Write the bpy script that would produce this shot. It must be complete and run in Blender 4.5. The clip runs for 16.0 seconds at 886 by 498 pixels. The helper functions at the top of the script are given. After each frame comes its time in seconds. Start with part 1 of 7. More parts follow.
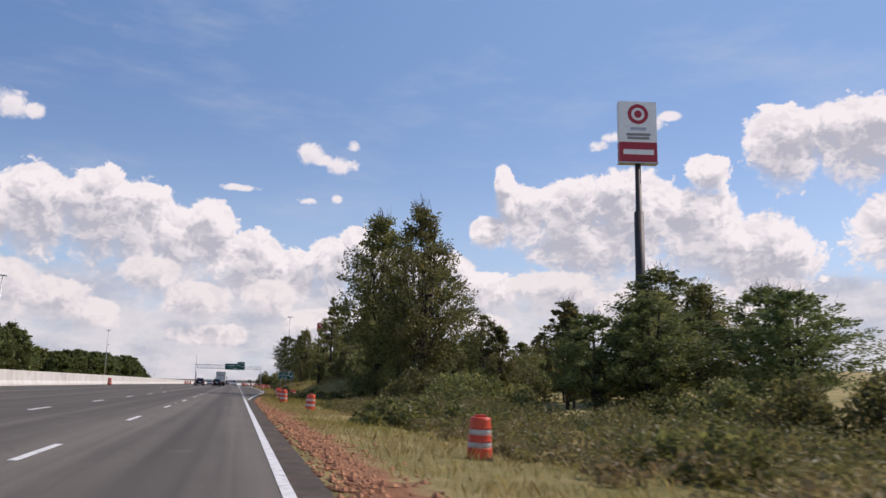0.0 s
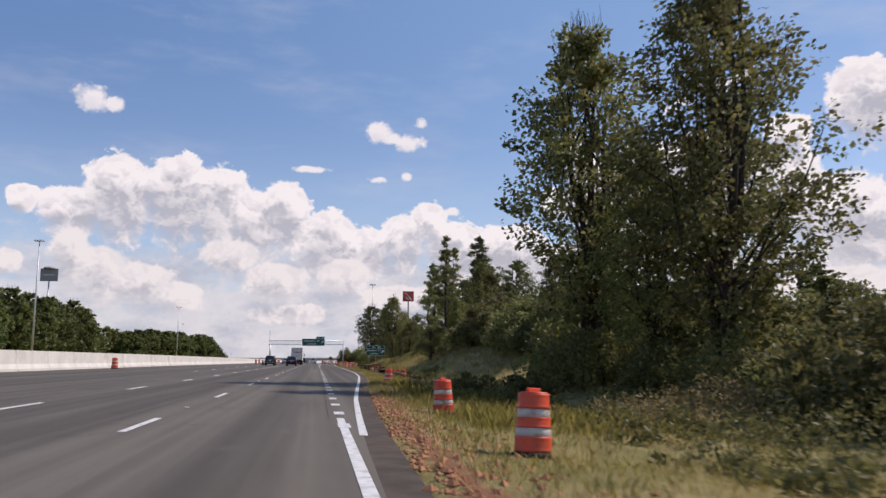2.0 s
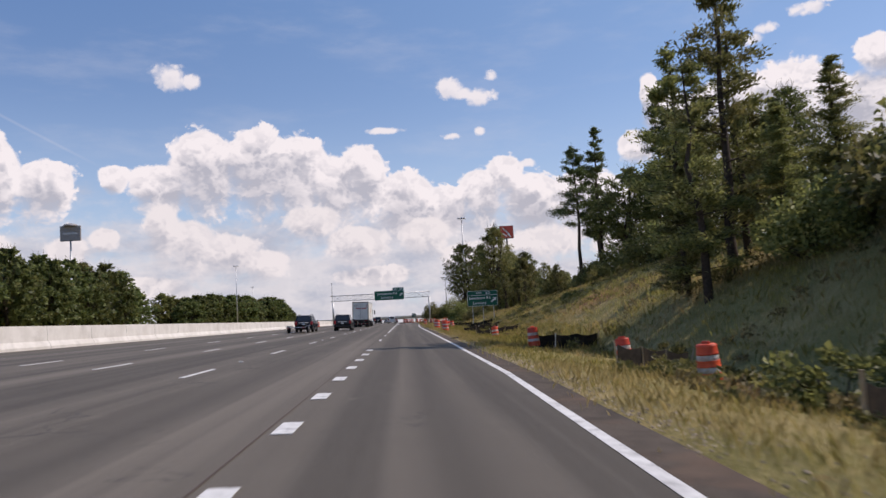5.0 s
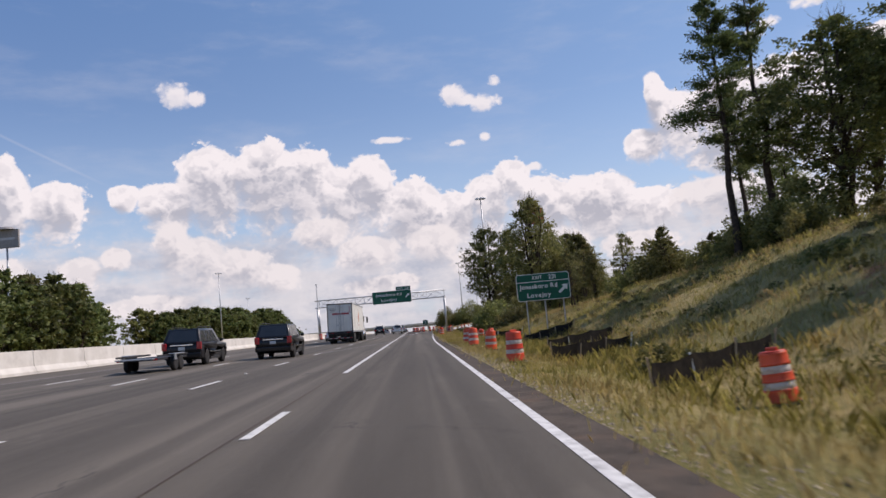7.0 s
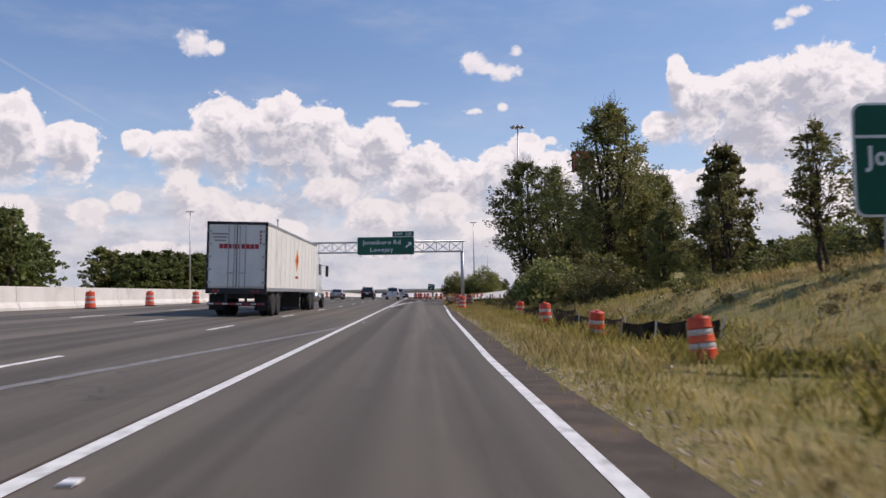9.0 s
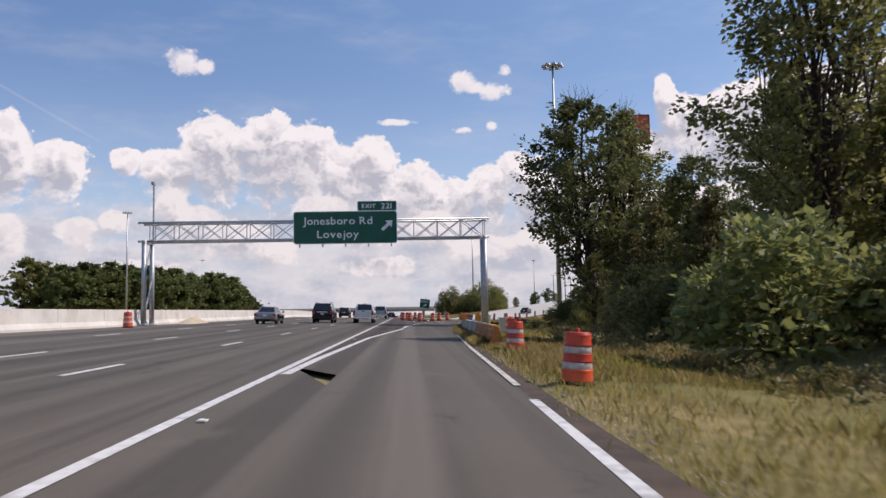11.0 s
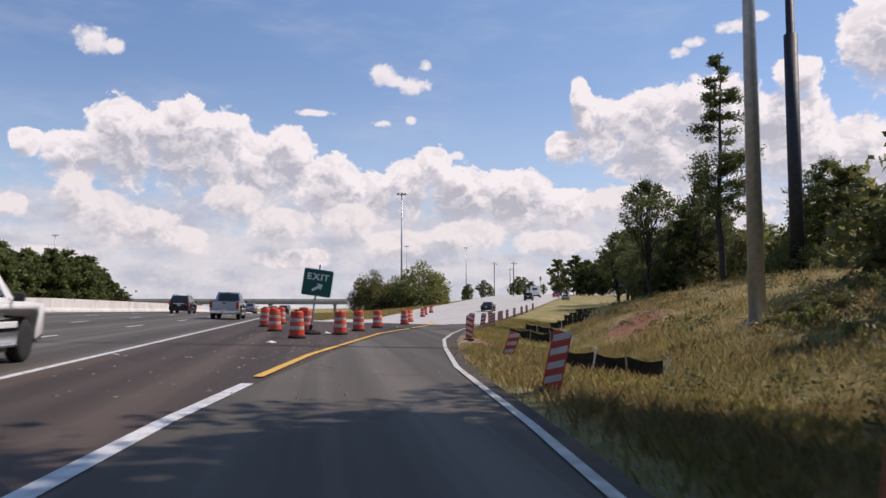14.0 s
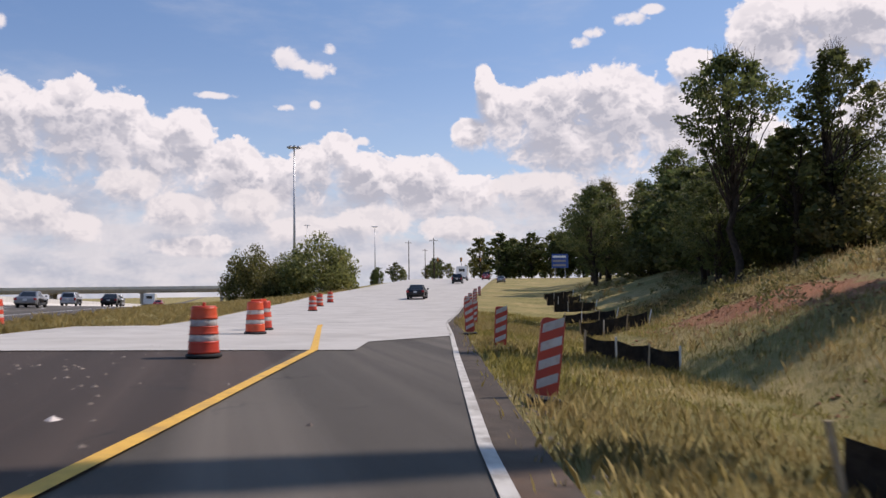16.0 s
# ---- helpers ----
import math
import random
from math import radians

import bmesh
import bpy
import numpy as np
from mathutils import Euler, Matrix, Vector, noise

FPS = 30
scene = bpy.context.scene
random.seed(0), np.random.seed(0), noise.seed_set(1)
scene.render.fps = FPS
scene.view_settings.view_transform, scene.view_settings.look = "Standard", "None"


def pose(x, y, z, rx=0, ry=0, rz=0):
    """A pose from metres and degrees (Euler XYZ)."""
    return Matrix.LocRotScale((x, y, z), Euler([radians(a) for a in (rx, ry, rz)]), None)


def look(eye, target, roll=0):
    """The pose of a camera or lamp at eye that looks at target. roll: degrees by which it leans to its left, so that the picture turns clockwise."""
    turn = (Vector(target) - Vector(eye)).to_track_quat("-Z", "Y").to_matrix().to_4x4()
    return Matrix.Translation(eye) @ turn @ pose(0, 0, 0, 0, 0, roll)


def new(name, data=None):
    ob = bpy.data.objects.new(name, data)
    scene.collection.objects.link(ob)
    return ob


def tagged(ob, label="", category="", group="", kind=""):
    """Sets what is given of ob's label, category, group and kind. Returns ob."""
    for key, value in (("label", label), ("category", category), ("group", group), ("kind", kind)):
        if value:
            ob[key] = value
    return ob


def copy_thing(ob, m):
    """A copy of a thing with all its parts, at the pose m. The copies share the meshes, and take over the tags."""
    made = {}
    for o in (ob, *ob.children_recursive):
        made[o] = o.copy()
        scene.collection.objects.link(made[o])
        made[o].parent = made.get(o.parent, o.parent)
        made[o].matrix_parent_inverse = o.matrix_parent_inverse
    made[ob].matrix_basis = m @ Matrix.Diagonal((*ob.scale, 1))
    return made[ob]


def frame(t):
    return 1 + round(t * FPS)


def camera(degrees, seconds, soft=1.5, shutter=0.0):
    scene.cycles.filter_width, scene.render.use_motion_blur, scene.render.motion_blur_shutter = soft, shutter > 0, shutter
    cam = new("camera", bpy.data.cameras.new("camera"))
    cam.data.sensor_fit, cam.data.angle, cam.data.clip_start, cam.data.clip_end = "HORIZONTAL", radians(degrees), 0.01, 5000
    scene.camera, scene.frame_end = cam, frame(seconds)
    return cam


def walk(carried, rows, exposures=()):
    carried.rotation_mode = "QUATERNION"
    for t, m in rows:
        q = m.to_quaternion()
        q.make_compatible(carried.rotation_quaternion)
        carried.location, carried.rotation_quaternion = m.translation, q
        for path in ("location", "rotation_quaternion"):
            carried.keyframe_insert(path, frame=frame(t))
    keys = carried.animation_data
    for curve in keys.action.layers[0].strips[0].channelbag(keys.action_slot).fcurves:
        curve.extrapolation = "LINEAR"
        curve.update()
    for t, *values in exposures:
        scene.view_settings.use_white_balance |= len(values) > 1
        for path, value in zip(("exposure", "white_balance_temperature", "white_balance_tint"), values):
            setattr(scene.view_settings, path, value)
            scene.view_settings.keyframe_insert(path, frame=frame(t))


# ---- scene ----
cam = camera(59.1, 16.0, soft=1.5, shutter=0.15)
PATH = [
    (0, (-0.661, -3.256, 1.268), (-0.172, -1.348, 1.615), 1.2),
    (0.5, (-0.689, 8.819, 1.275), (-0.249, 10.737, 1.628), 1.4),
    (1, (-0.72, 20.885, 1.231), (-0.292, 22.806, 1.587), 2.4),
    (1.5, (-0.654, 32.715, 1.256), (-0.301, 34.661, 1.554), -0.1),
    (2, (-0.531, 44.325, 1.27), (-0.218, 46.28, 1.551), -0.1),
    (2.5, (-0.24, 55.841, 1.24), (0.05, 57.804, 1.495), -0.2),
    (3, (0.115, 67.275, 1.197), (0.385, 69.243, 1.427), -0.3),
    (3.5, (0.396, 78.778, 1.146), (0.629, 80.758, 1.315), 0.9),
    (4, (0.808, 90.167, 1.18), (0.922, 92.159, 1.324), -2.0),
    (6.5, (1.992, 147.92, 1.151), (2.115, 149.904, 1.374), -4.8),
    (7, (2.205, 159.552, 1.169), (2.292, 161.541, 1.36), -5.3),
    (7.5, (2.223, 171.283, 1.228), (2.287, 173.276, 1.38), -1.7),
    (8, (2.306, 183.002, 1.193), (2.347, 184.998, 1.306), 0.3),
    (8.5, (2.369, 194.664, 1.135), (2.419, 196.661, 1.23), -1.1),
    (9, (2.382, 206.125, 1.093), (2.445, 208.121, 1.203), -0.9),
    (11.5, (2.732, 261.755, 1.23), (2.838, 263.746, 1.392), -1.5),
    (12, (2.938, 272.494, 1.3), (3.081, 274.482, 1.465), -2.5),
    (12.5, (3.217, 283.003, 1.274), (3.378, 284.991, 1.423), -2.8),
    (13, (3.607, 293.427, 1.24), (3.787, 295.414, 1.386), -2.6),
    (13.5, (4.034, 303.986, 1.177), (4.26, 305.967, 1.323), 0.3),
    (14, (4.803, 314.479, 1.128), (5.107, 316.451, 1.268), -0.0),
    (14.5, (5.901, 324.761, 1.08), (6.265, 326.723, 1.212), -0.2),
    (15, (7.22, 334.813, 1.056), (7.64, 336.764, 1.186), -0.1),
    (15.5, (8.945, 344.465, 0.986), (9.424, 346.403, 1.113), -0.3),
    (16, (10.868, 353.784, 0.917), (11.407, 355.708, 1.02), -0.7),
]
walk(cam, [(r[0], look(*r[1:])) for r in PATH], [(0, -0.06, 6700, 21)])

# ---- world and sun ----
SUN_DIR = Vector((0.675, 0.07, 0.731)).normalized()


def node(nt, kind, **inputs):
    n = nt.nodes.new(kind)
    for k, v in inputs.items():
        n.inputs[int(k[1:])].default_value = v
    return n


def mth(nt, op, a, b=None, c=None, clamp=False):
    n = nt.nodes.new("ShaderNodeMath")
    n.operation, n.use_clamp = op, clamp
    for i, v in enumerate((a, b, c)):
        if v is None:
            continue
        if isinstance(v, (int, float)):
            n.inputs[i].default_value = v
        else:
            nt.links.new(v, n.inputs[i])
    return n.outputs[0]


def mixc(nt, fac, a, b):
    n = nt.nodes.new("ShaderNodeMix")
    n.data_type = "RGBA"
    for i, v in ((0, fac), (6, a), (7, b)):
        if isinstance(v, (int, float)):
            n.inputs[i].default_value = v
        elif isinstance(v, tuple):
            n.inputs[i].default_value = (*v, 1)
        else:
            nt.links.new(v, n.inputs[i])
    return n.outputs[2]


def smooth(nt, v, lo, hi, a=0.0, b=1.0):
    n = nt.nodes.new("ShaderNodeMapRange")
    n.interpolation_type = "SMOOTHSTEP"
    n.inputs[1].default_value, n.inputs[2].default_value, n.inputs[3].default_value, n.inputs[4].default_value = lo, hi, a, b
    nt.links.new(v, n.inputs[0])
    return n.outputs[0]


# Cumulus heaps: azimuth from the road's direction, elevation, half width, half height, all in degrees.
BANK = [(-13.8, 11.8, 2.5, 2.2), (-10.0, 11.9, 2.6, 2.2), (-7.2, 11.4, 2.6, 2.2), (-2.5, 10.9, 1.9, 2.0), (-4.6, 10.2, 2.4, 1.9), (-16.6, 10.2, 2.2, 1.3), (-19.7, 10.7, 1.0, 0.7), (0.6, 9.1, 2.4, 1.7), (3.4, 8.3, 2.2, 1.4),
        (8.0, 10.4, 1.4, 1.2), (6.2, 9.2, 1.8, 1.5), (10.0, 8.5, 2.6, 1.6), (14.0, 8.2, 3.0, 1.6), (17.6, 7.4, 2.2, 1.0),
        (18.9, 14.8, 0.8, 1.5), (20.4, 13.0, 2.2, 1.7), (17.8, 11.6, 1.7, 0.9), (23.6, 12.9, 2.8, 2.2), (28.4, 13.2, 3.4, 2.5), (32.8, 12.0, 3.2, 2.4), (36.4, 9.6, 4.0, 2.4), (25.0, 10.6, 5.0, 1.5), (33.6, 15.4, 1.5, 1.0),
        (38.6, 17.2, 2.8, 1.9), (43.5, 17.2, 4.2, 2.0), (47.0, 11.0, 5.0, 2.2),
        (-27.4, 11.0, 2.3, 2.2), (-23.9, 10.3, 1.9, 1.4), (-30.6, 10.2, 3.2, 1.8), (-37.0, 8.6, 4.6, 2.2)]
FRONT = [(-16.6, 7.3, 1.3, 1.6), (-14.8, 6.4, 1.9, 1.4), (-12.2, 5.6, 2.3, 1.1), (-9.8, 4.7, 2.0, 0.8), (-3.2, 5.9, 2.6, 1.1), (-6.2, 7.6, 2.2, 0.9), (2.0, 6.3, 2.0, 1.1), (5.4, 4.6, 3.0, 0.8), (-22.6, 5.8, 1.3, 0.8), (-20.4, 6.6, 0.9, 0.6),
         (-27.4, 5.6, 1.9, 1.2), (10.4, 5.2, 3.0, 0.9), (22.6, 7.4, 3.4, 1.2), (28.4, 6.2, 3.4, 1.1), (16.6, 4.6, 2.8, 0.8), (-33.5, 4.8, 3.6, 1.2), (-2.0, 3.4, 3.0, 0.6), (-18.0, 3.2, 3.4, 0.6), (36.0, 5.2, 4.0, 1.0)]
SMALL = [(-15.9, 17.5, 1.3, 0.95), (-14.7, 17.1, 1.0, 0.6), (4.2, 16.5, 1.2, 0.7), (6.6, 15.8, 1.1, 0.65), (5.4, 16.1, 0.8, 0.4), (7.4, 17.2, 0.6, 0.4), (-0.7, 13.7, 1.5, 0.25), (4.3, 13.1, 0.9, 0.25), (6.4, 13.3, 0.5, 0.4),
         (25.8, 17.4, 0.9, 0.5), (26.8, 18.0, 0.8, 0.4), (29.4, 18.7, 1.3, 0.45), (31.0, 19.2, 0.9, 0.35), (9.6, 10.8, 0.8, 0.3)]


def build_world():
    w = bpy.data.worlds.new("sky_world")
    scene.world = w
    w.use_nodes = True
    nt = w.node_tree
    bg = nt.nodes["Background"]
    sky = nt.nodes.new("ShaderNodeTexSky")
    sky.sky_type, sky.sun_disc = "NISHITA", False
    sky.sun_elevation = math.asin(SUN_DIR.z)
    sky.sun_rotation = math.atan2(SUN_DIR.x, SUN_DIR.y)
    sky.air_density, sky.dust_density, sky.ozone_density = 1.0, 0.25, 2.2
    co = nt.nodes.new("ShaderNodeTexCoord")
    sep = nt.nodes.new("ShaderNodeSeparateXYZ")
    nt.links.new(co.outputs["Generated"], sep.inputs[0])
    x, y, z = sep.outputs
    az = mth(nt, "MULTIPLY", mth(nt, "ARCTAN2", x, y), 57.2958)
    el = mth(nt, "MULTIPLY", mth(nt, "ARCSINE", z), 57.2958)

    def at(da, de, sa=1.0, se=1.0, zz=0.0):
        c = nt.nodes.new("ShaderNodeCombineXYZ")
        nt.links.new(mth(nt, "MULTIPLY_ADD", az, sa, da * sa), c.inputs[0])
        nt.links.new(mth(nt, "MULTIPLY_ADD", el, se, de * se), c.inputs[1])
        c.inputs[2].default_value = zz
        return c.outputs[0]

    def puffs(da, de):
        """Cauliflower billows: three sizes of round cells."""
        p = at(da, de, 1.0, 1.15)
        wob = node(nt, "ShaderNodeTexNoise", i2=0.45, i3=4.0, i4=0.55)
        nt.links.new(p, wob.inputs[0])
        wv = nt.nodes.new("ShaderNodeVectorMath")
        wv.operation = "MULTIPLY_ADD"
        nt.links.new(wob.outputs["Color"], wv.inputs[0])
        wv.inputs[1].default_value = (2.6, 2.6, 0)
        nt.links.new(p, wv.inputs[2])
        total = None
        for scale, amount in ((0.42, 0.7), (1.05, 0.55), (2.4, 0.42)):
            vo = nt.nodes.new("ShaderNodeTexVoronoi")
            vo.feature = "SMOOTH_F1"
            vo.inputs["Scale"].default_value, vo.inputs["Smoothness"].default_value = scale, 0.5
            nt.links.new(wv.outputs[0], vo.inputs[0])
            v = mth(nt, "MULTIPLY", mth(nt, "SUBTRACT", 0.42, vo.outputs[0]), amount)
            total = v if total is None else mth(nt, "ADD", total, v)
        return total

    def heap(blobs, da=0.0, de=0.0, below=0.5):
        """How deep a point lies in the nearest of the heaps; they reach further down than up."""
        p = at(da, de)
        low = None
        for a, e, wd, ht in blobs:
            n = nt.nodes.new("ShaderNodeVectorMath")
            n.operation = "MULTIPLY_ADD"
            n.inputs[1].default_value = (0.86 / wd, 0.86 / ht, 0)
            n.inputs[2].default_value = (-a * 0.86 / wd, -e * 0.86 / ht, 0)
            nt.links.new(p, n.inputs[0])
            up = nt.nodes.new("ShaderNodeVectorMath")
            up.operation = "MULTIPLY"
            up.inputs[1].default_value = (-1, -below, 0)
            nt.links.new(n.outputs[0], up.inputs[0])
            mx = nt.nodes.new("ShaderNodeVectorMath")
            mx.operation = "MAXIMUM"
            nt.links.new(n.outputs[0], mx.inputs[0])
            nt.links.new(up.outputs[0], mx.inputs[1])
            q = nt.nodes.new("ShaderNodeVectorMath")
            q.operation = "DOT_PRODUCT"
            nt.links.new(mx.outputs[0], q.inputs[0])
            nt.links.new(mx.outputs[0], q.inputs[1])
            low = q.outputs["Value"] if low is None else mth(nt, "SMOOTH_MIN", low, q.outputs["Value"], 0.3)
        return mth(nt, "SUBTRACT", 1.0, low)
    smooth_puff, puff_up = puffs(0, 0), puffs(0.4, 0.8)
    fray = node(nt, "ShaderNodeTexNoise", i2=0.9, i3=10.0, i4=0.66)
    nt.links.new(at(0, 0, 1.0, 1.15), fray.inputs[0])
    puff = mth(nt, "ADD", smooth_puff, mth(nt, "MULTIPLY", mth(nt, "SUBTRACT", fray.outputs[0], 0.5), 1.15))
    blue = mixc(nt, smooth(nt, az, -32.0, 34.0), (0.70, 1.70, 3.65), (1.5, 2.9, 5.05))
    col = mixc(nt, smooth(nt, el, 6.0, 28.0, 0.15, 0.68), sky.outputs[0], blue)
    col = mixc(nt, smooth(nt, el, 17.0, 1.0, 0.0, 0.62), col, (3.2, 4.3, 5.5))
    # thin high streaks
    thin = node(nt, "ShaderNodeTexNoise", i2=0.16, i3=7.0, i4=0.62)
    nt.links.new(at(20, 3, 0.55, 1.9, 4.1), thin.inputs[0])
    col = mixc(nt, smooth(nt, thin.outputs[0], 0.46, 0.78, 0.0, 0.22), col, (4.6, 5.0, 5.5))
    line = mth(nt, "ABSOLUTE", mth(nt, "MULTIPLY_ADD", az, 0.512, mth(nt, "ADD", el, -0.8)))
    trail = mth(nt, "MULTIPLY", smooth(nt, line, 0.17, 0.0), mth(nt, "MULTIPLY", smooth(nt, az, -20.0, -23.0), smooth(nt, az, -40.0, -29.0, 0.0, 0.13)))
    col = mixc(nt, trail, col, (5.6, 5.7, 5.9))
    # a low field of broken cloud near the horizon and scattered heaps behind
    low_n = node(nt, "ShaderNodeTexNoise", i2=0.24, i3=6.0, i4=0.55)
    nt.links.new(at(0, 0, 0.55, 1.5, 7.3), low_n.inputs[0])
    low = mth(nt, "ADD", mth(nt, "MULTIPLY", mth(nt, "SUBTRACT", low_n.outputs[0], 0.47), 3.2), smooth(nt, el, 4.5, 12.5, 0.95, -0.75))
    behind = mth(nt, "ADD", mth(nt, "MULTIPLY", mth(nt, "SUBTRACT", low_n.outputs[0], 0.62), 4.0), smooth(nt, mth(nt, "ABSOLUTE", az), 55, 70, -2.35, -0.35))
    veil = smooth(nt, mth(nt, "MAXIMUM", mth(nt, "MULTIPLY_ADD", puff, 0.35, low), behind), -0.1, 0.95, 0.0, 0.9)
    soft = node(nt, "ShaderNodeTexNoise", i2=0.3, i3=4.0, i4=0.55)
    nt.links.new(at(3, 5, 0.7, 1.9, 2.0), soft.inputs[0])
    veil_col = mixc(nt, smooth(nt, soft.outputs[0], 0.38, 0.64), (4.95, 5.05, 5.2), (3.45, 3.8, 4.35))
    veil_col = mixc(nt, smooth(nt, mth(nt, "SUBTRACT", puff_up, smooth_puff), -0.4, 0.3, 0.3, 0.0), veil_col, (6.0, 6.0, 6.0))
    col = mixc(nt, veil, col, veil_col)
    for blobs, edge, grey, lit in ((BANK, 0.3, 0.95, (6.6, 6.55, 6.5)), (FRONT, 0.5, 0.75, (6.0, 5.95, 5.9))):
        body = heap(blobs)
        d = mth(nt, "ADD", mth(nt, "MULTIPLY", puff, smooth(nt, body, 0.1, 0.65, 0.95, 0.3)), body)
        up = mth(nt, "MULTIPLY_ADD", puff_up, 0.8, heap(blobs, 0.45, 1.35))
        # crisp heads, dissolving undersides
        under = smooth(nt, up, 0.1, 1.0, edge, edge + 0.6)
        cover = smooth(nt, mth(nt, "DIVIDE", d, under), 0.0, 1.0, 0.0, 0.97)
        shade = mth(nt, "MULTIPLY", smooth(nt, up, -0.15, 0.9), smooth(nt, soft.outputs[0], 0.28, 0.6, 0.5, 1.0))
        # the billows' own lit and shaded sides
        side = smooth(nt, mth(nt, "SUBTRACT", puff_up, smooth_puff), -0.3, 0.3, -0.2, 0.26)
        shade = mth(nt, "MULTIPLY", mth(nt, "ADD", shade, mth(nt, "MULTIPLY", side, smooth(nt, d, 0.1, 0.6))), grey, clamp=True)
        cl = mixc(nt, shade, lit, (3.4, 3.6, 4.0))
        col = mixc(nt, cover, col, cl)
    d2 = mth(nt, "MULTIPLY_ADD", puff, 1.25, heap(SMALL, below=1.0))
    cl = mixc(nt, smooth(nt, mth(nt, "MULTIPLY_ADD", puff_up, 1.0, heap(SMALL, 0.3, 0.7, 1.0)), 0.0, 0.9, 0.0, 0.4), (6.3, 6.3, 6.3), (4.3, 4.6, 5.1))
    col = mixc(nt, smooth(nt, d2, -0.1, 0.75, 0.0, 0.93), col, cl)
    nt.links.new(col, bg.inputs[0])
    bg.inputs[1].default_value = 0.14


build_world()
sun = new("sun", bpy.data.lights.new("sun", "SUN"))
sun.data.energy, sun.data.angle, sun.data.color = 4.3, radians(0.53), (1.0, 0.95, 0.86)
sun.matrix_world = look((0, 0, 60), tuple(Vector((0, 0, 60)) - SUN_DIR))


# ---- materials ----
def material(name, c1, c2=None, rough=0.7, metal=0.0, scale=8.0, detail=5.0, bump=0.0, bscale=60.0, island=0.0, objrand=0.0, spec=0.5, stain=None, stscale=0.6, coat=0.0):
    m = bpy.data.materials.new(name)
    m.use_nodes = True
    nt = m.node_tree
    b = nt.nodes["Principled BSDF"]
    c2 = c2 or tuple(v * 0.8 for v in c1)
    tc = nt.nodes.new("ShaderNodeTexCoord")
    n = node(nt, "ShaderNodeTexNoise", i2=scale, i3=detail, i4=0.6)
    nt.links.new(tc.outputs["Object"], n.inputs[0])
    fac = smooth(nt, n.outputs[0], 0.32, 0.68)
    col = mixc(nt, fac, c1, c2)
    if stain:
        n2 = node(nt, "ShaderNodeTexNoise", i2=stscale, i3=6.0, i4=0.65)
        nt.links.new(tc.outputs["Object"], n2.inputs[0])
        col = mixc(nt, smooth(nt, n2.outputs[0], 0.5, 0.72, 0.0, 0.75), col, stain)
    if island or objrand:
        src = nt.nodes.new("ShaderNodeNewGeometry").outputs["Random Per Island"] if island else nt.nodes.new("ShaderNodeObjectInfo").outputs["Random"]
        h = nt.nodes.new("ShaderNodeHueSaturation")
        k = island or objrand
        nt.links.new(mth(nt, "ADD", mth(nt, "MULTIPLY", src, 2 * k), 1 - k), h.inputs["Value"])
        nt.links.new(mth(nt, "ADD", mth(nt, "MULTIPLY", src, 0.05 * k), 0.5 - 0.025 * k), h.inputs["Hue"])
        nt.links.new(col, h.inputs["Color"])
        col = h.outputs[0]
    nt.links.new(col, b.inputs["Base Color"])
    b.inputs["Metallic"].default_value = metal
    b.inputs["Specular IOR Level"].default_value = spec
    b.inputs["Coat Weight"].default_value = coat
    b.inputs["Coat Roughness"].default_value = 0.08
    nt.links.new(mth(nt, "ADD", mth(nt, "MULTIPLY", n.outputs[0], 0.2), rough - 0.1, clamp=True), b.inputs["Roughness"])
    if bump:
        n3 = node(nt, "ShaderNodeTexNoise", i2=bscale, i3=6.0, i4=0.6)
        nt.links.new(tc.outputs["Object"], n3.inputs[0])
        bp = nt.nodes.new("ShaderNodeBump")
        bp.inputs["Strength"].default_value, bp.inputs["Distance"].default_value = bump, 0.02
        nt.links.new(n3.outputs[0], bp.inputs["Height"])
        nt.links.new(bp.outputs[0], b.inputs["Normal"])
    return m


def leaf_material(name, dark, light, gold=None):
    m = bpy.data.materials.new(name)
    m.use_nodes = True
    nt = m.node_tree
    out = nt.nodes["Material Output"]
    b = nt.nodes["Principled BSDF"]
    g = nt.nodes.new("ShaderNodeNewGeometry")
    tc = nt.nodes.new("ShaderNodeTexCoord")
    n = node(nt, "ShaderNodeTexNoise", i2=0.5, i3=3.0, i4=0.5)
    nt.links.new(tc.outputs["Object"], n.inputs[0])
    col = mixc(nt, g.outputs["Random Per Island"], dark, light)
    if gold:
        col = mixc(nt, smooth(nt, n.outputs[0], 0.52, 0.7, 0.0, 0.7), col, gold)
    info = nt.nodes.new("ShaderNodeObjectInfo")
    h = nt.nodes.new("ShaderNodeHueSaturation")
    nt.links.new(mth(nt, "ADD", mth(nt, "MULTIPLY", info.outputs["Random"], 0.5), 0.78), h.inputs["Value"])
    nt.links.new(mth(nt, "ADD", mth(nt, "MULTIPLY", info.outputs["Random"], 0.03), 0.485), h.inputs["Hue"])
    nt.links.new(col, h.inputs["Color"])
    nt.links.new(h.outputs[0], b.inputs["Base Color"])
    b.inputs["Roughness"].default_value, b.inputs["Specular IOR Level"].default_value = 0.55, 0.35
    tr = nt.nodes.new("ShaderNodeBsdfTranslucent")
    nt.links.new(h.outputs[0], tr.inputs[0])
    mx = nt.nodes.new("ShaderNodeMixShader")
    mx.inputs[0].default_value = 0.48
    nt.links.new(b.outputs[0], mx.inputs[1])
    nt.links.new(tr.outputs[0], mx.inputs[2])
    nt.links.new(mx.outputs[0], out.inputs[0])
    return m


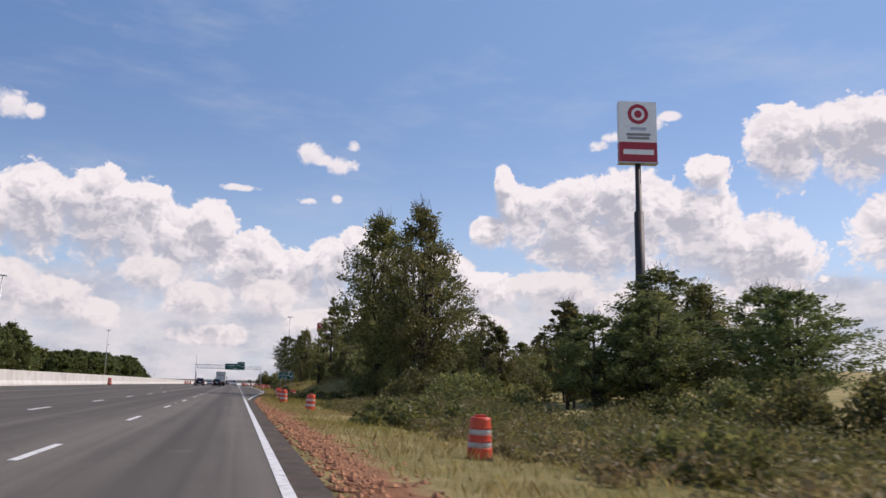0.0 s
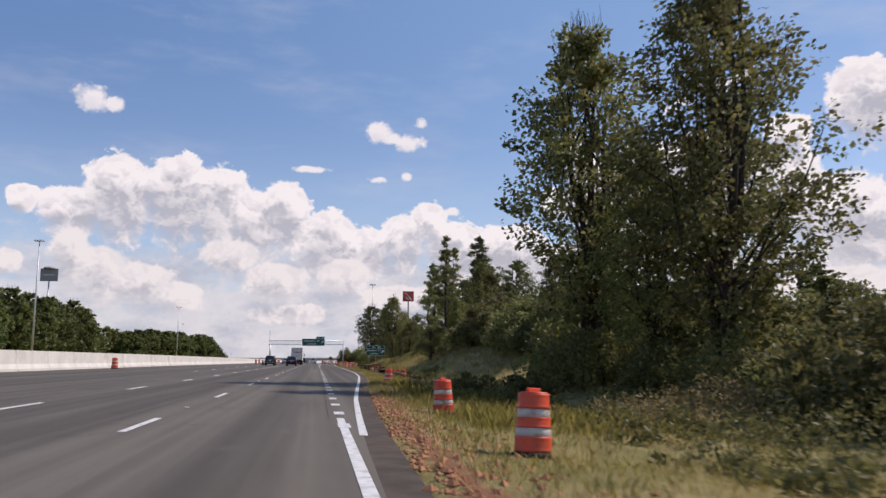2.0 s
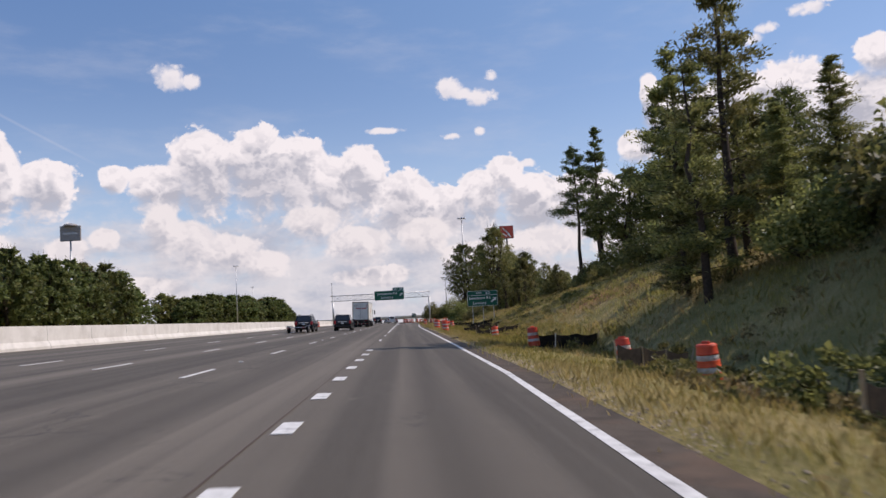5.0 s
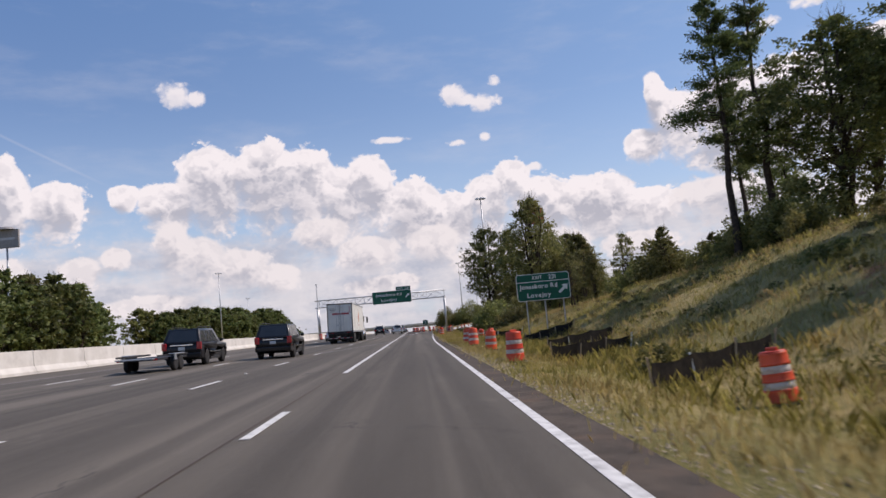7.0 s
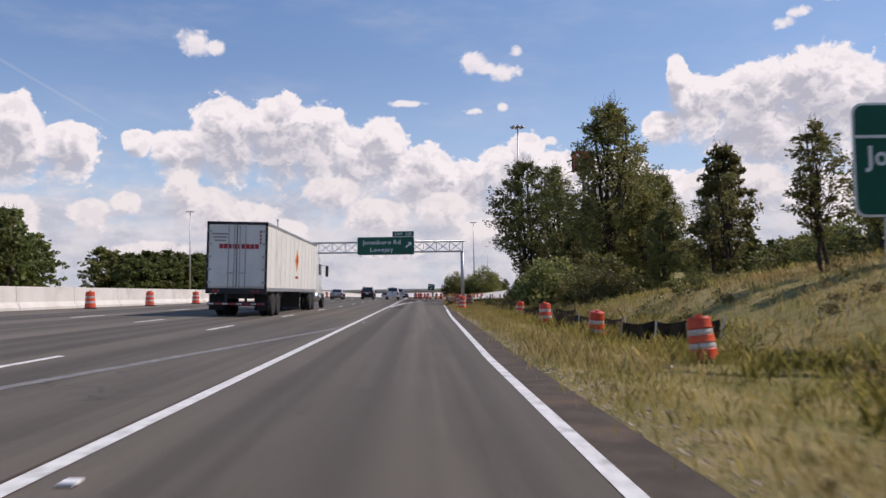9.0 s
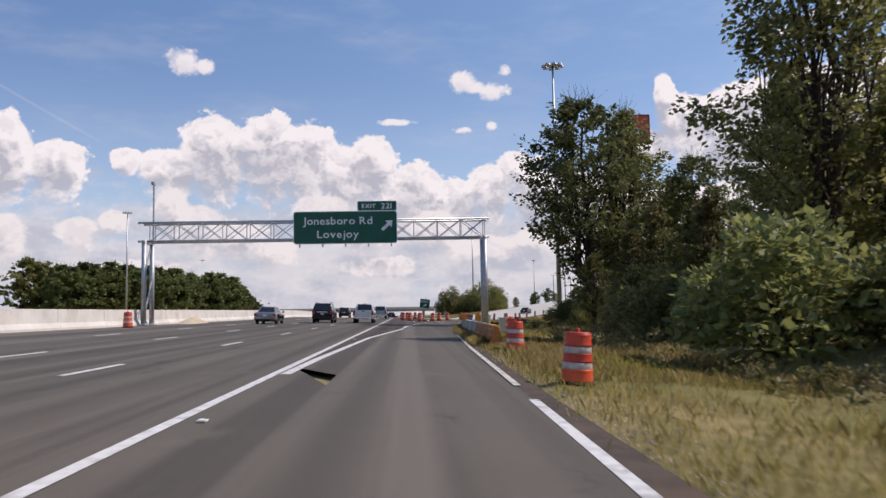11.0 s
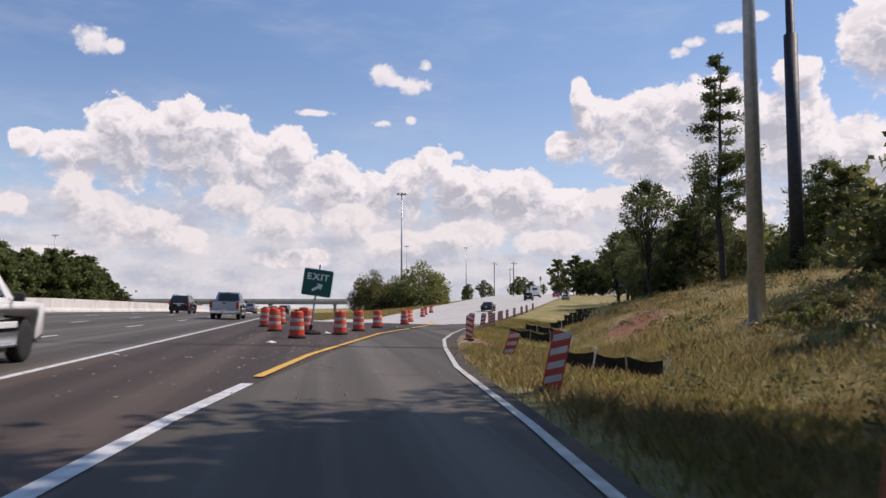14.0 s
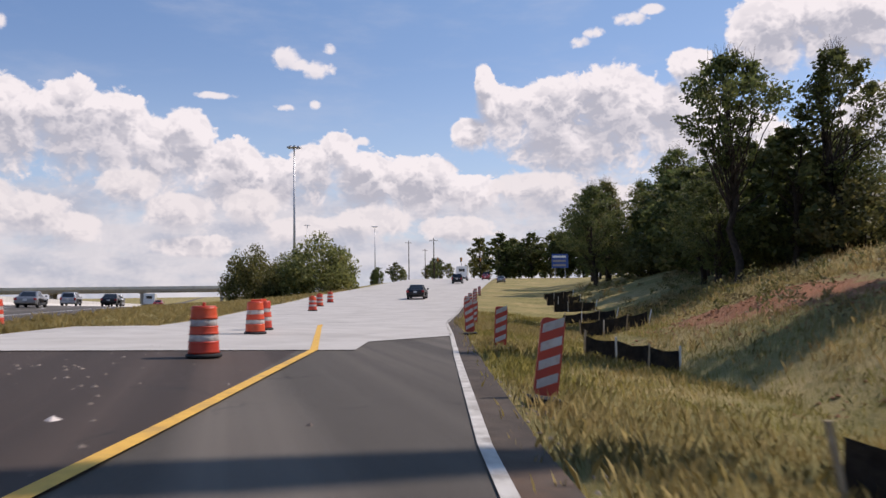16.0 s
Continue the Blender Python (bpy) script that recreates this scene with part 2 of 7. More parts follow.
def asphalt_material(name, light, dark):
    """Worn asphalt: fine aggregate, wheel paths along the road, cracks and oil in the lane middles."""
    m = bpy.data.materials.new(name)
    m.use_nodes = True
    nt = m.node_tree
    b = nt.nodes["Principled BSDF"]
    tc = nt.nodes.new("ShaderNodeTexCoord")
    mp = nt.nodes.new("ShaderNodeMapping")
    mp.inputs["Scale"].default_value = (1.0, 0.045, 1.0)
    nt.links.new(tc.outputs["Object"], mp.inputs[0])
    streak = node(nt, "ShaderNodeTexNoise", i2=1.3, i3=5.0, i4=0.6)
    nt.links.new(mp.outputs[0], streak.inputs[0])
    patch = node(nt, "ShaderNodeTexNoise", i2=0.23, i3=6.0, i4=0.65)
    nt.links.new(tc.outputs["Object"], patch.inputs[0])
    grit = node(nt, "ShaderNodeTexNoise", i2=90.0, i3=4.0, i4=0.7)
    nt.links.new(tc.outputs["Object"], grit.inputs[0])
    f = mth(nt, "ADD", mth(nt, "MULTIPLY", streak.outputs[0], 0.75), mth(nt, "MULTIPLY", patch.outputs[0], 0.35))
    col = mixc(nt, smooth(nt, f, 0.38, 0.7), light, dark)
    lm = nt.nodes.new("ShaderNodeMapping")
    lm.inputs["Scale"].default_value, lm.inputs["Location"].default_value = (1.0, 0.006, 1.0), (3.7, 0.0, 0.0)
    nt.links.new(tc.outputs["Object"], lm.inputs[0])
    band = node(nt, "ShaderNodeTexNoise", i2=0.75, i3=4.0, i4=0.55)
    nt.links.new(lm.outputs[0], band.inputs[0])
    col = mixc(nt, smooth(nt, band.outputs[0], 0.48, 0.58, 0.0, 0.75), col, tuple(v * 0.6 for v in dark))
    col = mixc(nt, smooth(nt, band.outputs[0], 0.48, 0.38, 0.0, 0.6), col, tuple(v * 1.45 for v in light))
    col = mixc(nt, smooth(nt, grit.outputs[0], 0.35, 0.75, 0.0, 0.45), col, tuple(v * 1.7 for v in light))
    sp = nt.nodes.new("ShaderNodeSeparateXYZ")
    nt.links.new(tc.outputs["Object"], sp.inputs[0])
    lane = mth(nt, "ABSOLUTE", mth(nt, "SUBTRACT", mth(nt, "FRACT", mth(nt, "DIVIDE", mth(nt, "ADD", sp.outputs[0], 36.6), 3.66)), 0.5))
    col = mixc(nt, mth(nt, "MULTIPLY", smooth(nt, lane, 0.16, 0.0), smooth(nt, streak.outputs[0], 0.3, 0.6, 0.25, 0.8)), col, tuple(v * 0.55 for v in dark))
    vo = nt.nodes.new("ShaderNodeTexVoronoi")
    vo.feature = "DISTANCE_TO_EDGE"
    vo.inputs["Scale"].default_value = 0.13
    wob = node(nt, "ShaderNodeTexNoise", i2=0.9, i3=4.0)
    nt.links.new(tc.outputs["Object"], wob.inputs[0])
    ad = nt.nodes.new("ShaderNodeVectorMath")
    ad.operation = "MULTIPLY_ADD"
    nt.links.new(wob.outputs["Color"], ad.inputs[0])
    ad.inputs[1].default_value = (2.5, 2.5, 0)
    nt.links.new(tc.outputs["Object"], ad.inputs[2])
    nt.links.new(ad.outputs[0], vo.inputs[0])
    crack = mth(nt, "MULTIPLY", smooth(nt, vo.outputs[0], 0.006, 0.0), smooth(nt, patch.outputs[0], 0.45, 0.6, 0.0, 0.7))
    col = mixc(nt, crack, col, (0.02, 0.02, 0.02))
    spot = node(nt, "ShaderNodeTexNoise", i2=0.55, i3=7.0, i4=0.7)
    mp2 = nt.nodes.new("ShaderNodeMapping")
    mp2.inputs["Scale"].default_value, mp2.inputs["Location"].default_value = (1.0, 0.45, 1.0), (13.0, 5.0, 0.0)
    nt.links.new(tc.outputs["Object"], mp2.inputs[0])
    nt.links.new(mp2.outputs[0], spot.inputs[0])
    col = mixc(nt, smooth(nt, spot.outputs[0], 0.64, 0.74, 0.0, 0.6), col, tuple(v * 0.55 for v in dark))
    col = mixc(nt, smooth(nt, spot.outputs[0], 0.40, 0.30, 0.0, 0.35), col, tuple(v * 1.5 for v in light))
    path = mth(nt, "ABSOLUTE", mth(nt, "SUBTRACT", mth(nt, "FRACT", mth(nt, "DIVIDE", mth(nt, "ADD", sp.outputs[0], 36.6), 1.83)), 0.5))
    col = mixc(nt, mth(nt, "MULTIPLY", smooth(nt, path, 0.12, 0.34), smooth(nt, streak.outputs[0], 0.35, 0.6, 0.05, 0.35)), col, tuple(v * 1.35 for v in light))
    nt.links.new(col, b.inputs["Base Color"])
    b.inputs["Roughness"].default_value, b.inputs["Specular IOR Level"].default_value = 0.85, 0.3
    bp = nt.nodes.new("ShaderNodeBump")
    bp.inputs["Strength"].default_value, bp.inputs["Distance"].default_value = 0.5, 0.01
    nt.links.new(grit.outputs[0], bp.inputs["Height"])
    nt.links.new(bp.outputs[0], b.inputs["Normal"])
    return m


def ground_material():
    """Mown and dry grass over red clay; clay and gravel show where the attribute says the turf is gone."""
    m = bpy.data.materials.new("turf_and_clay")
    m.use_nodes = True
    nt = m.node_tree
    b = nt.nodes["Principled BSDF"]
    tc = nt.nodes.new("ShaderNodeTexCoord")
    big = node(nt, "ShaderNodeTexNoise", i2=0.16, i3=5.0, i4=0.6)
    mid = node(nt, "ShaderNodeTexNoise", i2=1.6, i3=6.0, i4=0.65)
    fine = node(nt, "ShaderNodeTexNoise", i2=22.0, i3=5.0, i4=0.7)
    for n in (big, mid, fine):
        nt.links.new(tc.outputs["Object"], n.inputs[0])
    grass = mixc(nt, smooth(nt, big.outputs[0], 0.38, 0.62), (0.195, 0.175, 0.058), (0.36, 0.275, 0.12))
    grass = mixc(nt, smooth(nt, mid.outputs[0], 0.4, 0.65, 0.0, 0.7), grass, (0.145, 0.135, 0.04))
    grass = mixc(nt, smooth(nt, fine.outputs[0], 0.45, 0.7, 0.0, 0.55), grass, (0.46, 0.36, 0.19))
    clay = mixc(nt, smooth(nt, mid.outputs[0], 0.35, 0.65), (0.34, 0.135, 0.065), (0.25, 0.12, 0.06))
    clay = mixc(nt, smooth(nt, fine.outputs[0], 0.5, 0.72, 0.0, 0.8), clay, (0.42, 0.30, 0.21))
    at = nt.nodes.new("ShaderNodeAttribute")
    at.attribute_name = "bare"
    f = mth(nt, "ADD", at.outputs["Fac"], mth(nt, "MULTIPLY", mth(nt, "SUBTRACT", mid.outputs[0], 0.5), 1.3))
    col = mixc(nt, smooth(nt, f, 0.35, 0.65), grass, clay)
    nt.links.new(col, b.inputs["Base Color"])
    b.inputs["Roughness"].default_value, b.inputs["Specular IOR Level"].default_value = 0.95, 0.15
    bp = nt.nodes.new("ShaderNodeBump")
    bp.inputs["Strength"].default_value, bp.inputs["Distance"].default_value = 0.9, 0.06
    nt.links.new(fine.outputs[0], bp.inputs["Height"])
    nt.links.new(bp.outputs[0], b.inputs["Normal"])
    return m


ASPHALT = asphalt_material("worn_asphalt", (0.110, 0.094, 0.075), (0.066, 0.056, 0.044))
GORE_ASPHALT = asphalt_material("gore_asphalt", (0.072, 0.051, 0.039), (0.046, 0.034, 0.026))
SHOULDER = material("stained_shoulder", (0.095, 0.074, 0.056), (0.06, 0.048, 0.038), 0.9, scale=2.0, bump=0.4, stain=(0.14, 0.088, 0.058), spec=0.2)
CONCRETE_ROAD = material("new_concrete_pavement", (0.50, 0.47, 0.42), (0.43, 0.40, 0.355), 0.85, scale=0.7, bump=0.2, stain=(0.36, 0.33, 0.29), stscale=0.25, spec=0.3)
CONCRETE = material("barrier_concrete", (0.42, 0.385, 0.33), (0.32, 0.29, 0.25), 0.9, scale=2.5, bump=0.35, bscale=40, stain=(0.21, 0.195, 0.175), stscale=1.4, spec=0.25)
WALL_CONCRETE = material("pale_median_concrete", (0.62, 0.59, 0.54), (0.54, 0.51, 0.46), 0.9, scale=0.8, bump=0.2, stain=(0.40, 0.37, 0.33), stscale=0.35, spec=0.25)
WHITE_PAINT = material("road_paint_white", (0.66, 0.65, 0.62), (0.50, 0.49, 0.47), 0.8, scale=6.0, detail=8.0, stain=(0.24, 0.23, 0.22), stscale=3.0, spec=0.3)
WORN_PAINT = material("road_paint_worn", (0.60, 0.57, 0.51), (0.40, 0.37, 0.32), 0.85, scale=4.0, detail=9.0, stain=(0.17, 0.15, 0.125), stscale=2.2, spec=0.3)
FADED_PAINT = material("road_paint_faded", (0.24, 0.235, 0.225), (0.13, 0.125, 0.12), 0.85, scale=5.0, detail=8.0, stain=(0.08, 0.077, 0.075), stscale=2.0, spec=0.3)
YELLOW_PAINT = material("road_paint_yellow", (0.72, 0.42, 0.075), (0.60, 0.34, 0.07), 0.8, scale=6.0, stain=(0.35, 0.22, 0.08), stscale=2.5, spec=0.3)
GROUND = ground_material()
TURF_BLADES = leaf_material("grass_blades", (0.185, 0.175, 0.046), (0.44, 0.38, 0.13), (0.52, 0.39, 0.165))
STRAW_BLADES = leaf_material("dry_grass_blades", (0.33, 0.28, 0.10), (0.58, 0.49, 0.24), (0.52, 0.40, 0.18))
LEAF_A = leaf_material("broad_leaves", (0.088, 0.10, 0.034), (0.275, 0.27, 0.086), (0.34, 0.29, 0.10))
LEAF_B = leaf_material("dark_leaves", (0.056, 0.075, 0.026), (0.17, 0.195, 0.06), (0.23, 0.22, 0.075))
LEAF_C = leaf_material("shrub_leaves", (0.08, 0.086, 0.03), (0.215, 0.205, 0.066), (0.29, 0.235, 0.09))
DRY_LEAF = leaf_material("dry_brush_leaves", (0.15, 0.125, 0.05), (0.33, 0.28, 0.12), (0.34, 0.25, 0.11))
NEEDLES = leaf_material("needles", (0.048, 0.068, 0.024), (0.125, 0.15, 0.05), (0.16, 0.155, 0.055))
BRUSH_BLADES = leaf_material("brown_brush_blades", (0.22, 0.155, 0.07), (0.46, 0.35, 0.175), (0.40, 0.25, 0.12))
BARK = material("bark", (0.075, 0.058, 0.045), (0.04, 0.031, 0.025), 0.95, scale=5.0, bump=0.8, bscale=25, spec=0.15)
GALV = material("galvanised_steel", (0.46, 0.47, 0.48), (0.36, 0.37, 0.38), 0.5, 0.75, scale=4.0, spec=0.5)
ALU = material("aluminium_truss", (0.62, 0.63, 0.65), (0.5, 0.51, 0.53), 0.42, 0.8, scale=5.0)
DARK_STEEL = material("dark_painted_steel", (0.035, 0.035, 0.038), (0.022, 0.022, 0.024), 0.6, 0.3, scale=3.0)
BROWN_STEEL = material("brown_painted_steel", (0.055, 0.042, 0.04), (0.035, 0.028, 0.027), 0.6, 0.2, scale=3.0)
SIGN_GREEN = material("sign_green", (0.0, 0.105, 0.062), (0.002, 0.082, 0.05), 0.45, scale=1.5, spec=0.4)
SIGN_WHITE = material("sign_white", (0.80, 0.80, 0.78), (0.72, 0.72, 0.70), 0.5, scale=3.0)
SIGN_RED = material("sign_red", (0.40, 0.02, 0.035), (0.32, 0.018, 0.03), 0.5, scale=2.0)
SIGN_ORANGE = material("sign_orange_red", (0.50, 0.06, 0.03), (0.42, 0.05, 0.03), 0.5, scale=2.0)
SIGN_BLUE = material("sign_blue", (0.01, 0.06, 0.28), (0.01, 0.05, 0.22), 0.5, scale=2.0)
SIGN_GREY = material("sign_back_grey", (0.26, 0.25, 0.25), (0.21, 0.20, 0.20), 0.6, scale=2.0)
ORANGE = material("drum_orange_plastic", (0.66, 0.075, 0.028), (0.54, 0.06, 0.025), 0.45, scale=3.0, bump=0.1, objrand=0.16, stain=(0.30, 0.07, 0.04), stscale=2.2)
BOARD_ORANGE = material("board_orange", (0.60, 0.24, 0.02), (0.50, 0.19, 0.02), 0.45, scale=4.0)
BLOCK_ORANGE = material("weathered_orange_plastic", (0.52, 0.19, 0.035), (0.36, 0.12, 0.03), 0.65, scale=3.0, bump=0.3, objrand=0.18, stain=(0.15, 0.075, 0.035), stscale=1.5)
BAND = material("reflective_sheeting", (0.56, 0.53, 0.49), (0.44, 0.41, 0.38), 0.4, scale=9.0, objrand=0.12, stain=(0.34, 0.20, 0.15), stscale=5.0)
RUBBER = material("black_rubber", (0.022, 0.022, 0.022), (0.03, 0.028, 0.027), 0.85, scale=9.0, bump=0.2, spec=0.3)
SILT = material("silt_fabric", (0.030, 0.026, 0.024), (0.055, 0.048, 0.042), 0.8, scale=7.0, bump=0.4, bscale=18, stain=(0.10, 0.075, 0.05), stscale=1.6, spec=0.25)
STAKE = material("wooden_stake", (0.42, 0.33, 0.22), (0.32, 0.24, 0.15), 0.85, scale=9.0, bump=0.3)
PALE_STAKE = material("painted_stake", (0.74, 0.72, 0.66), (0.62, 0.60, 0.54), 0.8, scale=9.0)
CABINET = material("cabinet_beige", (0.46, 0.43, 0.35), (0.40, 0.37, 0.30), 0.6, scale=4.0, stain=(0.3, 0.27, 0.22))
STONE = material("gravel_stone", (0.27, 0.22, 0.18), (0.17, 0.14, 0.115), 0.95, scale=6.0, island=0.35, spec=0.2)
PALE_STONE = material("pale_crushed_stone", (0.50, 0.42, 0.33), (0.36, 0.28, 0.21), 0.9, scale=12.0, island=0.3, spec=0.2)
CLOD = material("clay_clod", (0.36, 0.17, 0.09), (0.26, 0.125, 0.07), 0.95, scale=6.0, island=0.3, spec=0.15)
SAND = material("pale_sand", (0.50, 0.42, 0.31), (0.40, 0.33, 0.24), 0.95, scale=3.0, bump=0.4, bscale=30, spec=0.15)
TRASH = material("litter", (0.7, 0.62, 0.55), (0.5, 0.42, 0.36), 0.7, scale=9.0, island=0.3)


# ---- building helpers ----
def mesh_of(name, bm, mat_, smooth_faces=False):
    me = bpy.data.meshes.new(name)
    bmesh.ops.recalc_face_normals(bm, faces=bm.faces)
    bm.to_mesh(me)
    bm.free()
    me.materials.append(mat_)
    if smooth_faces:
        me.polygons.foreach_set("use_smooth", [True] * len(me.polygons))
    return me


def part(name, bm, mat_, parent=None, label="", smooth_faces=False):
    ob = new(name, mesh_of(name, bm, mat_, smooth_faces) if isinstance(bm, bmesh.types.BMesh) else bm)
    if parent:
        ob.parent = parent
    if label:
        tagged(ob, label)
    return ob


def thing(name, m, label, category, group="", kind=""):
    ob = new(name)
    ob.empty_display_size = 0.2
    ob.matrix_basis = m
    return tagged(ob, label, category, group, kind)


def add_box(bm, c, s, m=None, bevel=0.0):
    r = bmesh.ops.create_cube(bm, size=1.0)
    for v in r["verts"]:
        v.co = Vector((c[0] + v.co.x * s[0], c[1] + v.co.y * s[1], c[2] + v.co.z * s[2]))
        if m:
            v.co = m @ v.co
    if bevel:
        es = list({e for v in r["verts"] for e in v.link_edges})
        bmesh.ops.bevel(bm, geom=es, offset=bevel, segments=2, affect="EDGES", profile=0.6)
    return bm


def box(c, s, m=None, bevel=0.0):
    return add_box(bmesh.new(), c, s, m, bevel)


def add_tube(bm, pts, radii, seg=8, cap=True):
    """A tapered tube along points."""
    rings = []
    for i, p in enumerate(pts):
        p = Vector(p)
        a = Vector(pts[max(i - 1, 0)])
        b = Vector(pts[min(i + 1, len(pts) - 1)])
        t = (b - a).normalized()
        n = t.cross(Vector((0, 0, 1)) if abs(t.z) < 0.9 else Vector((1, 0, 0))).normalized()
        u = t.cross(n)
        r = radii[i] if isinstance(radii, (list, tuple)) else radii
        rings.append([bm.verts.new(p + (n * math.cos(2 * math.pi * k / seg) + u * math.sin(2 * math.pi * k / seg)) * r) for k in range(seg)])
    for a, b in zip(rings, rings[1:]):
        for k in range(seg):
            bm.faces.new((a[k], a[(k + 1) % seg], b[(k + 1) % seg], b[k]))
    if cap:
        bm.faces.new(rings[0][::-1])
        bm.faces.new(rings[-1])
    return bm


def tube(pts, radii, seg=8):
    return add_tube(bmesh.new(), pts, radii, seg)


def lathe(profile, seg=20, cap=True):
    """A turned form about z from (radius, height) pairs."""
    bm = bmesh.new()
    rings = [[bm.verts.new((r * math.cos(2 * math.pi * k / seg), r * math.sin(2 * math.pi * k / seg), z)) for k in range(seg)] for r, z in profile]
    for a, b in zip(rings, rings[1:]):
        for k in range(seg):
            bm.faces.new((a[k], a[(k + 1) % seg], b[(k + 1) % seg], b[k]))
    if cap:
        bm.faces.new(rings[0][::-1])
        bm.faces.new(rings[-1])
    return bm


def prism(outline, x0, x1):
    """An outline of (y, z) drawn out across x."""
    bm = bmesh.new()
    a = [bm.verts.new((x0, y, z)) for y, z in outline]
    b = [bm.verts.new((x1, y, z)) for y, z in outline]
    bm.faces.new(a)
    bm.faces.new(b[::-1])
    for i in range(len(a)):
        j = (i + 1) % len(a)
        bm.faces.new((a[i], b[i], b[j], a[j]))
    return bm


def text_mesh(body, size, depth, mat_, squeeze=1.0, heavy=0.0):
    cu = bpy.data.curves.new("lettering", "FONT")
    cu.body, cu.size, cu.extrude, cu.offset = body, size, depth, heavy
    cu.resolution_u = 3
    ob = bpy.data.objects.new("lettering_source", cu)
    scene.collection.objects.link(ob)
    bpy.context.view_layer.update()
    me = bpy.data.meshes.new_from_object(ob.evaluated_get(bpy.context.evaluated_depsgraph_get()))
    bpy.data.objects.remove(ob)
    bpy.data.curves.remove(cu)
    me.transform(Matrix.Diagonal((squeeze, 1, 1, 1)))
    me.transform(Matrix.Rotation(radians(90), 4, "X"))
    me.materials.clear()
    me.materials.append(mat_)
    return me


# ---- lie of the land ----
EDGE = [(-60, 0.05), (50, 0.1), (57, 0.25), (63, 0.46), (71, 0.78), (81, 1.33), (89, 1.8), (96, 2.2), (112, 3.05), (130, 3.55), (150, 3.62), (220, 3.62), (245, 3.95),
        (267, 4.45), (277, 4.65), (295, 5.2), (302, 5.45), (313, 6.2), (323, 7.1), (331, 7.65), (339, 8.65), (345, 9.55), (351, 10.8), (360, 12.95), (369, 15.4), (378, 17.9), (387, 20.3),
        (420, 31.5), (450, 42.5), (500, 61.0), (550, 80.0), (700, 137.0), (1400, 400.0)]
EY, EX = [e[0] for e in EDGE], [e[1] for e in EDGE]
SHY, SHW = (-60, 50, 70, 110, 240, 262, 325, 345, 400), (0.45, 0.45, 0.5, 0.6, 0.6, 0.35, 0.3, 0.5, 0.5)
BANKW = (0.55, 0.6, 0.75, 1.2, 1.2, 0.35, 0.3, 0.5, 0.5)
LEFTY, LEFTX = (372, 378, 395, 440, 500, 550, 700, 1400), (4.2, 4.9, 9.0, 20.0, 40.0, 57.0, 112.0, 375.0)
RAMPY, RAMPZ = (380, 400, 430, 470, 520, 560, 700, 1400), (0.0, 0.02, 0.55, 1.7, 3.3, 4.4, 6.5, 9.0)
OFFS = (0.0, 3.0, 6.0, 10.0, 16.0, 24.0, 40.0, 90.0)
CROSS = [(-60, (-0.05, -0.2, -0.4, -0.7, -0.8, -0.8, 0, 0)), (40, (-0.05, -0.25, -0.45, -0.7, -0.8, -0.6, 0, 0)), (80, (-0.05, -0.4, -0.7, -0.9, -0.3, 0.8, 2, 2)),
         (105, (-0.1, -0.6, -1.2, 0.4, 2.5, 4, 5, 5)), (135, (-0.14, -0.6, -1.1, 2.0, 4.6, 6, 6, 6)), (177, (-0.14, -0.75, -0.5, 1.2, 4.0, 6, 6.5, 6)), (205, (-0.14, -0.5, -0.7, 0.9, 3.2, 5, 6, 6)),
         (222, (-0.14, -0.5, -0.6, 0.6, 2.8, 4, 5, 5)), (240, (-0.15, -0.5, -0.8, 1.1, 2.2, 3, 4, 4)), (262, (-0.15, -0.4, -0.9, 0.0, 0.8, 1, 1, 2)), (300, (-0.17, -0.25, -0.5, -0.5, 0.0, 0.5, 1, 2)),
         (335, (-0.25, -0.85, -1.1, 0.3, 1.7, 2.5, 3, 3)), (355, (-0.35, -1.1, -1.35, 0.1, 2.0, 3.5, 4, 4)), (375, (-0.5, -0.9, -1.5, 0.3, 2.0, 3.8, 4.5, 4)), (395, (-0.65, -0.8, -1.2, -1.0, 0.8, 3, 4, 4)),
         (450, (0, 0.2, 0.2, 0.4, 1.5, 3, 4, 4)), (1400, (8, 8, 8, 8, 8, 8, 8, 8))]
CY = [c[0] for c in CROSS]


def edge_x(y):
    return float(np.interp(y, EY, EX))


def verge_x(y):
    return edge_x(y) + float(np.interp(y, SHY, SHW))


def ramp_z(x, y):
    return -0.03 * float(np.interp(min(y, 385), EY, EX)) * (1 if y > 385 else 0) + (-0.03 * x if y <= 385 else 0) + float(np.interp(y, RAMPY, RAMPZ))


def wall_x(y):
    return float(np.interp(y, (-60, 140, 300, 1400), (-19.7, -19.7, -16.2, -16.0)))


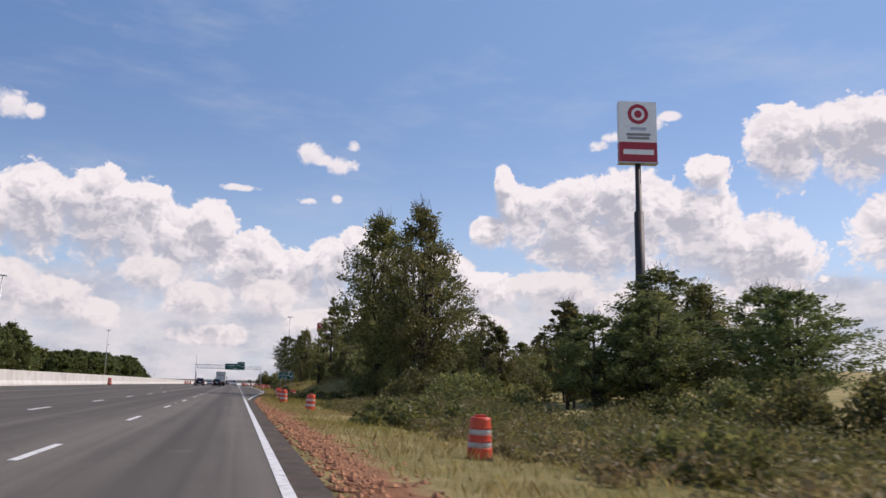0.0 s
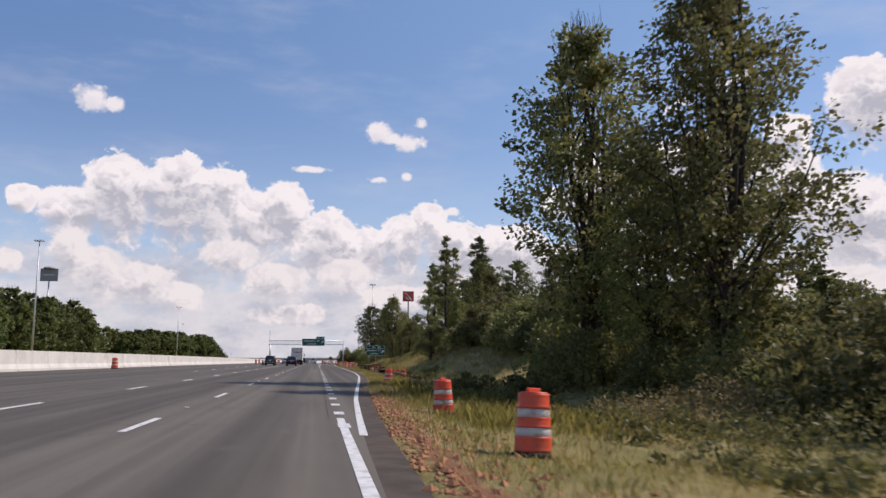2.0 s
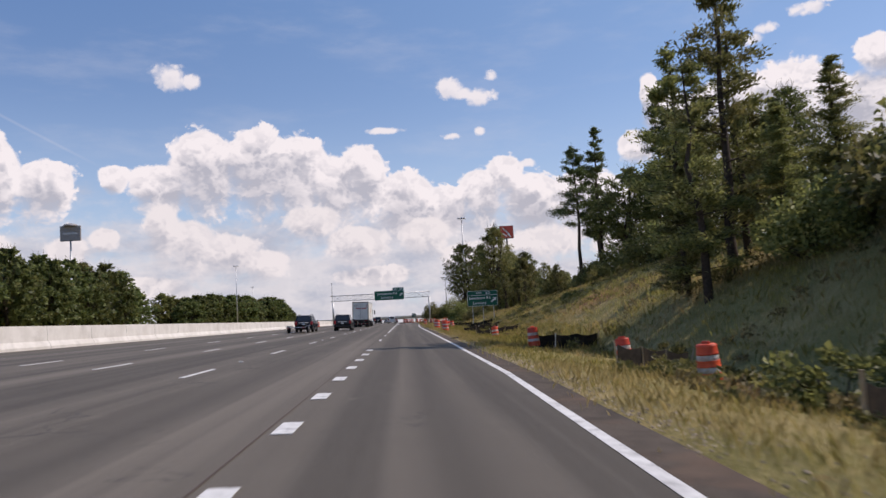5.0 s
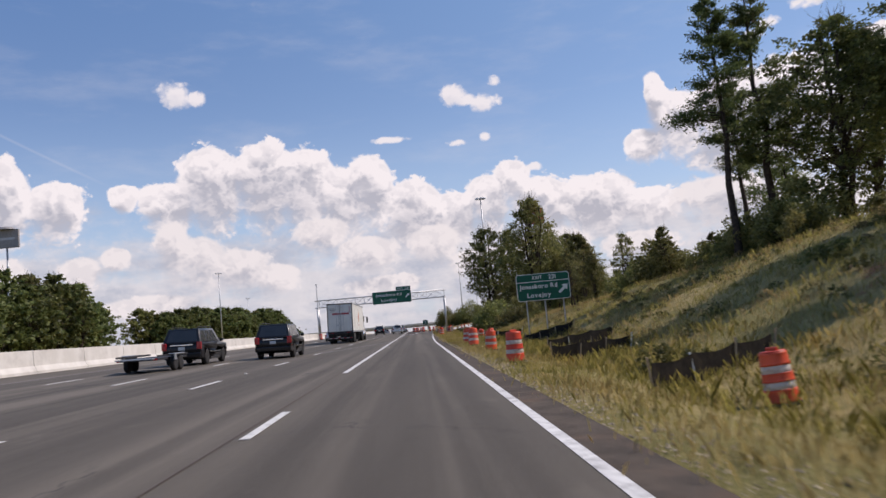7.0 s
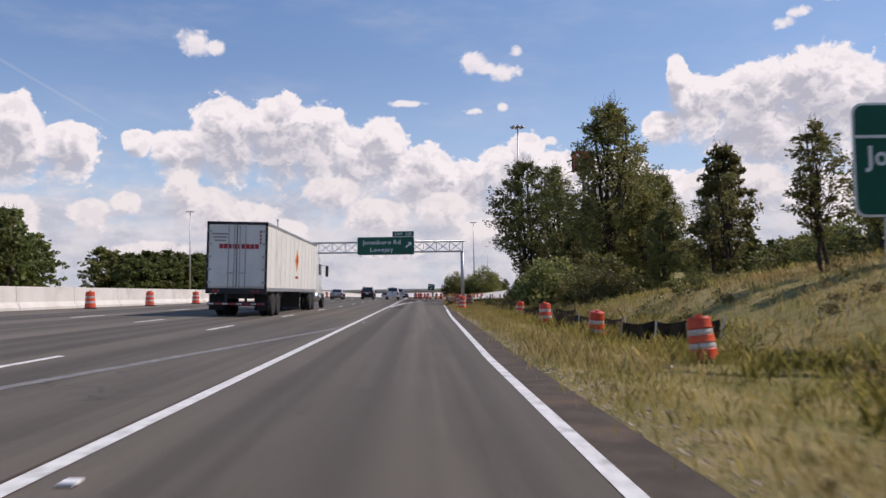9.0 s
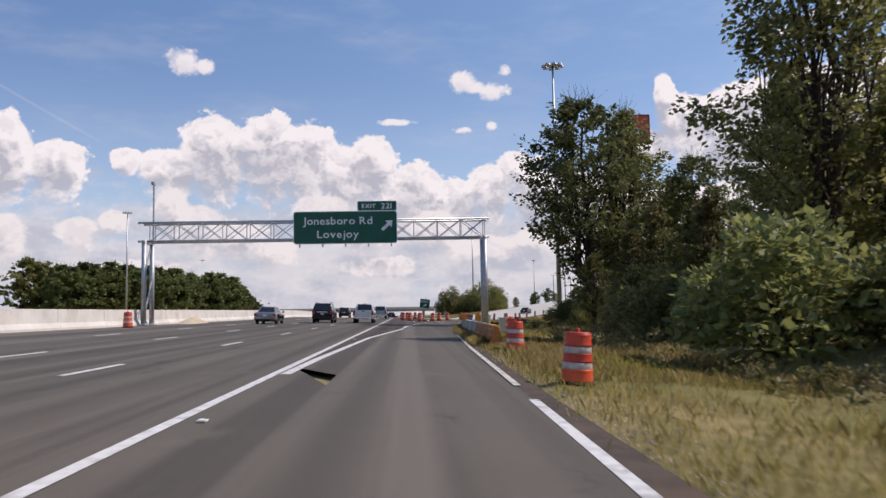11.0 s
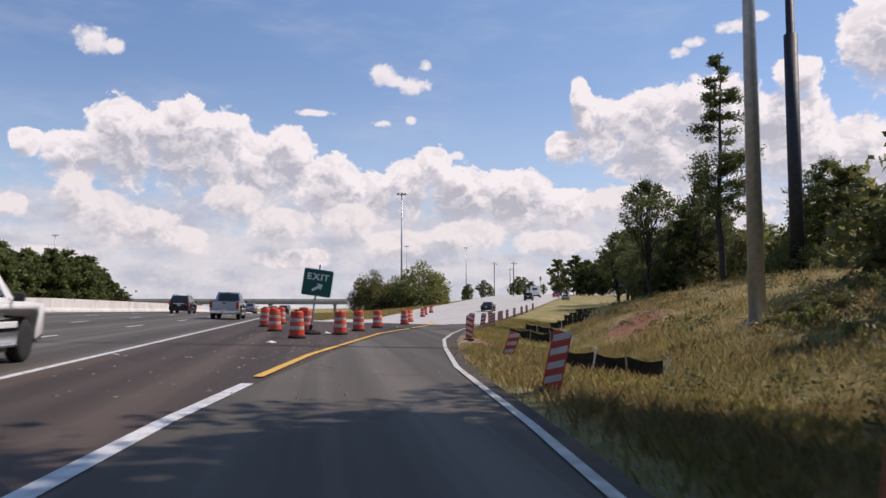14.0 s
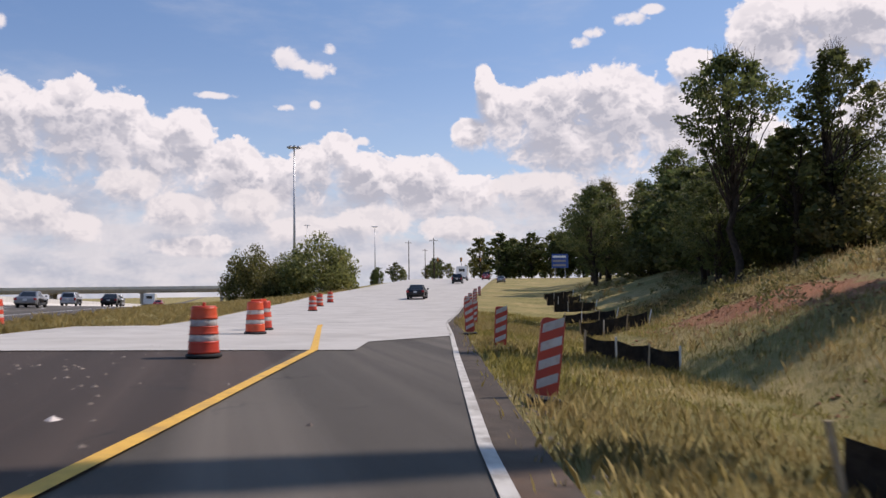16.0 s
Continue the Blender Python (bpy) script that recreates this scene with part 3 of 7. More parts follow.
def ground_z(x, y):
    """The height of the finished ground or paving."""
    vx = verge_x(y)
    if x <= vx:
        main = -0.03 * max(x, -20.5) - float(np.interp(y, (380, 450, 640, 900, 1400), (0, 0.6, 4.5, 6.0, 6.0)))
        if y <= 376 or x <= 2.5:
            return main
        lx = float(np.interp(y, LEFTY, LEFTX))
        if x >= lx:
            return ramp_z(x, y)
        k = (x - 2.5) / max(lx - 2.5, 0.1)
        return (-0.075 - float(np.interp(y, (380, 450, 640, 900, 1400), (0, 0.6, 4.5, 6.0, 6.0)))) * (1 - k) + ramp_z(lx, y) * k - 0.25 * math.sin(math.pi * k)
    z0 = ramp_z(vx, y)
    row = [float(np.interp(y, CY, [c[1][i] for c in CROSS])) for i in range(len(OFFS))]
    row[0] = z0
    if y > 395:
        k = min((y - 395) / 55, 1)
        row = [r * (1 - k) + max(r, z0 - 0.2) * k for r in row]
    z = float(np.interp(x - edge_x(y) - float(np.interp(y, SHY, BANKW)), OFFS, row))
    soft = min((x - vx) / 4, 1)
    return z + soft * (0.22 * noise.noise((x * 0.22, y * 0.22, 0)) + 0.08 * noise.noise((x * 0.9, y * 0.9, 3)))


def sheet(name, ys, cols, lift, mat_, attr=None):
    """A sheet over the ground: for each y a row of x from cols(y)."""
    vs, fs = [], []
    n = len(cols(ys[0]))
    for y in ys:
        for x in cols(y):
            vs.append((x, y, ground_z(x, y) + lift(x, y)))
    for j in range(len(ys) - 1):
        for i in range(n - 1):
            a = j * n + i
            fs.append((a, a + 1, a + n + 1, a + n))
    me = bpy.data.meshes.new(name)
    me.from_pydata(vs, [], fs)
    me.materials.append(mat_)
    me.polygons.foreach_set("use_smooth", [True] * len(fs))
    if attr:
        at = me.attributes.new("bare", "FLOAT", "POINT")
        at.data.foreach_set("value", [attr(*v) for v in vs])
    return new(name, me)


def bare(x, y, z):
    o = x - verge_x(y)
    v = 0.0
    if o > 0:
        if y < 75:
            v = max(v, 1.15 - o / (1.9 if y < 40 else 1.1))
        v = max(v, 0.85 - o / 0.9)
        v = max(v, 0.82 - ((x - 21.5 - 0.35 * (y - 354)) / 3.6) ** 2 - ((y - 357) / 12) ** 2)
        v = max(v, 0.9 - ((o - 0.7) / 1.5) ** 2 - ((y - 347) / 9) ** 2)
        v = max(v, 0.95 - ((x - 28.6) / 3.0) ** 2 - ((y - 376) / 8) ** 2)
        v = max(v, 0.72 - ((o - 12) / 4) ** 2 - ((y - 172) / 22) ** 2)
    return v


ROWS = [-60 + 2.0 * i for i in range(240)] + [420 + 10 * i for i in range(20)] + [640 + 60 * i for i in range(14)]


def ground_cols(y):
    v = verge_x(y)
    lx = wall_x(y)
    right = [v + o for o in (0, 0.5, 1, 1.6, 2.3, 3, 4, 5, 6, 7, 8, 9, 10, 12, 14, 16, 19, 22, 26, 32, 40, 60, 100, 200, 500, 1500)]
    return [-1500, -500, -200, -100, -50, -30, lx - 1.2] + [lx + (v - lx) * k / 10 for k in range(10)] + right


def ground_lift(x, y):
    vx = verge_x(y)
    if x > vx + 0.01 or x < wall_x(y) - 0.9:
        return 0.0
    if y > 376 and 2.6 < x < float(np.interp(y, LEFTY, LEFTX)):
        return 0.0
    return -0.12


ground = tagged(sheet("ground", ROWS, ground_cols, ground_lift, GROUND, bare), "patchy dry grass over red clay beside the highway", "ground", kind="structure")


def band_cols(left, right, n):
    return lambda y: [left(y) + (right(y) - left(y)) * k / n for k in range(n + 1)]


MAIN_ROWS = [-60 + 4 * i for i in range(120)] + [420 + 20 * i for i in range(49)]
EARLY = [y for y in ROWS if y <= 376]
road = tagged(sheet("road", MAIN_ROWS, band_cols(lambda y: wall_x(y) - 0.3, lambda y: min(edge_x(y), 1.2) if y < 268 else max(0.1, 0.1 + (y > 376) * 2.4), 8), lambda x, y: 0.0, ASPHALT),
              "worn grey asphalt of a multi-lane highway", "road", kind="structure")
exit_rows = [56 + 2 * i for i in range(163)]
exit_lane = tagged(sheet("road_exit_lane", exit_rows, band_cols(lambda y: min(edge_x(y), 1.2) if y < 268 else float(np.interp(y, (268, 286, 303, 313, 323, 342, 359, 372), (0.1, 0.75, 2.1, 2.4, 3.2, 6.05, 9.8, 12.6))),
                   edge_x, 4), lambda x, y: 0.002, ASPHALT), "grey asphalt exit lane with tyre marks", "road", kind="structure")
gore_rows = [y for y in ROWS if 268 <= y <= 376]
gore = tagged(sheet("road_gore", gore_rows, band_cols(lambda y: 0.1, lambda y: float(np.interp(y, (268, 286, 303, 313, 323, 342, 359, 372), (0.1, 0.75, 2.1, 2.4, 3.2, 6.05, 9.8, 12.6))), 4),
              lambda x, y: 0.001, GORE_ASPHALT), "dark littered asphalt of the gore between highway and exit", "road", kind="structure")
shoulder = tagged(sheet("road_shoulder", [y for y in ROWS if y <= 430], band_cols(lambda y: edge_x(y) - 0.05, verge_x, 2), lambda x, y: -0.004, SHOULDER), "reddish stained asphalt shoulder", "road", kind="structure")
ramp_rows = [371 + 3 * i for i in range(30)] + [461 + 10 * i for i in range(15)]
ramp = tagged(sheet("road_ramp_concrete", ramp_rows, band_cols(lambda y: float(np.interp(y, LEFTY, LEFTX)) - 0.2, lambda y: edge_x(y) - (2.3 if y < 377 else 0), 6), lambda x, y: 0.02, CONCRETE_ROAD),
              "pale new concrete pavement of the exit ramp", "road", kind="structure")


# ---- road markings ----
def strip(name, pts, width, mat_, parent, lift=0.008):
    bm = bmesh.new()
    prev = None
    for i, (x, y) in enumerate(pts):
        a, b = pts[max(i - 1, 0)], pts[min(i + 1, len(pts) - 1)]
        t = Vector((b[0] - a[0], b[1] - a[1])).normalized()
        n = Vector((t.y, -t.x)) * width / 2
        row = [bm.verts.new((x + s * n.x, y + s * n.y, ground_z(x + s * n.x, y + s * n.y) + lift)) for s in (-1, 1)]
        if prev:
            bm.faces.new((prev[0], prev[1], row[1], row[0]))
        prev = row
    return part(name, bm, mat_, parent)


strip("edge_line", [(0.0, y) for y in range(-60, 63, 2)], 0.16, WHITE_PAINT, road)
strip("exit_edge_line", [(edge_x(y), y) for y in range(58, 264, 2)], 0.145, WHITE_PAINT, road)
strip("exit_edge_line", [(edge_x(y), y) for y in range(264, 430, 1)], 0.125, WORN_PAINT, road, 0.02)
strip("lane_line", [(0.0, y) for y in range(183, 640, 3)], 0.155, WHITE_PAINT, road)
strip("gore_line", [(float(np.interp(y, (266, 271, 286, 303, 313, 323, 334)
      , (0.22, 0.3, 0.8, 2.1, 2.4, 3.2, 4.5))), y) for y in range(266, 328)], 0.2, WHITE_PAINT, road, 0.012)
strip("yellow_line", [(float(np.interp(y, (328, 334, 344, 350, 361, 367, 371, 388), (3.75, 4.5, 6.3, 7.4, 10.25, 11.75, 12.75, 14.9))), y) for y in range(328, 389)], 0.17, YELLOW_PAINT, road, 0.028)
strip("median_line", [(wall_x(y) + 4.7, y) for y in range(-60, 640, 5)], 0.14, FADED_PAINT, road)
strip("old_lane_line", [(-3.6 + 0.143 * k, 207.0 + k) for k in range(26)], 0.2, FADED_PAINT, road, 0.005)
strip("pavement_seam", [(-0.25 + 0.0009 * (y - 60), y) for y in range(62, 330, 4)], 0.025, GORE_ASPHALT, road, 0.006)


def dash_mesh(name, length, width, mat_):
    bm = bmesh.new()
    add_box(bm, (0, 0, 0), (width, length, 0.006))
    return mesh_of(name, bm, mat_)


LONG_DASH = dash_mesh("lane_dash", 3.05, 0.13, WHITE_PAINT)
SHORT_DASH = dash_mesh("exit_dash", 0.95, 0.24, WHITE_PAINT)
REFLECTOR = mesh_of("road_reflector", box((0, 0, 0.012), (0.1, 0.1, 0.025), bevel=0.008), SIGN_WHITE)


def lay(name, me, x, y):
    ob = new(name, me)
    ob.parent = road
    ob.matrix_basis = pose(x, y, ground_z(x, y) + 0.009, 0, math.degrees(math.atan(0.03)), 0)
    return ob


for k in range(48):
    y = 23.0 + 12.19 * (k - 3)
    for x in (-3.66, -7.32):
        lay("lane_dash", LONG_DASH, x, y + (0 if x > -5 else 4.5))
    if y > 100:
        lay("lane_dash", LONG_DASH, -10.98, y + 8)
    if 20 < y < 330 and k % 2 == 0:
        lay("road_reflector", REFLECTOR, 0.32 if y > 183 else -3.66, y + 5)
for k in range(24):
    lay("exit_dash", SHORT_DASH, 0.02, 60 + 3.66 * k)
for y in (158.6, 170.8):
    lay("lane_dash", LONG_DASH, 0.02, y)

# slab joints of the new pavement
for y in range(378, 470, 6):
    lx = float(np.interp(y, LEFTY, LEFTX))
    strip("slab_joint", [(lx + (edge_x(y) - lx) * k / 4, y) for k in range(5)], 0.03, FADED_PAINT, ramp, 0.024)


# ---- median wall ----
def median_wall():
    prof = [(-0.32, 0.0), (-0.32, 0.18), (-0.14, 0.45), (-0.1, 1.22), (0.1, 1.22), (0.14, 0.45), (0.32, 0.18), (0.32, 0.0)]
    wall = thing("median_wall", Matrix.Identity(4), "pale concrete median wall with stained joints", "wall", kind="structure")
    y = -60.0
    while y < 640:
        n = min(6.1, 640 - y) if y < 420 else 20.0
        bm = bmesh.new()
        rows = []
        for yy in (y + 0.02, y + n - 0.02):
            hh = float(np.interp(yy, (0, 140, 300, 1400), (1.18, 1.15, 0.95, 0.95)))
            x0 = wall_x(yy)
            rows.append([bm.verts.new((x0 + a, yy, ground_z(x0 + 0.4, yy) - 0.05 + b * hh)) for a, b in prof])
        for i in range(len(prof) - 1):
            bm.faces.new((rows[0][i], rows[0][i + 1], rows[1][i + 1], rows[1][i]))
        bm.faces.new(rows[0])
        bm.faces.new(rows[1][::-1])
        part("wall_section", bm, WALL_CONCRETE, wall)
        y += n


median_wall()


# ---- signs ----
def panel(bmw, w, h, r=0.12, t=0.03, seg=5):
    """A plate with rounded corners in the x-z plane, its face towards -y."""
    pts = []
    for cx, cz, a0 in ((w / 2 - r, h / 2 - r, 0), (-w / 2 + r, h / 2 - r, 90), (-w / 2 + r, -h / 2 + r, 180), (w / 2 - r, -h / 2 + r, 270)):
        for k in range(seg + 1):
            a = radians(a0 + 90 * k / seg)
            pts.append((cx + r * math.cos(a), cz + r * math.sin(a)))
    a = [bmw.verts.new((x, -t / 2, z)) for x, z in pts]
    b = [bmw.verts.new((x, t / 2, z)) for x, z in pts]
    bmw.faces.new(a)
    bmw.faces.new(b[::-1])
    for i in range(len(a)):
        j = (i + 1) % len(a)
        bmw.faces.new((a[i], b[i], b[j], a[j]))
    return bmw


def moved(bm, x, y, z, ry=0.0):
    bmesh.ops.transform(bm, matrix=pose(x, y, z, 0, ry, 0), verts=bm.verts)
    return bm


def arrow(size, t=0.012):
    """A sign arrow that points to the upper right."""
    out = [(-0.5, -0.11), (0.12, -0.11), (0.12, -0.33), (0.52, 0.0), (0.12, 0.33), (0.12, 0.11), (-0.5, 0.11)]
    bm = bmesh.new()
    a = [bm.verts.new((x * size, -t / 2, z * size)) for x, z in out]
    b = [bm.verts.new((x * size, t / 2, z * size)) for x, z in out]
    bm.faces.new(a)
    bm.faces.new(b[::-1])
    for i in range(len(a)):
        j = (i + 1) % len(a)
        bm.faces.new((a[i], b[i], b[j], a[j]))
    return bm


def letters(name, body, size, x, y, z, parent, squeeze=1.0, heavy=0.012):
    """Words side by side about x, each letter a mesh of its own on a common base line."""
    gap, space = size * 0.09, size * 0.34
    row, at = [], 0.0
    for ch in body:
        if ch == " ":
            at += space
            continue
        me = text_mesh(ch, size, 0.004, SIGN_WHITE, squeeze, heavy)
        xs = [v.co.x for v in me.vertices]
        row.append((me, at - min(xs)))
        at += max(xs) - min(xs) + gap
    for me, off in row:
        ob = part(name, me, None, parent)
        ob.matrix_basis = pose(x + off - (at - gap) / 2, y, z)


def guide_sign(parent, w, h, y):
    part("border", panel(bmesh.new(), w, h, 0.2, 0.02), SIGN_WHITE, parent, "white border").location = (0, y + 0.004, 0)
    ob = part("panel", panel(bmesh.new(), w - 0.09, h - 0.09, 0.17, 0.02), SIGN_GREEN, parent, "green panel")
    ob.location = (0, y - 0.006, 0)
    return ob


def gantry():
    g = thing("sign_gantry", pose(0, 306.4, 0), "galvanised box truss gantry over the exit lane", "gantry")
    xl, xr = -15.6, 8.35
    zb, zt = 6.3, 7.6
    for yy in (-0.6, 0.6):
        for z in (zb, zt):
            part("chord", tube([(xl - 0.5, yy, z - 0.012 * 0), (xr, yy, z)], 0.075, 10), ALU, g, smooth_faces=True)
    n = 14
    step = (xr - xl - 0.6) / n
    for i in range(n + 1):
        x = xl + 0.3 + i * step
        for yy in (-0.6, 0.6):
            part("upright", tube([(x, yy, zb), (x, yy, zt)], 0.035, 6), ALU, g)
        part("cross_tie", tube([(x, -0.6, zt), (x, 0.6, zt)], 0.03, 6), ALU, g)
        part("cross_tie", tube([(x, -0.6, zb), (x, 0.6, zb)], 0.03, 6), ALU, g)
        if i < n:
            for yy in (-0.6, 0.6):
                part("diagonal", tube([(x, yy, zb), (x + step, yy, zt)], 0.028, 6), ALU, g)
                part("diagonal", tube([(x, yy, zt), (x + step, yy, zb)], 0.028, 6), ALU, g)
    for x in (xl, xr - 0.35):
        base = ground_z(x, 306)
        for yy in (-0.85, 0.85):
            part("post", tube([(x, yy, base - 0.1), (x, yy, zb + 0.05)], 0.17, 14), GALV, g, smooth_faces=True)
            part("base_plate", lathe([(0.36, base), (0.36, base + 0.06), (0.2, base + 0.12)], 12), GALV, g).location = (x, yy, 0)
        part("saddle", box((x, 0, zb - 0.09), (0.22, 2.1, 0.14), bevel=0.01), GALV, g)
        for z0, z1 in ((0.4, 3.3), (3.3, 6.1)):
            part("brace", tube([(x, -0.85, base + z0), (x, 0.85, base + z1)], 0.055, 8), GALV, g)
    s = thing("exit_sign", pose(-1.75, 305.6, 7.07), "green overhead exit sign with white lettering and arrow", "road sign")
    guide_sign(s, 7.25, 2.3, 0)
    letters("legend", "Jonesboro Rd", 0.74, -0.54, -0.024, 0.22, s, 1.1)
    letters("legend", "Lovejoy", 0.74, -0.52, -0.024, -0.72, s, 1.1)
    part("arrow", moved(arrow(0.98), 2.92, -0.024, 0.12, -42), SIGN_WHITE, s, "white arrow")
    tab = part("exit_tab", panel(bmesh.new(), 2.76, 0.7, 0.08, 0.02), SIGN_WHITE, s, "white-edged exit number tab")
    tab.location = (2.22, 0.004, 1.5)
    part("tab_panel", panel(bmesh.new(), 2.68, 0.62, 0.07, 0.02), SIGN_GREEN, tab).location = (0, -0.01, 0)
    letters("tab_legend", "EXIT", 0.40, -0.58, -0.026, -0.14, tab, 1.05)
    letters("tab_legend", "221", 0.54, 0.66, -0.026, -0.19, tab, 1.08)
    for k in range(5):
        part("hanger", box((-3.2 + 1.6 * k, 0.12, -0.1), (0.09, 0.2, 2.5)), ALU, s)


gantry()


def roadside_sign():
    x, y, z = 12.33, 219.9, 3.36
    s = thing("guide_sign", pose(x, y, z), "green roadside exit guide sign on steel posts", "road sign")
    guide_sign(s, 4.15, 2.08, 0)
    letters("legend", "EXIT", 0.34, -0.42, -0.024, 0.63, s, 0.9)
    letters("legend", "221", 0.45, 0.75, -0.024, 0.58, s, 0.95)
    part("divider", box((0, -0.024, 0.42), (4.06, 0.01, 0.055)), SIGN_WHITE, s)
    letters("legend", "Jonesboro Rd", 0.50, -0.38, -0.024, -0.10, s, 0.94)
    letters("legend", "Lovejoy", 0.50, -0.38, -0.024, -0.78, s, 0.98)
    part("arrow", moved(arrow(0.92), 1.55, -0.024, -0.25, -42), SIGN_WHITE, s, "white arrow")
    for dx in (-1.4, 0.05, 1.5):
        g = ground_z(x + dx, y + 0.1)
        part("post", box((dx, 0.12, (g - z + 0.7) / 2), (0.09, 0.12, z - g + 1.2)), GALV, s)


roadside_sign()


def exit_gore_sign():
    x, y = 4.3, 347.4
    g = ground_z(x, y)
    s = thing("exit_gore_sign", pose(x, y, g), "leaning green EXIT sign on a weighted wooden post", "road sign")
    tilt = 8.0
    part("base", lathe([(0.42, 0.0), (0.45, 0.04), (0.44, 0.1), (0.3, 0.13), (0.28, 0.17), (0.12, 0.18)], 20), RUBBER, s, "black rubber base")
    part("collar", box((0, 0, 0.26), (0.14, 0.14, 0.28), pose(0, 0, 0, 0, tilt, 0), 0.01), DARK_STEEL, s)
    part("post", box((0, 0.02, 1.45), (0.07, 0.05, 2.9), pose(0, 0, 0, 0, tilt, 0)), GALV, s)
    h = Vector((0.30, -0.03, 2.13))
    m = pose(h.x, h.y, h.z, 0, tilt, 0)
    b = part("border", panel(bmesh.new(), 1.22, 1.12, 0.08, 0.016), SIGN_WHITE, s, "white border")
    b.matrix_basis = m
    p = part("panel", panel(bmesh.new(), 1.18, 1.08, 0.07, 0.016), SIGN_GREEN, s, "green panel")
    p.matrix_basis = m @ Matrix.Translation((0, -0.008, 0))
    letters("legend", "EXIT", 0.36, 0, -0.02, 0.12, b, 1.05)
    part("arrow", moved(arrow(0.5), 0.02, -0.02, -0.2, -33), SIGN_WHITE, b)


exit_gore_sign()


def pylon_sign_double():
    """The tall store sign: white box with a ring emblem over a red box."""
    x, y = 39.6, 70.2
    g = ground_z(x, y)
    s = thing("store_pylon_sign", pose(x, y, g, 0, 0, -12), "tall store sign, white box with red ring over red box", "sign")
    part("pole", tube([(0, 0, -0.3), (0, 0, 26.2 - g)], [0.42, 0.3], 14), BROWN_STEEL, s, smooth_faces=True)
    part("pole_sleeve", tube([(0, 0, 0), (0, 0, 20.0 - g)], 0.5, 14), BROWN_STEEL, s, smooth_faces=True)
    part("white_box", box((0, 0, 29.9 - g), (4.1, 0.9, 4.6), bevel=0.05), SIGN_WHITE, s, "white lit box")
    part("red_box", box((0, 0, 26.5 - g), (4.1, 0.9, 2.2), bevel=0.05), SIGN_RED, s, "red lit box")
    part("sill", box((0, 0, 25.33 - g), (4.2, 1.0, 0.14)), GALV, s)
    for r0, r1, nm in ((0.72, 1.12, "ring"), (0.0, 0.42, "dot")):
        bm = bmesh.new()
        if r0:
            rings = [[bm.verts.new((r * math.cos(k * math.pi / 20), yy, r * math.sin(k * math.pi / 20))) for k in range(40)] for r, yy in ((r0, -0.02), (r1, -0.02), (r1, 0.0), (r0, 0.0))]
            for i in range(4):
                a, b = rings[i], rings[(i + 1) % 4]
                for k in range(40):
                    bm.faces.new((a[k], a[(k + 1) % 40], b[(k + 1) % 40], b[k]))
        else:
            add_tube(bm, [(0, -0.02, 0), (0, 0, 0)], r1, 24)
        part(nm, bm, SIGN_RED, s, "dark red emblem").location = (0, -0.455, 30.75 - g)
    for i, (w, z) in enumerate(((1.7, 29.1), (2.6, 28.45), (2.4, 28.05))):
        part("lettering_bar", box((0, -0.46, z - g), (w, 0.02, 0.3 if i else 0.34)), SIGN_GREY if i else GALV, s)
    part("lettering_bar", box((0, -0.46, 26.5 - g), (3.3, 0.02, 0.55)), SIGN_WHITE, s)


pylon_sign_double()


def pylon_square(x, y, top, w, h, label, dark):
    g = ground_z(x, y)
    s = thing("pylon_sign", pose(x, y, g), label, "sign")
    part("pole", tube([(0, 0, -0.3), (0, 0, top - h - g + 0.1)], [0.34, 0.26], 14), DARK_STEEL if dark else GALV, s, smooth_faces=True)
    part("pole_sleeve", tube([(0, 0, -0.3), (0, 0, (top - g) * 0.62)], 0.44, 14), DARK_STEEL if dark else GALV, s, smooth_faces=True)
    part("frame", box((0, 0, top - h / 2 - g), (w, 0.7, h), bevel=0.04), DARK_STEEL if dark else SIGN_GREY, s)
    if dark:
        part("face", box((0, -0.36, top - h / 2 - g), (w - 0.3, 0.03, h - 0.3)), SIGN_ORANGE, s, "orange-red face")
        for i, (a, b) in enumerate(((-1.1, 0.9), (-0.2, 0.3), (0.7, -0.4), (1.2, -1.1), (-0.7, -0.9))):
            part("lettering_bar", box((0, 0, 0), (1.5, 0.02, 0.34), pose(a * 0.7, -0.385, top - h / 2 - g + b, 0, 40, 0)), SIGN_WHITE, s)
    else:
        part("face", box((0, -0.36, top - h / 2 - g), (w - 0.3, 0.03, h - 0.3)), SIGN_GREY, s)
        part("crown", moved(lathe([(w * 0.36, 0), (w * 0.3, 0.55), (w * 0.1, 0.8)], 16), 0, 0, top - g), SIGN_GREY, s)
        part("lettering_bar", box((0, -0.385, top - h / 2 - g), (w * 0.7, 0.02, 0.6)), GALV, s)
    return s


pylon_square(35.9, 362, 29.1, 4.5, 4.1, "tall square store sign, orange-red with white stripes on dark pole", True)
pylon_square(-106.5, 375, 37.6, 6.6, 5.0, "grey store pylon sign seen beyond the median", False)
b = thing("services_sign", pose(93.5, 538, ground_z(93.5, 538)), "blue motorist services sign beside the ramp", "road sign")
part("panel", panel(bmesh.new(), 4.6, 3.6, 0.2, 0.04), SIGN_BLUE, b).location = (0, 0, 4.6)
for i in range(3):
    part("lettering_bar", box((-0.2, -0.04, 5.7 - 1.1 * i), (3.6, 0.02, 0.5)), SIGN_WHITE if i == 0 else SIGN_GREY, b)
for xx in (-1.4, 1.4):
    part("post", box((xx, 0.1, 2.2), (0.15, 0.12, 5.0)), GALV, b)


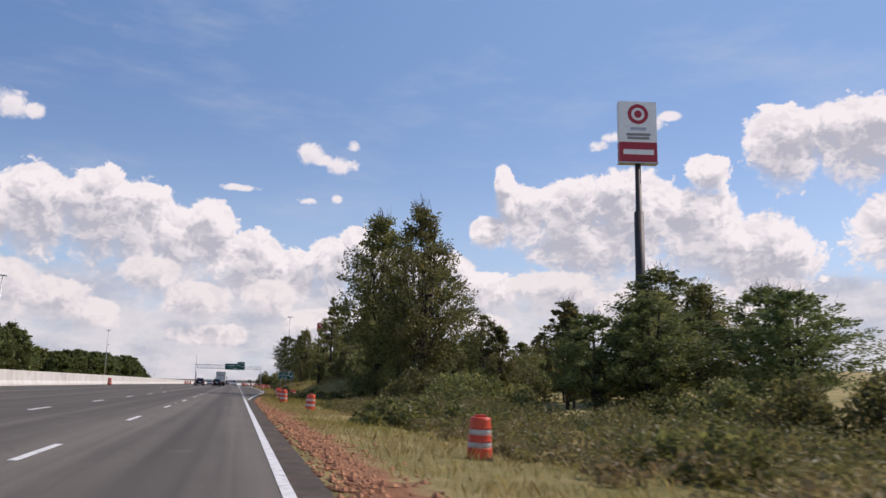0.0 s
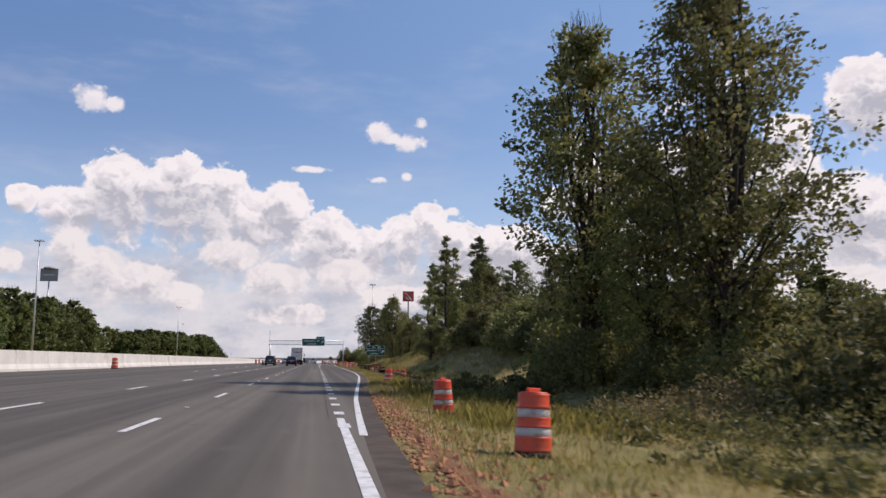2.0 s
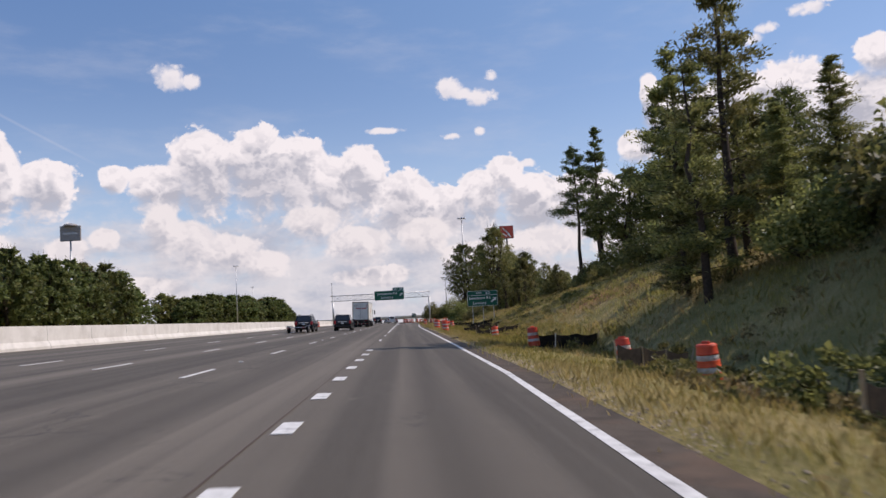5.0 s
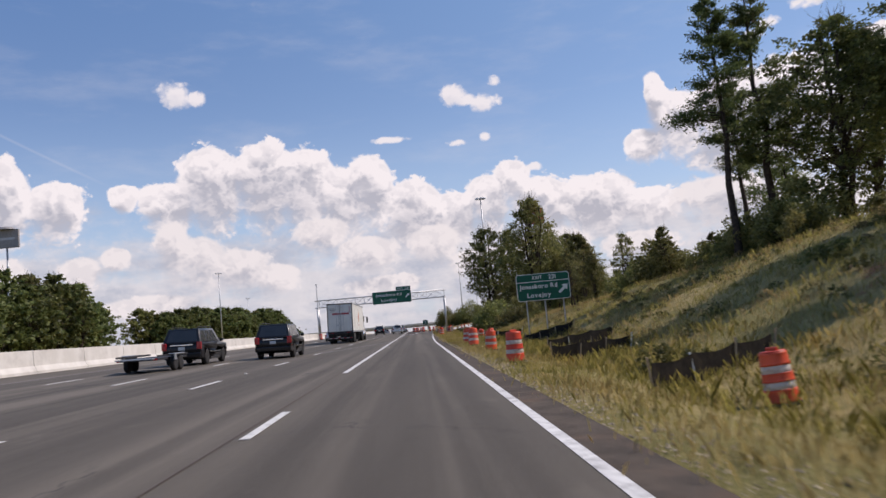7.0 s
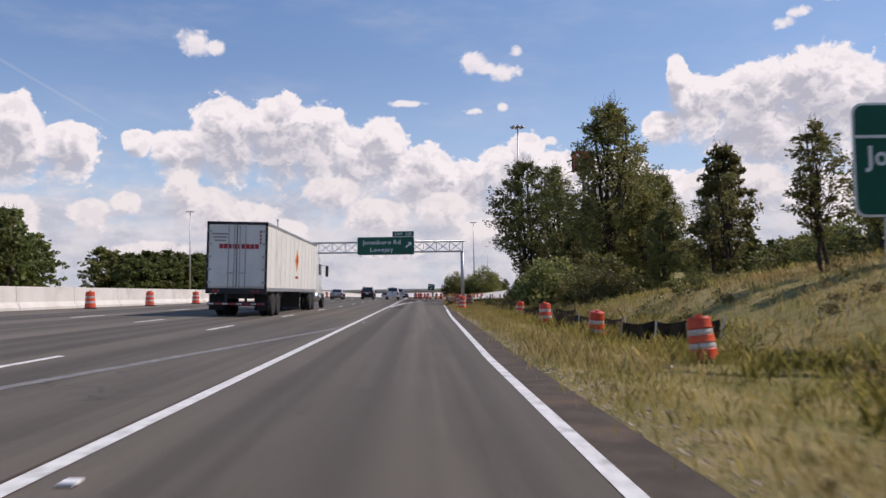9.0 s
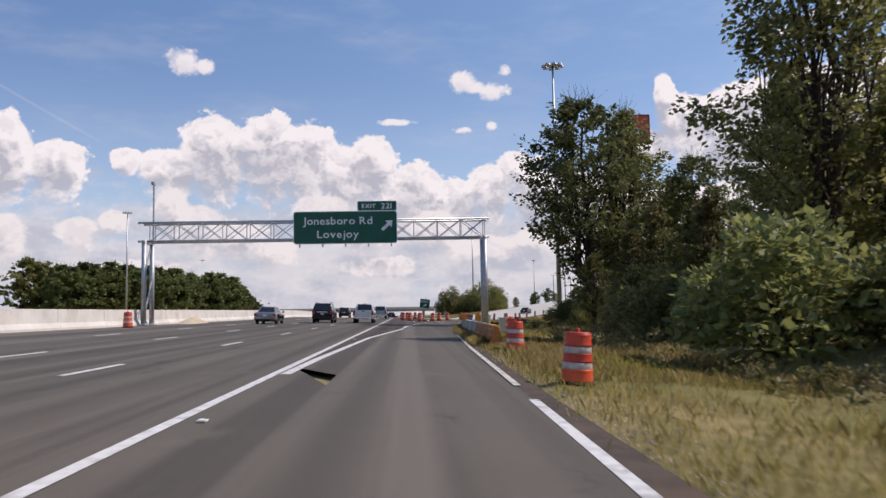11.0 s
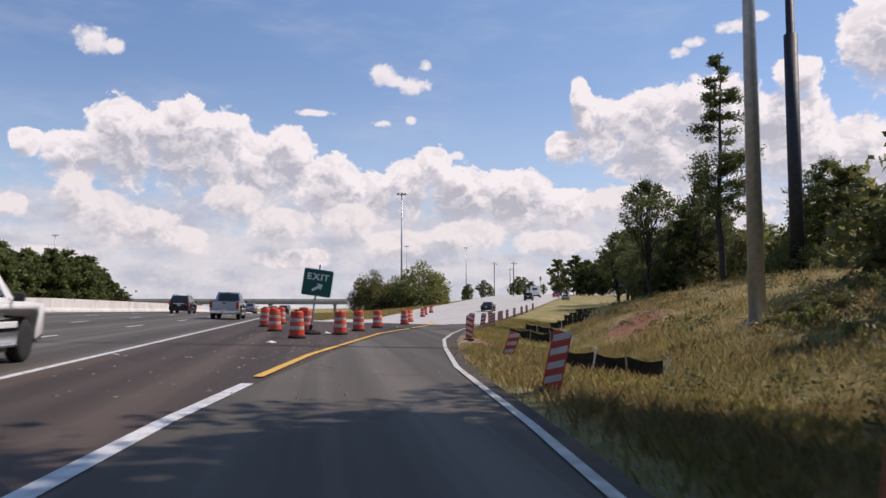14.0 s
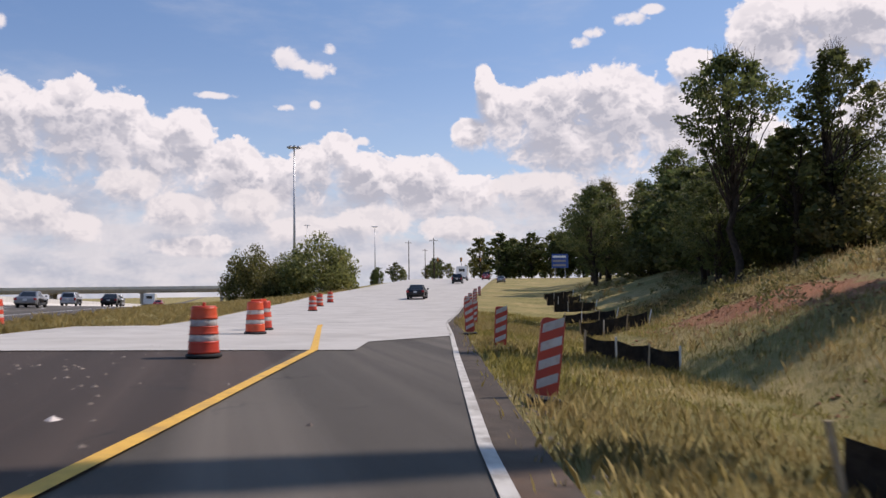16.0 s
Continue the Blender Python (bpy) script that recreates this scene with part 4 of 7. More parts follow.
# ---- light masts and poles ----
def light_mast(x, y, top, label="tall galvanised high-mast highway light"):
    g = ground_z(x, y)
    h = top - g
    s = thing("high_mast_light", pose(x, y, g), label, "street lamp", "high mast lights")
    part("footing", lathe([(0.6, -0.2), (0.6, 0.12), (0.5, 0.15)], 14), CONCRETE, s)
    part("mast", tube([(0, 0, 0), (0, 0, h * 0.5), (0, 0, h)], [0.3, 0.2, 0.1], 12), GALV, s, smooth_faces=True)
    part("ring", lathe([(0.55, h - 0.35), (0.62, h - 0.3), (0.55, h - 0.22)], 16), GALV, s)
    for k in range(8):
        a = 2 * math.pi * k / 8
        c, d = math.cos(a), math.sin(a)
        lum = part("luminaire", moved(lathe([(0.10, -0.05), (0.34, -0.12), (0.30, 0.08), (0.12, 0.22)], 10), 1.0 * c, 1.0 * d, h - 0.32), GALV, s)
        part("arm", tube([(0.5 * c, 0.5 * d, h - 0.3), (1.0 * c, 1.0 * d, h - 0.15)], 0.04, 6), GALV, lum)


for x, y, top in ((19.9, 340, 29.8), (22.9, 495, 27.0), (71, 673, 27.5), (-69.9, 252, 31.4), (-70, 456, 28.2), (-96, 630, 27.5), (46, 700, 30.0)):
    light_mast(x, y, top)


def lot_light(x, y, top):
    g = ground_z(x, y)
    s = thing("lot_light", pose(x, y, g), "dark parking lot light with two square heads", "street lamp")
    part("pole", tube([(0, 0, -0.2), (0, 0, top - g)], [0.1, 0.07], 8), DARK_STEEL, s)
    for k in (-1, 1):
        part("head", box((0.42 * k, 0, top - g), (0.5, 0.5, 0.3), pose(0, 0, 0, 0, 12 * k, 0), 0.03), DARK_STEEL, s)
        part("bracket", box((0.15 * k, 0, top - g - 0.05), (0.25, 0.06, 0.06)), DARK_STEEL, s)


lot_light(26.7, 131.6, 10.3)
cp = thing("camera_pole", pose(-15.9, 308.4, ground_z(-15.9, 308.4)), "thin steel camera pole beside the gantry", "pole")
part("pole", tube([(0, 0, -0.2), (0, 0, 10.4)], [0.09, 0.06], 8), GALV, cp)
part("camera_box", box((0, -0.12, 10.3), (0.22, 0.4, 0.22), bevel=0.03), GALV, cp)


def utility_pole(x, y, h):
    s = thing("utility_pole", pose(x, y, ground_z(x, y)), "weathered wooden utility pole by the ramp", "pole", "poles at the ramp's end")
    part("pole", tube([(0, 0, -0.3), (0, 0, h)], [0.17, 0.11], 8), BARK, s)
    part("crossarm", box((0, 0, h - 0.6), (2.2, 0.1, 0.12)), BARK, s)


for x, y, h in ((62, 545, 10.5), (66, 590, 12.5), (99, 600, 12.0), (118, 560, 11.0), (84, 640, 12.0)):
    utility_pole(x, y, h)
for x, y in ((78, 600), (86, 600), (94, 604)):
    s = thing("traffic_signal", pose(x, y, ground_z(x, y)), "traffic signal hung over the ramp's end", "traffic light", "signals at the ramp's end")
    part("pole", tube([(0, 0, -0.2), (0, 0, 6.6)], 0.09, 8), DARK_STEEL, s)
    part("housing", box((0, -0.2, 6.2), (0.45, 0.3, 1.15), bevel=0.05), BOARD_ORANGE, s, "yellow housing")
    part("back_plate", box((0, -0.02, 6.2), (0.75, 0.03, 1.4)), DARK_STEEL, s)


# ---- traffic drums ----
def make_drum():
    d = thing("traffic_drum", Matrix.Identity(4), "orange and white striped plastic traffic drum", "traffic drum", "construction drums")
    part("base", lathe([(0.325, 0.0), (0.335, 0.025), (0.32, 0.06), (0.28, 0.075)], 20), RUBBER, d, "black rubber ring base", True)
    bands = [(0.075, 0.30, 0.285, 0.275, ORANGE, "drum_band"), (0.30, 0.43, 0.272, 0.266, BAND, "stripe"), (0.43, 0.58, 0.268, 0.255, ORANGE, "drum_band"), (0.58, 0.71, 0.252, 0.246, BAND, "stripe"), (0.71, 0.93, 0.248, 0.232, ORANGE, "drum_band")]
    for z0, z1, r0, r1, mt, nm in bands:
        if mt is ORANGE:
            zs = [z0 + (z1 - z0) * k / 6 for k in range(7)]
            prof = [(r0 + (r1 - r0) * k / 6 + (0.012 if k in (0, 6) else 0.0), z) for k, z in enumerate(zs)]
        else:
            prof = [(r0 - 0.006, z0), (r0, z0 + 0.006), (r1, z1 - 0.006), (r1 - 0.006, z1)]
        part(nm, lathe(prof, 22), mt, d, "dirty white reflective stripe" if mt is BAND else "orange ribbed plastic", True)
    part("top", lathe([(0.23, 0.93), (0.215, 0.955), (0.06, 0.96)], 22), ORANGE, d, "", True)
    part("handle", box((0, 0, 0.985), (0.26, 0.05, 0.07), bevel=0.015), ORANGE, d, "moulded handle")
    return d


drum = make_drum()
DRUMS = [(4.7, 14, 3, 0), (3.4, 42, -3, 0), (2.7, 56, 2, -4), (2.95, 66, 0, 3), (4.25, 97.8, 2, 5), (8.0, 123, -5, 3), (8.4, 131, 4, 0), (8.7, 139, 0, -6), (7.5, 150, 3, 2), (8.4, 173, 3, -4), (5.15, 183.5, 0, 0),
         (5.7, 197, 2, 0), (5.25, 202, -4, 6), (5.35, 208.5, 0, 4), (8.2, 222, 5, -6), (8.1, 231.5, -3, 9), (7.7, 239, 4, -5), (8.8, 256, 2, 5), (5.6, 265, 3, 0), (5.85, 275, 2, 4)]
first = True
for x, y, a, b in DRUMS:
    m = pose(x, y, ground_z(x, y) - 0.01, a, b, x * 77)
    if first:
        drum.matrix_basis, first = m, False
    else:
        copy_thing(drum, m)
GORE_DRUMS = [(3.9, 343.4), (5.55, 347.6), (4.1, 350.0), (6.55, 352.7), (7.9, 358.9), (10.5, 369.2), (11.75, 377.6), (12.1, 380.2), (2.75, 349.6), (2.4, 361.5), (3.6, 370.5), (16.6, 407.0), (18.0, 415.0), (1.9, 356), (1.6, 366), (3.0, 385), (20, 424)]
for x, y in GORE_DRUMS:
    copy_thing(drum, pose(x, y, ground_z(x, y) + 0.02, 0, 0, x * 77))
for y in (118, 250, 259, 269, 300, 343, 352):
    x = wall_x(y) + 1.5
    copy_thing(drum, pose(x, y, ground_z(x, y), 0, 0, y * 7))
for x, y in ((7.5, 286.5), (7.7, 290.0)):
    copy_thing(drum, pose(x, y, ground_z(x, y) + 0.02, 4, -3, 30))


# ---- striped vertical panels ----
def make_panel():
    p = thing("vertical_panel", Matrix.Identity(4), "orange and white striped vertical warning panel", "warning panel", "striped panels along the ramp")
    part("foot", box((0, 0, 0.035), (0.42, 0.62, 0.07), bevel=0.015), RUBBER, p, "black rubber foot")
    part("board", panel(bmesh.new(), 0.31, 0.98, 0.07, 0.05), SIGN_ORANGE, p, "orange board").location = (0, 0, 0.58)
    for k in range(4):
        z0 = 0.16 + 0.235 * k
        bm = bmesh.new()
        q = [(-0.13, z0), (0.13, z0 + 0.12), (0.13, z0 + 0.235), (-0.13, z0 + 0.115)]
        for yy, flip in ((-0.029, 1), (-0.026, -1)):
            vs = [bm.verts.new((x, yy, z)) for x, z in q]
            bm.faces.new(vs[::flip])
        part("stripe", bm, BAND, p, "white reflective stripe")
    return p


vp = make_panel()
PANELS = [(14.75, 363.0, -3, 8), (17.5, 372.3, 0, 3), (18.6, 378.2, 0, -3), (20.9, 385, 2, 2), (22.5, 391, 0, 0), (25, 399, 3, 0), (28, 408, 0, 2), (31.3, 417, 0, 0), (34.6, 427, 0, -3), (38, 437, 0, 0), (7.55, 317.9, 4, 7), (8.5, 327.0, 3, 12)]
vp.matrix_basis = pose(12.45, 354.8, ground_z(12.45, 354.8), -4, 6, -14)
for x, y, a, b in PANELS:
    x = max(x, edge_x(y) + 0.6)
    copy_thing(vp, pose(x, y, ground_z(x, y), a, b, -14))
mirrored = copy_thing(vp, Matrix.Identity(4))
mirrored.matrix_basis = pose(11.0, 347.4, ground_z(11.0, 347.4), 0, 2, -14) @ Matrix.Diagonal((-1, 1, 1, 1))
copy_thing(vp, pose(10.0, 336.7, ground_z(10.0, 336.7) - 0.2, 6, 20, -20))


# ---- silt fence ----
def silt_fence(pts, sag, lean):
    x0, y0 = pts[0]
    f = thing("silt_fence", Matrix.Identity(4), "sagging black silt fence on wooden stakes", "fence", "silt fences in the ditch")
    rnd = random.Random(int(y0 * 10))
    ends = [ground_z(*p) for p in pts]
    bm = bmesh.new()
    prev = None
    n = 18
    for k in range(n + 1):
        t = k / n
        x = pts[0][0] + (pts[1][0] - pts[0][0]) * t
        y = pts[0][1] + (pts[1][1] - pts[0][1]) * t
        g = ground_z(x, y) - 0.06
        top = ends[0] * (1 - t) + ends[1] * t + 0.6 - sag * math.sin(math.pi * (t * 3 % 1)) + rnd.uniform(-0.012, 0.012)
        top = max(top, g + 0.35)
        b = 0.05 * math.sin(k * 1.9) + rnd.uniform(-0.015, 0.015)
        row = [bm.verts.new((x + b * s * (1.3 - s) + lean * s * 0.15, y + b * s * (1.3 - s), g + (top - g) * s)) for s in (0, 0.35, 0.7, 1.0)]
        if prev:
            for i in range(3):
                bm.faces.new((prev[i], prev[i + 1], row[i + 1], row[i]))
        prev = row
    bmesh.ops.solidify(bm, geom=bm.faces[:], thickness=0.012)
    part("fabric", bm, SILT, f, "black woven fabric")
    for k in range(4):
        t = k / 3
        x = pts[0][0] + (pts[1][0] - pts[0][0]) * t
        y = pts[0][1] + (pts[1][1] - pts[0][1]) * t
        g = ground_z(x, y)
        part("stake", box((0, 0, 0.3), (0.045, 0.045, 0.86), pose(x, y - 0.05, g, rnd.uniform(-6, 6), rnd.uniform(-9, 9) + (9 if k == 3 else 0), 0)), PALE_STAKE if k in (1, 3) and rnd.random() > 0.3 else STAKE, f)


for p in ([(6.2, 101), (9.0, 104)], [(6.6, 112), (9.8, 115)], [(7.2, 123), (10.4, 126)], [(7.6, 136), (10.8, 139)], [(7.4, 150), (11, 152)], [(7.3, 176.9), (11.0, 178.9)], [(7.2, 189), (10.6, 190.5)], [(8.3, 196.5), (11.8, 198)], [(9.4, 212), (12.5, 211)],
          [(8.3, 229.2), (11.6, 230)], [(7.9, 238), (11.2, 240)], [(8.2, 250), (11.6, 252)], [(9.5, 260), (13, 261)],
          [(11.5, 336.4), (14.3, 335.5)], [(15.6, 359.0), (18.7, 357.5)], [(20.3, 373.4), (23.0, 373.0)]):
    silt_fence(p, 0.09, 0.2)
for k, y in enumerate((385, 395, 406, 418, 430)):
    x = edge_x(y) + 6.0 + k * 0.5
    silt_fence([(x, y), (x + 3.0, y - 0.5)], 0.07, -0.2)


# ---- concrete barrier with orange plastic end ----
def barrier_x(y):
    return float(np.interp(y, (270, 284, 295, 302, 309, 317, 327), (5.75, 5.75, 5.85, 6.15, 6.62, 7.25, 8.2)))


def jersey(y0, y1, mat_, name, label, h=0.81):
    xm = barrier_x((y0 + y1) / 2)
    a = math.degrees(math.atan2(barrier_x(y1) - barrier_x(y0), y1 - y0))
    prof = [(-0.3, 0), (-0.3, 0.08), (-0.16, 0.33), (-0.09, h), (0.09, h), (0.16, 0.33), (0.3, 0.08), (0.3, 0)]
    L = (y1 - y0) / 2 - 0.03
    bm = bmesh.new()
    rows = [[bm.verts.new((x, yy, z)) for x, z in prof] for yy in (-L, L)]
    for i in range(len(prof) - 1):
        bm.faces.new((rows[0][i], rows[0][i + 1], rows[1][i + 1], rows[1][i]))
    bm.faces.new(rows[0])
    bm.faces.new(rows[1][::-1])
    bm.faces.new((rows[0][0], rows[1][0], rows[1][-1], rows[0][-1]))
    es = [e for e in bm.edges if abs((e.verts[0].co - e.verts[1].co).length) < 2]
    bmesh.ops.bevel(bm, geom=es, offset=0.02, segments=1, affect="EDGES")
    b = thing(name, pose(xm, (y0 + y1) / 2, ground_z(xm, (y0 + y1) / 2) - float(np.interp((y0 + y1) / 2, (296, 308, 317), (0.03, 0.1, 0.26))), 0, 0, -a), label, "barrier", "barrier along the exit lane")
    part("section", bm, mat_, b)
    return b


y = 286.6
while y < 316:
    s = jersey(y, y + 3.05, CONCRETE, "concrete_barrier", "weathered grey concrete barrier section in the grass")
    part("pin_loop", tube([(0, 1.52, 0.15), (0, 1.52, 0.75)], 0.045, 6), RUBBER, s)
    part("lift_slot", box((0, 0, 0.04), (0.62, 0.35, 0.06)), RUBBER, s)
    for yb in (289.7, 295.4, 308.7):
        if not y < yb <= y + 3.05:
            continue
        part("reflector_board", box((0.02, yb - y - 1.525, 0.97), (0.3, 0.04, 0.36), pose(0, 0, 0, 0, 0, 8), 0.01), BOARD_ORANGE, s, "orange reflector board")
    y += 3.05
for k in range(3):
    y0 = 279.0 + 2.5 * k
    s = jersey(y0, y0 + 2.5, BLOCK_ORANGE, "plastic_barrier", "faded orange plastic barrier section with moulded blocks", 0.78)
    for i in range(4):
        for j in range(2):
            off = 0.3 if j else 0.0
            part("moulded_block", box((-0.215 + 0.055 * j - 0.02, -0.9 + 0.58 * i + off * 0.5, 0.28 + 0.26 * j), (0.06, 0.5, 0.2), pose(0, 0, 0, 0, 6, 0), 0.02), BLOCK_ORANGE, s)
    part("cap", box((0, 0, 0.79), (0.22, 2.3, 0.04), bevel=0.01), BOARD_ORANGE, s)

c = thing("signal_cabinet", pose(8.3, 297.2, ground_z(8.3, 297.2) - 0.05), "beige utility cabinet behind the barrier", "cabinet")
part("body", box((0, 0, 0.5), (0.72, 0.6, 0.96), bevel=0.03), CABINET, c)
part("lid", box((0, 0, 1.01), (0.82, 0.7, 0.07), bevel=0.03), CABINET, c)
part("door", box((-0.05, -0.31, 0.5), (0.55, 0.03, 0.8), bevel=0.008), CABINET, c)
c2 = thing("sheet_panel", pose(8.1, 307.7, ground_z(8.1, 307.7), 8, 0, 20), "pale sheet leaning at the gantry post", "panel")
part("sheet", box((0, 0, 0.55), (0.85, 0.06, 1.15), bevel=0.015), PALE_STAKE, c2)
g1 = thing("guardrail", pose(11.6, 314, ground_z(11.6, 314)), "short dark guardrail stub in the grass", "guardrail")
part("rail", box((0, 0, 0.55), (2.4, 0.06, 0.3), bevel=0.03), DARK_STEEL, g1)
for k in (-0.9, 0.9):
    part("post", box((k, 0.08, 0.3), (0.14, 0.12, 0.75)), STAKE, g1)


tr = thing("tyre_tread", pose(4.5, 157.6, ground_z(4.5, 157.6) + 0.01, 0, 0, 12), "black strip of shed tyre tread on the shoulder edge", "tyre scrap")
bm = bmesh.new()
prev = None
for k in range(15):
    u = k / 14
    xx, yy, zz = -0.42 + 0.84 * u, 0.1 * math.sin(u * 4.2), 0.035 + 0.012 * abs(math.sin(u * 5.5))
    row = [bm.verts.new((xx, yy + w, zz + h)) for w, h in ((-0.14, -0.03), (-0.09, 0.02), (0.0, 0.035), (0.09, 0.02), (0.15, -0.03))]
    if prev:
        for j in range(4):
            bm.faces.new((prev[j], prev[j + 1], row[j + 1], row[j]))
    prev = row
bmesh.ops.solidify(bm, geom=bm.faces[:], thickness=0.018)
part("tread", bm, RUBBER, tr)


sh = thing("sand_heap", pose(wall_x(316.5) + 1.0, 316.5, ground_z(wall_x(316.5) + 1.0, 316.5)), "low heap of pale sand against the median wall", "heap")
bm = bmesh.new()
bmesh.ops.create_grid(bm, x_segments=14, y_segments=22, size=1.0)
for v in bm.verts:
    u, w = v.co.x, v.co.y
    v.co = Vector((u * 0.62, w * 3.3, max(0.0, 0.62 * (1 - w * w) * (1 - u * u)) * (0.8 + 0.5 * noise.noise((u * 2, w * 3, 5))) - 0.03))
part("sand", bm, SAND, sh, "", True)


# ---- overpass and low buildings in the distance ----
o = thing("overpass", pose(-10, 640, -4.4), "grey concrete overpass bridge far ahead over the highway", "bridge", kind="structure")
part("deck", box((-25, 0, 6.2), (100, 11, 0.9), bevel=0.05), CONCRETE, o)
part("parapet", box((-25, -5.6, 7.0), (100, 0.3, 0.95)), WALL_CONCRETE, o)
part("parapet", box((-25, 5.6, 7.0), (100, 0.3, 0.95)), WALL_CONCRETE, o)
for x in (-62, -34, -6, 20):
    for k in (-3.5, 0, 3.5):
        part("column", tube([(x, k, -0.5), (x, k, 5.4)], 0.55, 12), CONCRETE, o, smooth_faces=True)
    part("pier_cap", box((x, 0, 5.45), (1.4, 9.5, 0.9), bevel=0.1), CONCRETE, o)
for k in range(6):
    part("girder", box((-25, -4.6 + 1.85 * k, 5.55), (100, 0.5, 0.5)), CONCRETE, o)


# ---- vehicles ----
def paint(name, c, metal=0.0, rough=0.3):
    return material(name, c, tuple(v * 0.93 for v in c), rough, metal, scale=0.7, coat=0.7, stain=tuple(v * 0.75 + 0.01 for v in c), stscale=1.2)


BLACK_PAINT = material("black_car_paint", (0.006, 0.006, 0.008), (0.005, 0.005, 0.007), 0.3, scale=0.7, coat=0.35, spec=0.25, stain=(0.012, 0.011, 0.010), stscale=1.2)
WHITE_CAR = paint("white_car_paint", (0.78, 0.78, 0.76))
SILVER = paint("silver_car_paint", (0.36, 0.37, 0.39), 0.6, 0.35)
GREY_CAR = paint("grey_car_paint", (0.22, 0.22, 0.225), 0.6, 0.35)
RED_CAR = paint("red_car_paint", (0.30, 0.02, 0.02))
TRAILER_WHITE = material("trailer_white_panel", (0.72, 0.71, 0.66), (0.64, 0.63, 0.58), 0.45, scale=0.6, bump=0.05, stain=(0.52, 0.50, 0.45), stscale=0.5)
GLASS = material("tinted_glass", (0.012, 0.014, 0.016), (0.016, 0.018, 0.02), 0.12, scale=2.0, spec=0.7)
TAIL = material("tail_lamp_red", (0.42, 0.012, 0.015), (0.34, 0.01, 0.012), 0.25, scale=5.0, spec=0.6)
CHROME = material("chrome", (0.72, 0.72, 0.72), (0.6, 0.6, 0.6), 0.2, 1.0, scale=4.0)
ALLOY = material("alloy_wheel", (0.55, 0.55, 0.55), (0.45, 0.45, 0.45), 0.35, 0.8, scale=6.0)
PLASTIC = material("black_trim", (0.025, 0.025, 0.027), (0.035, 0.034, 0.034), 0.6, scale=6.0)
PLATE = material("plate_blank", (0.62, 0.62, 0.6), (0.55, 0.55, 0.53), 0.5, scale=8.0)
LOGO_RED = material("lettering_red", (0.40, 0.02, 0.03), (0.34, 0.02, 0.03), 0.5, scale=3.0)
LOGO_GOLD = material("emblem_gold", (0.70, 0.30, 0.05), (0.6, 0.25, 0.05), 0.5, scale=3.0)
TYRE_MESH, RIM_MESH, SPOKE_MESH = {}, {}, {}


def wheel(parent, x, y, r, w, rim_mat=None, name="wheel"):
    """A wheel whose outer side faces the sign of x."""
    key = (round(r, 2), round(w, 2))
    if key not in TYRE_MESH:
        t = lathe([(r * 0.62, -w / 2), (r * 0.9, -w / 2), (r, -w * 0.36), (r, w * 0.36), (r * 0.9, w / 2), (r * 0.62, w / 2)], 26)
        TYRE_MESH[key] = mesh_of("tyre", t, RUBBER, True)
        k = lathe([(r * 0.60, -w * 0.45), (r * 0.63, w * 0.48), (r * 0.57, w * 0.46), (r * 0.53, w * 0.2), (r * 0.2, w * 0.2)], 24)
        RIM_MESH[key] = mesh_of("rim", k, rim_mat or ALLOY, True)
        bm = bmesh.new()
        for i in range(6):
            add_box(bm, (r * 0.33, 0, w * 0.33), (r * 0.5, r * 0.13, w * 0.18), pose(0, 0, 0, 0, 0, 60 * i))
        add_box(bm, (0, 0, w * 0.34), (r * 0.26, r * 0.26, w * 0.2), None, r * 0.05)
        SPOKE_MESH[key] = mesh_of("spokes", bm, rim_mat or ALLOY)
    m = pose(x, y, r, 0, 90 if x > 0 else -90, 0)
    wh = part(name, TYRE_MESH[key], None, parent, "black tyre")
    wh.matrix_basis = m
    part("rim", RIM_MESH[key], None, wh, "metal rim")
    part("hub_spoke", SPOKE_MESH[key], None, wh)
    return wh


def arc(cy, r, z0):
    """Points over a wheel opening, from front to back."""
    return [(cy + r * math.cos(a), z0 + r * math.sin(a)) for a in [math.pi * k / 10 for k in range(11)]]


def shell(outline, w, belt, tuck, nose=0.0, length=1.0):
    """A car's lower body from its side outline: full at the belt, tucked above, narrowed towards the ends."""
    bm = prism(outline, -w / 2, w / 2)
    for v in bm.verts:
        k = max(v.co.z - belt, 0) * tuck
        e = max(abs(v.co.y) / length - 0.36, 0) * nose
        low = max(0.42 - v.co.z, 0) * 0.18
        v.co.x *= 1 - k - e - low
    side = [e for e in bm.edges if abs(e.verts[0].co.x) > w * 0.3 and e.verts[0].co.x * e.verts[1].co.x > 0]
    bmesh.ops.bevel(bm, geom=side, offset=0.035, segments=2, affect="EDGES", profile=0.6, clamp_overlap=True)
    return bm


def cabin_bm(yb0, yb1, yt0, yt1, zb, zt, wb, wt):
    bm = bmesh.new()
    lo = [bm.verts.new((s * wb / 2, y, zb)) for s, y in ((-1, yb0), (1, yb0), (1, yb1), (-1, yb1))]
    hi = [bm.verts.new((s * wt / 2, y, zt)) for s, y in ((-1, yt0), (1, yt0), (1, yt1), (-1, yt1))]
    bm.faces.new(lo[::-1])
    bm.faces.new(hi)
    for i in range(4):
        j = (i + 1) % 4
        bm.faces.new((lo[i], lo[j], hi[j], hi[i]))
    bmesh.ops.bevel(bm, geom=bm.edges[:], offset=0.05, segments=2, affect="EDGES", profile=0.6)
    return bm


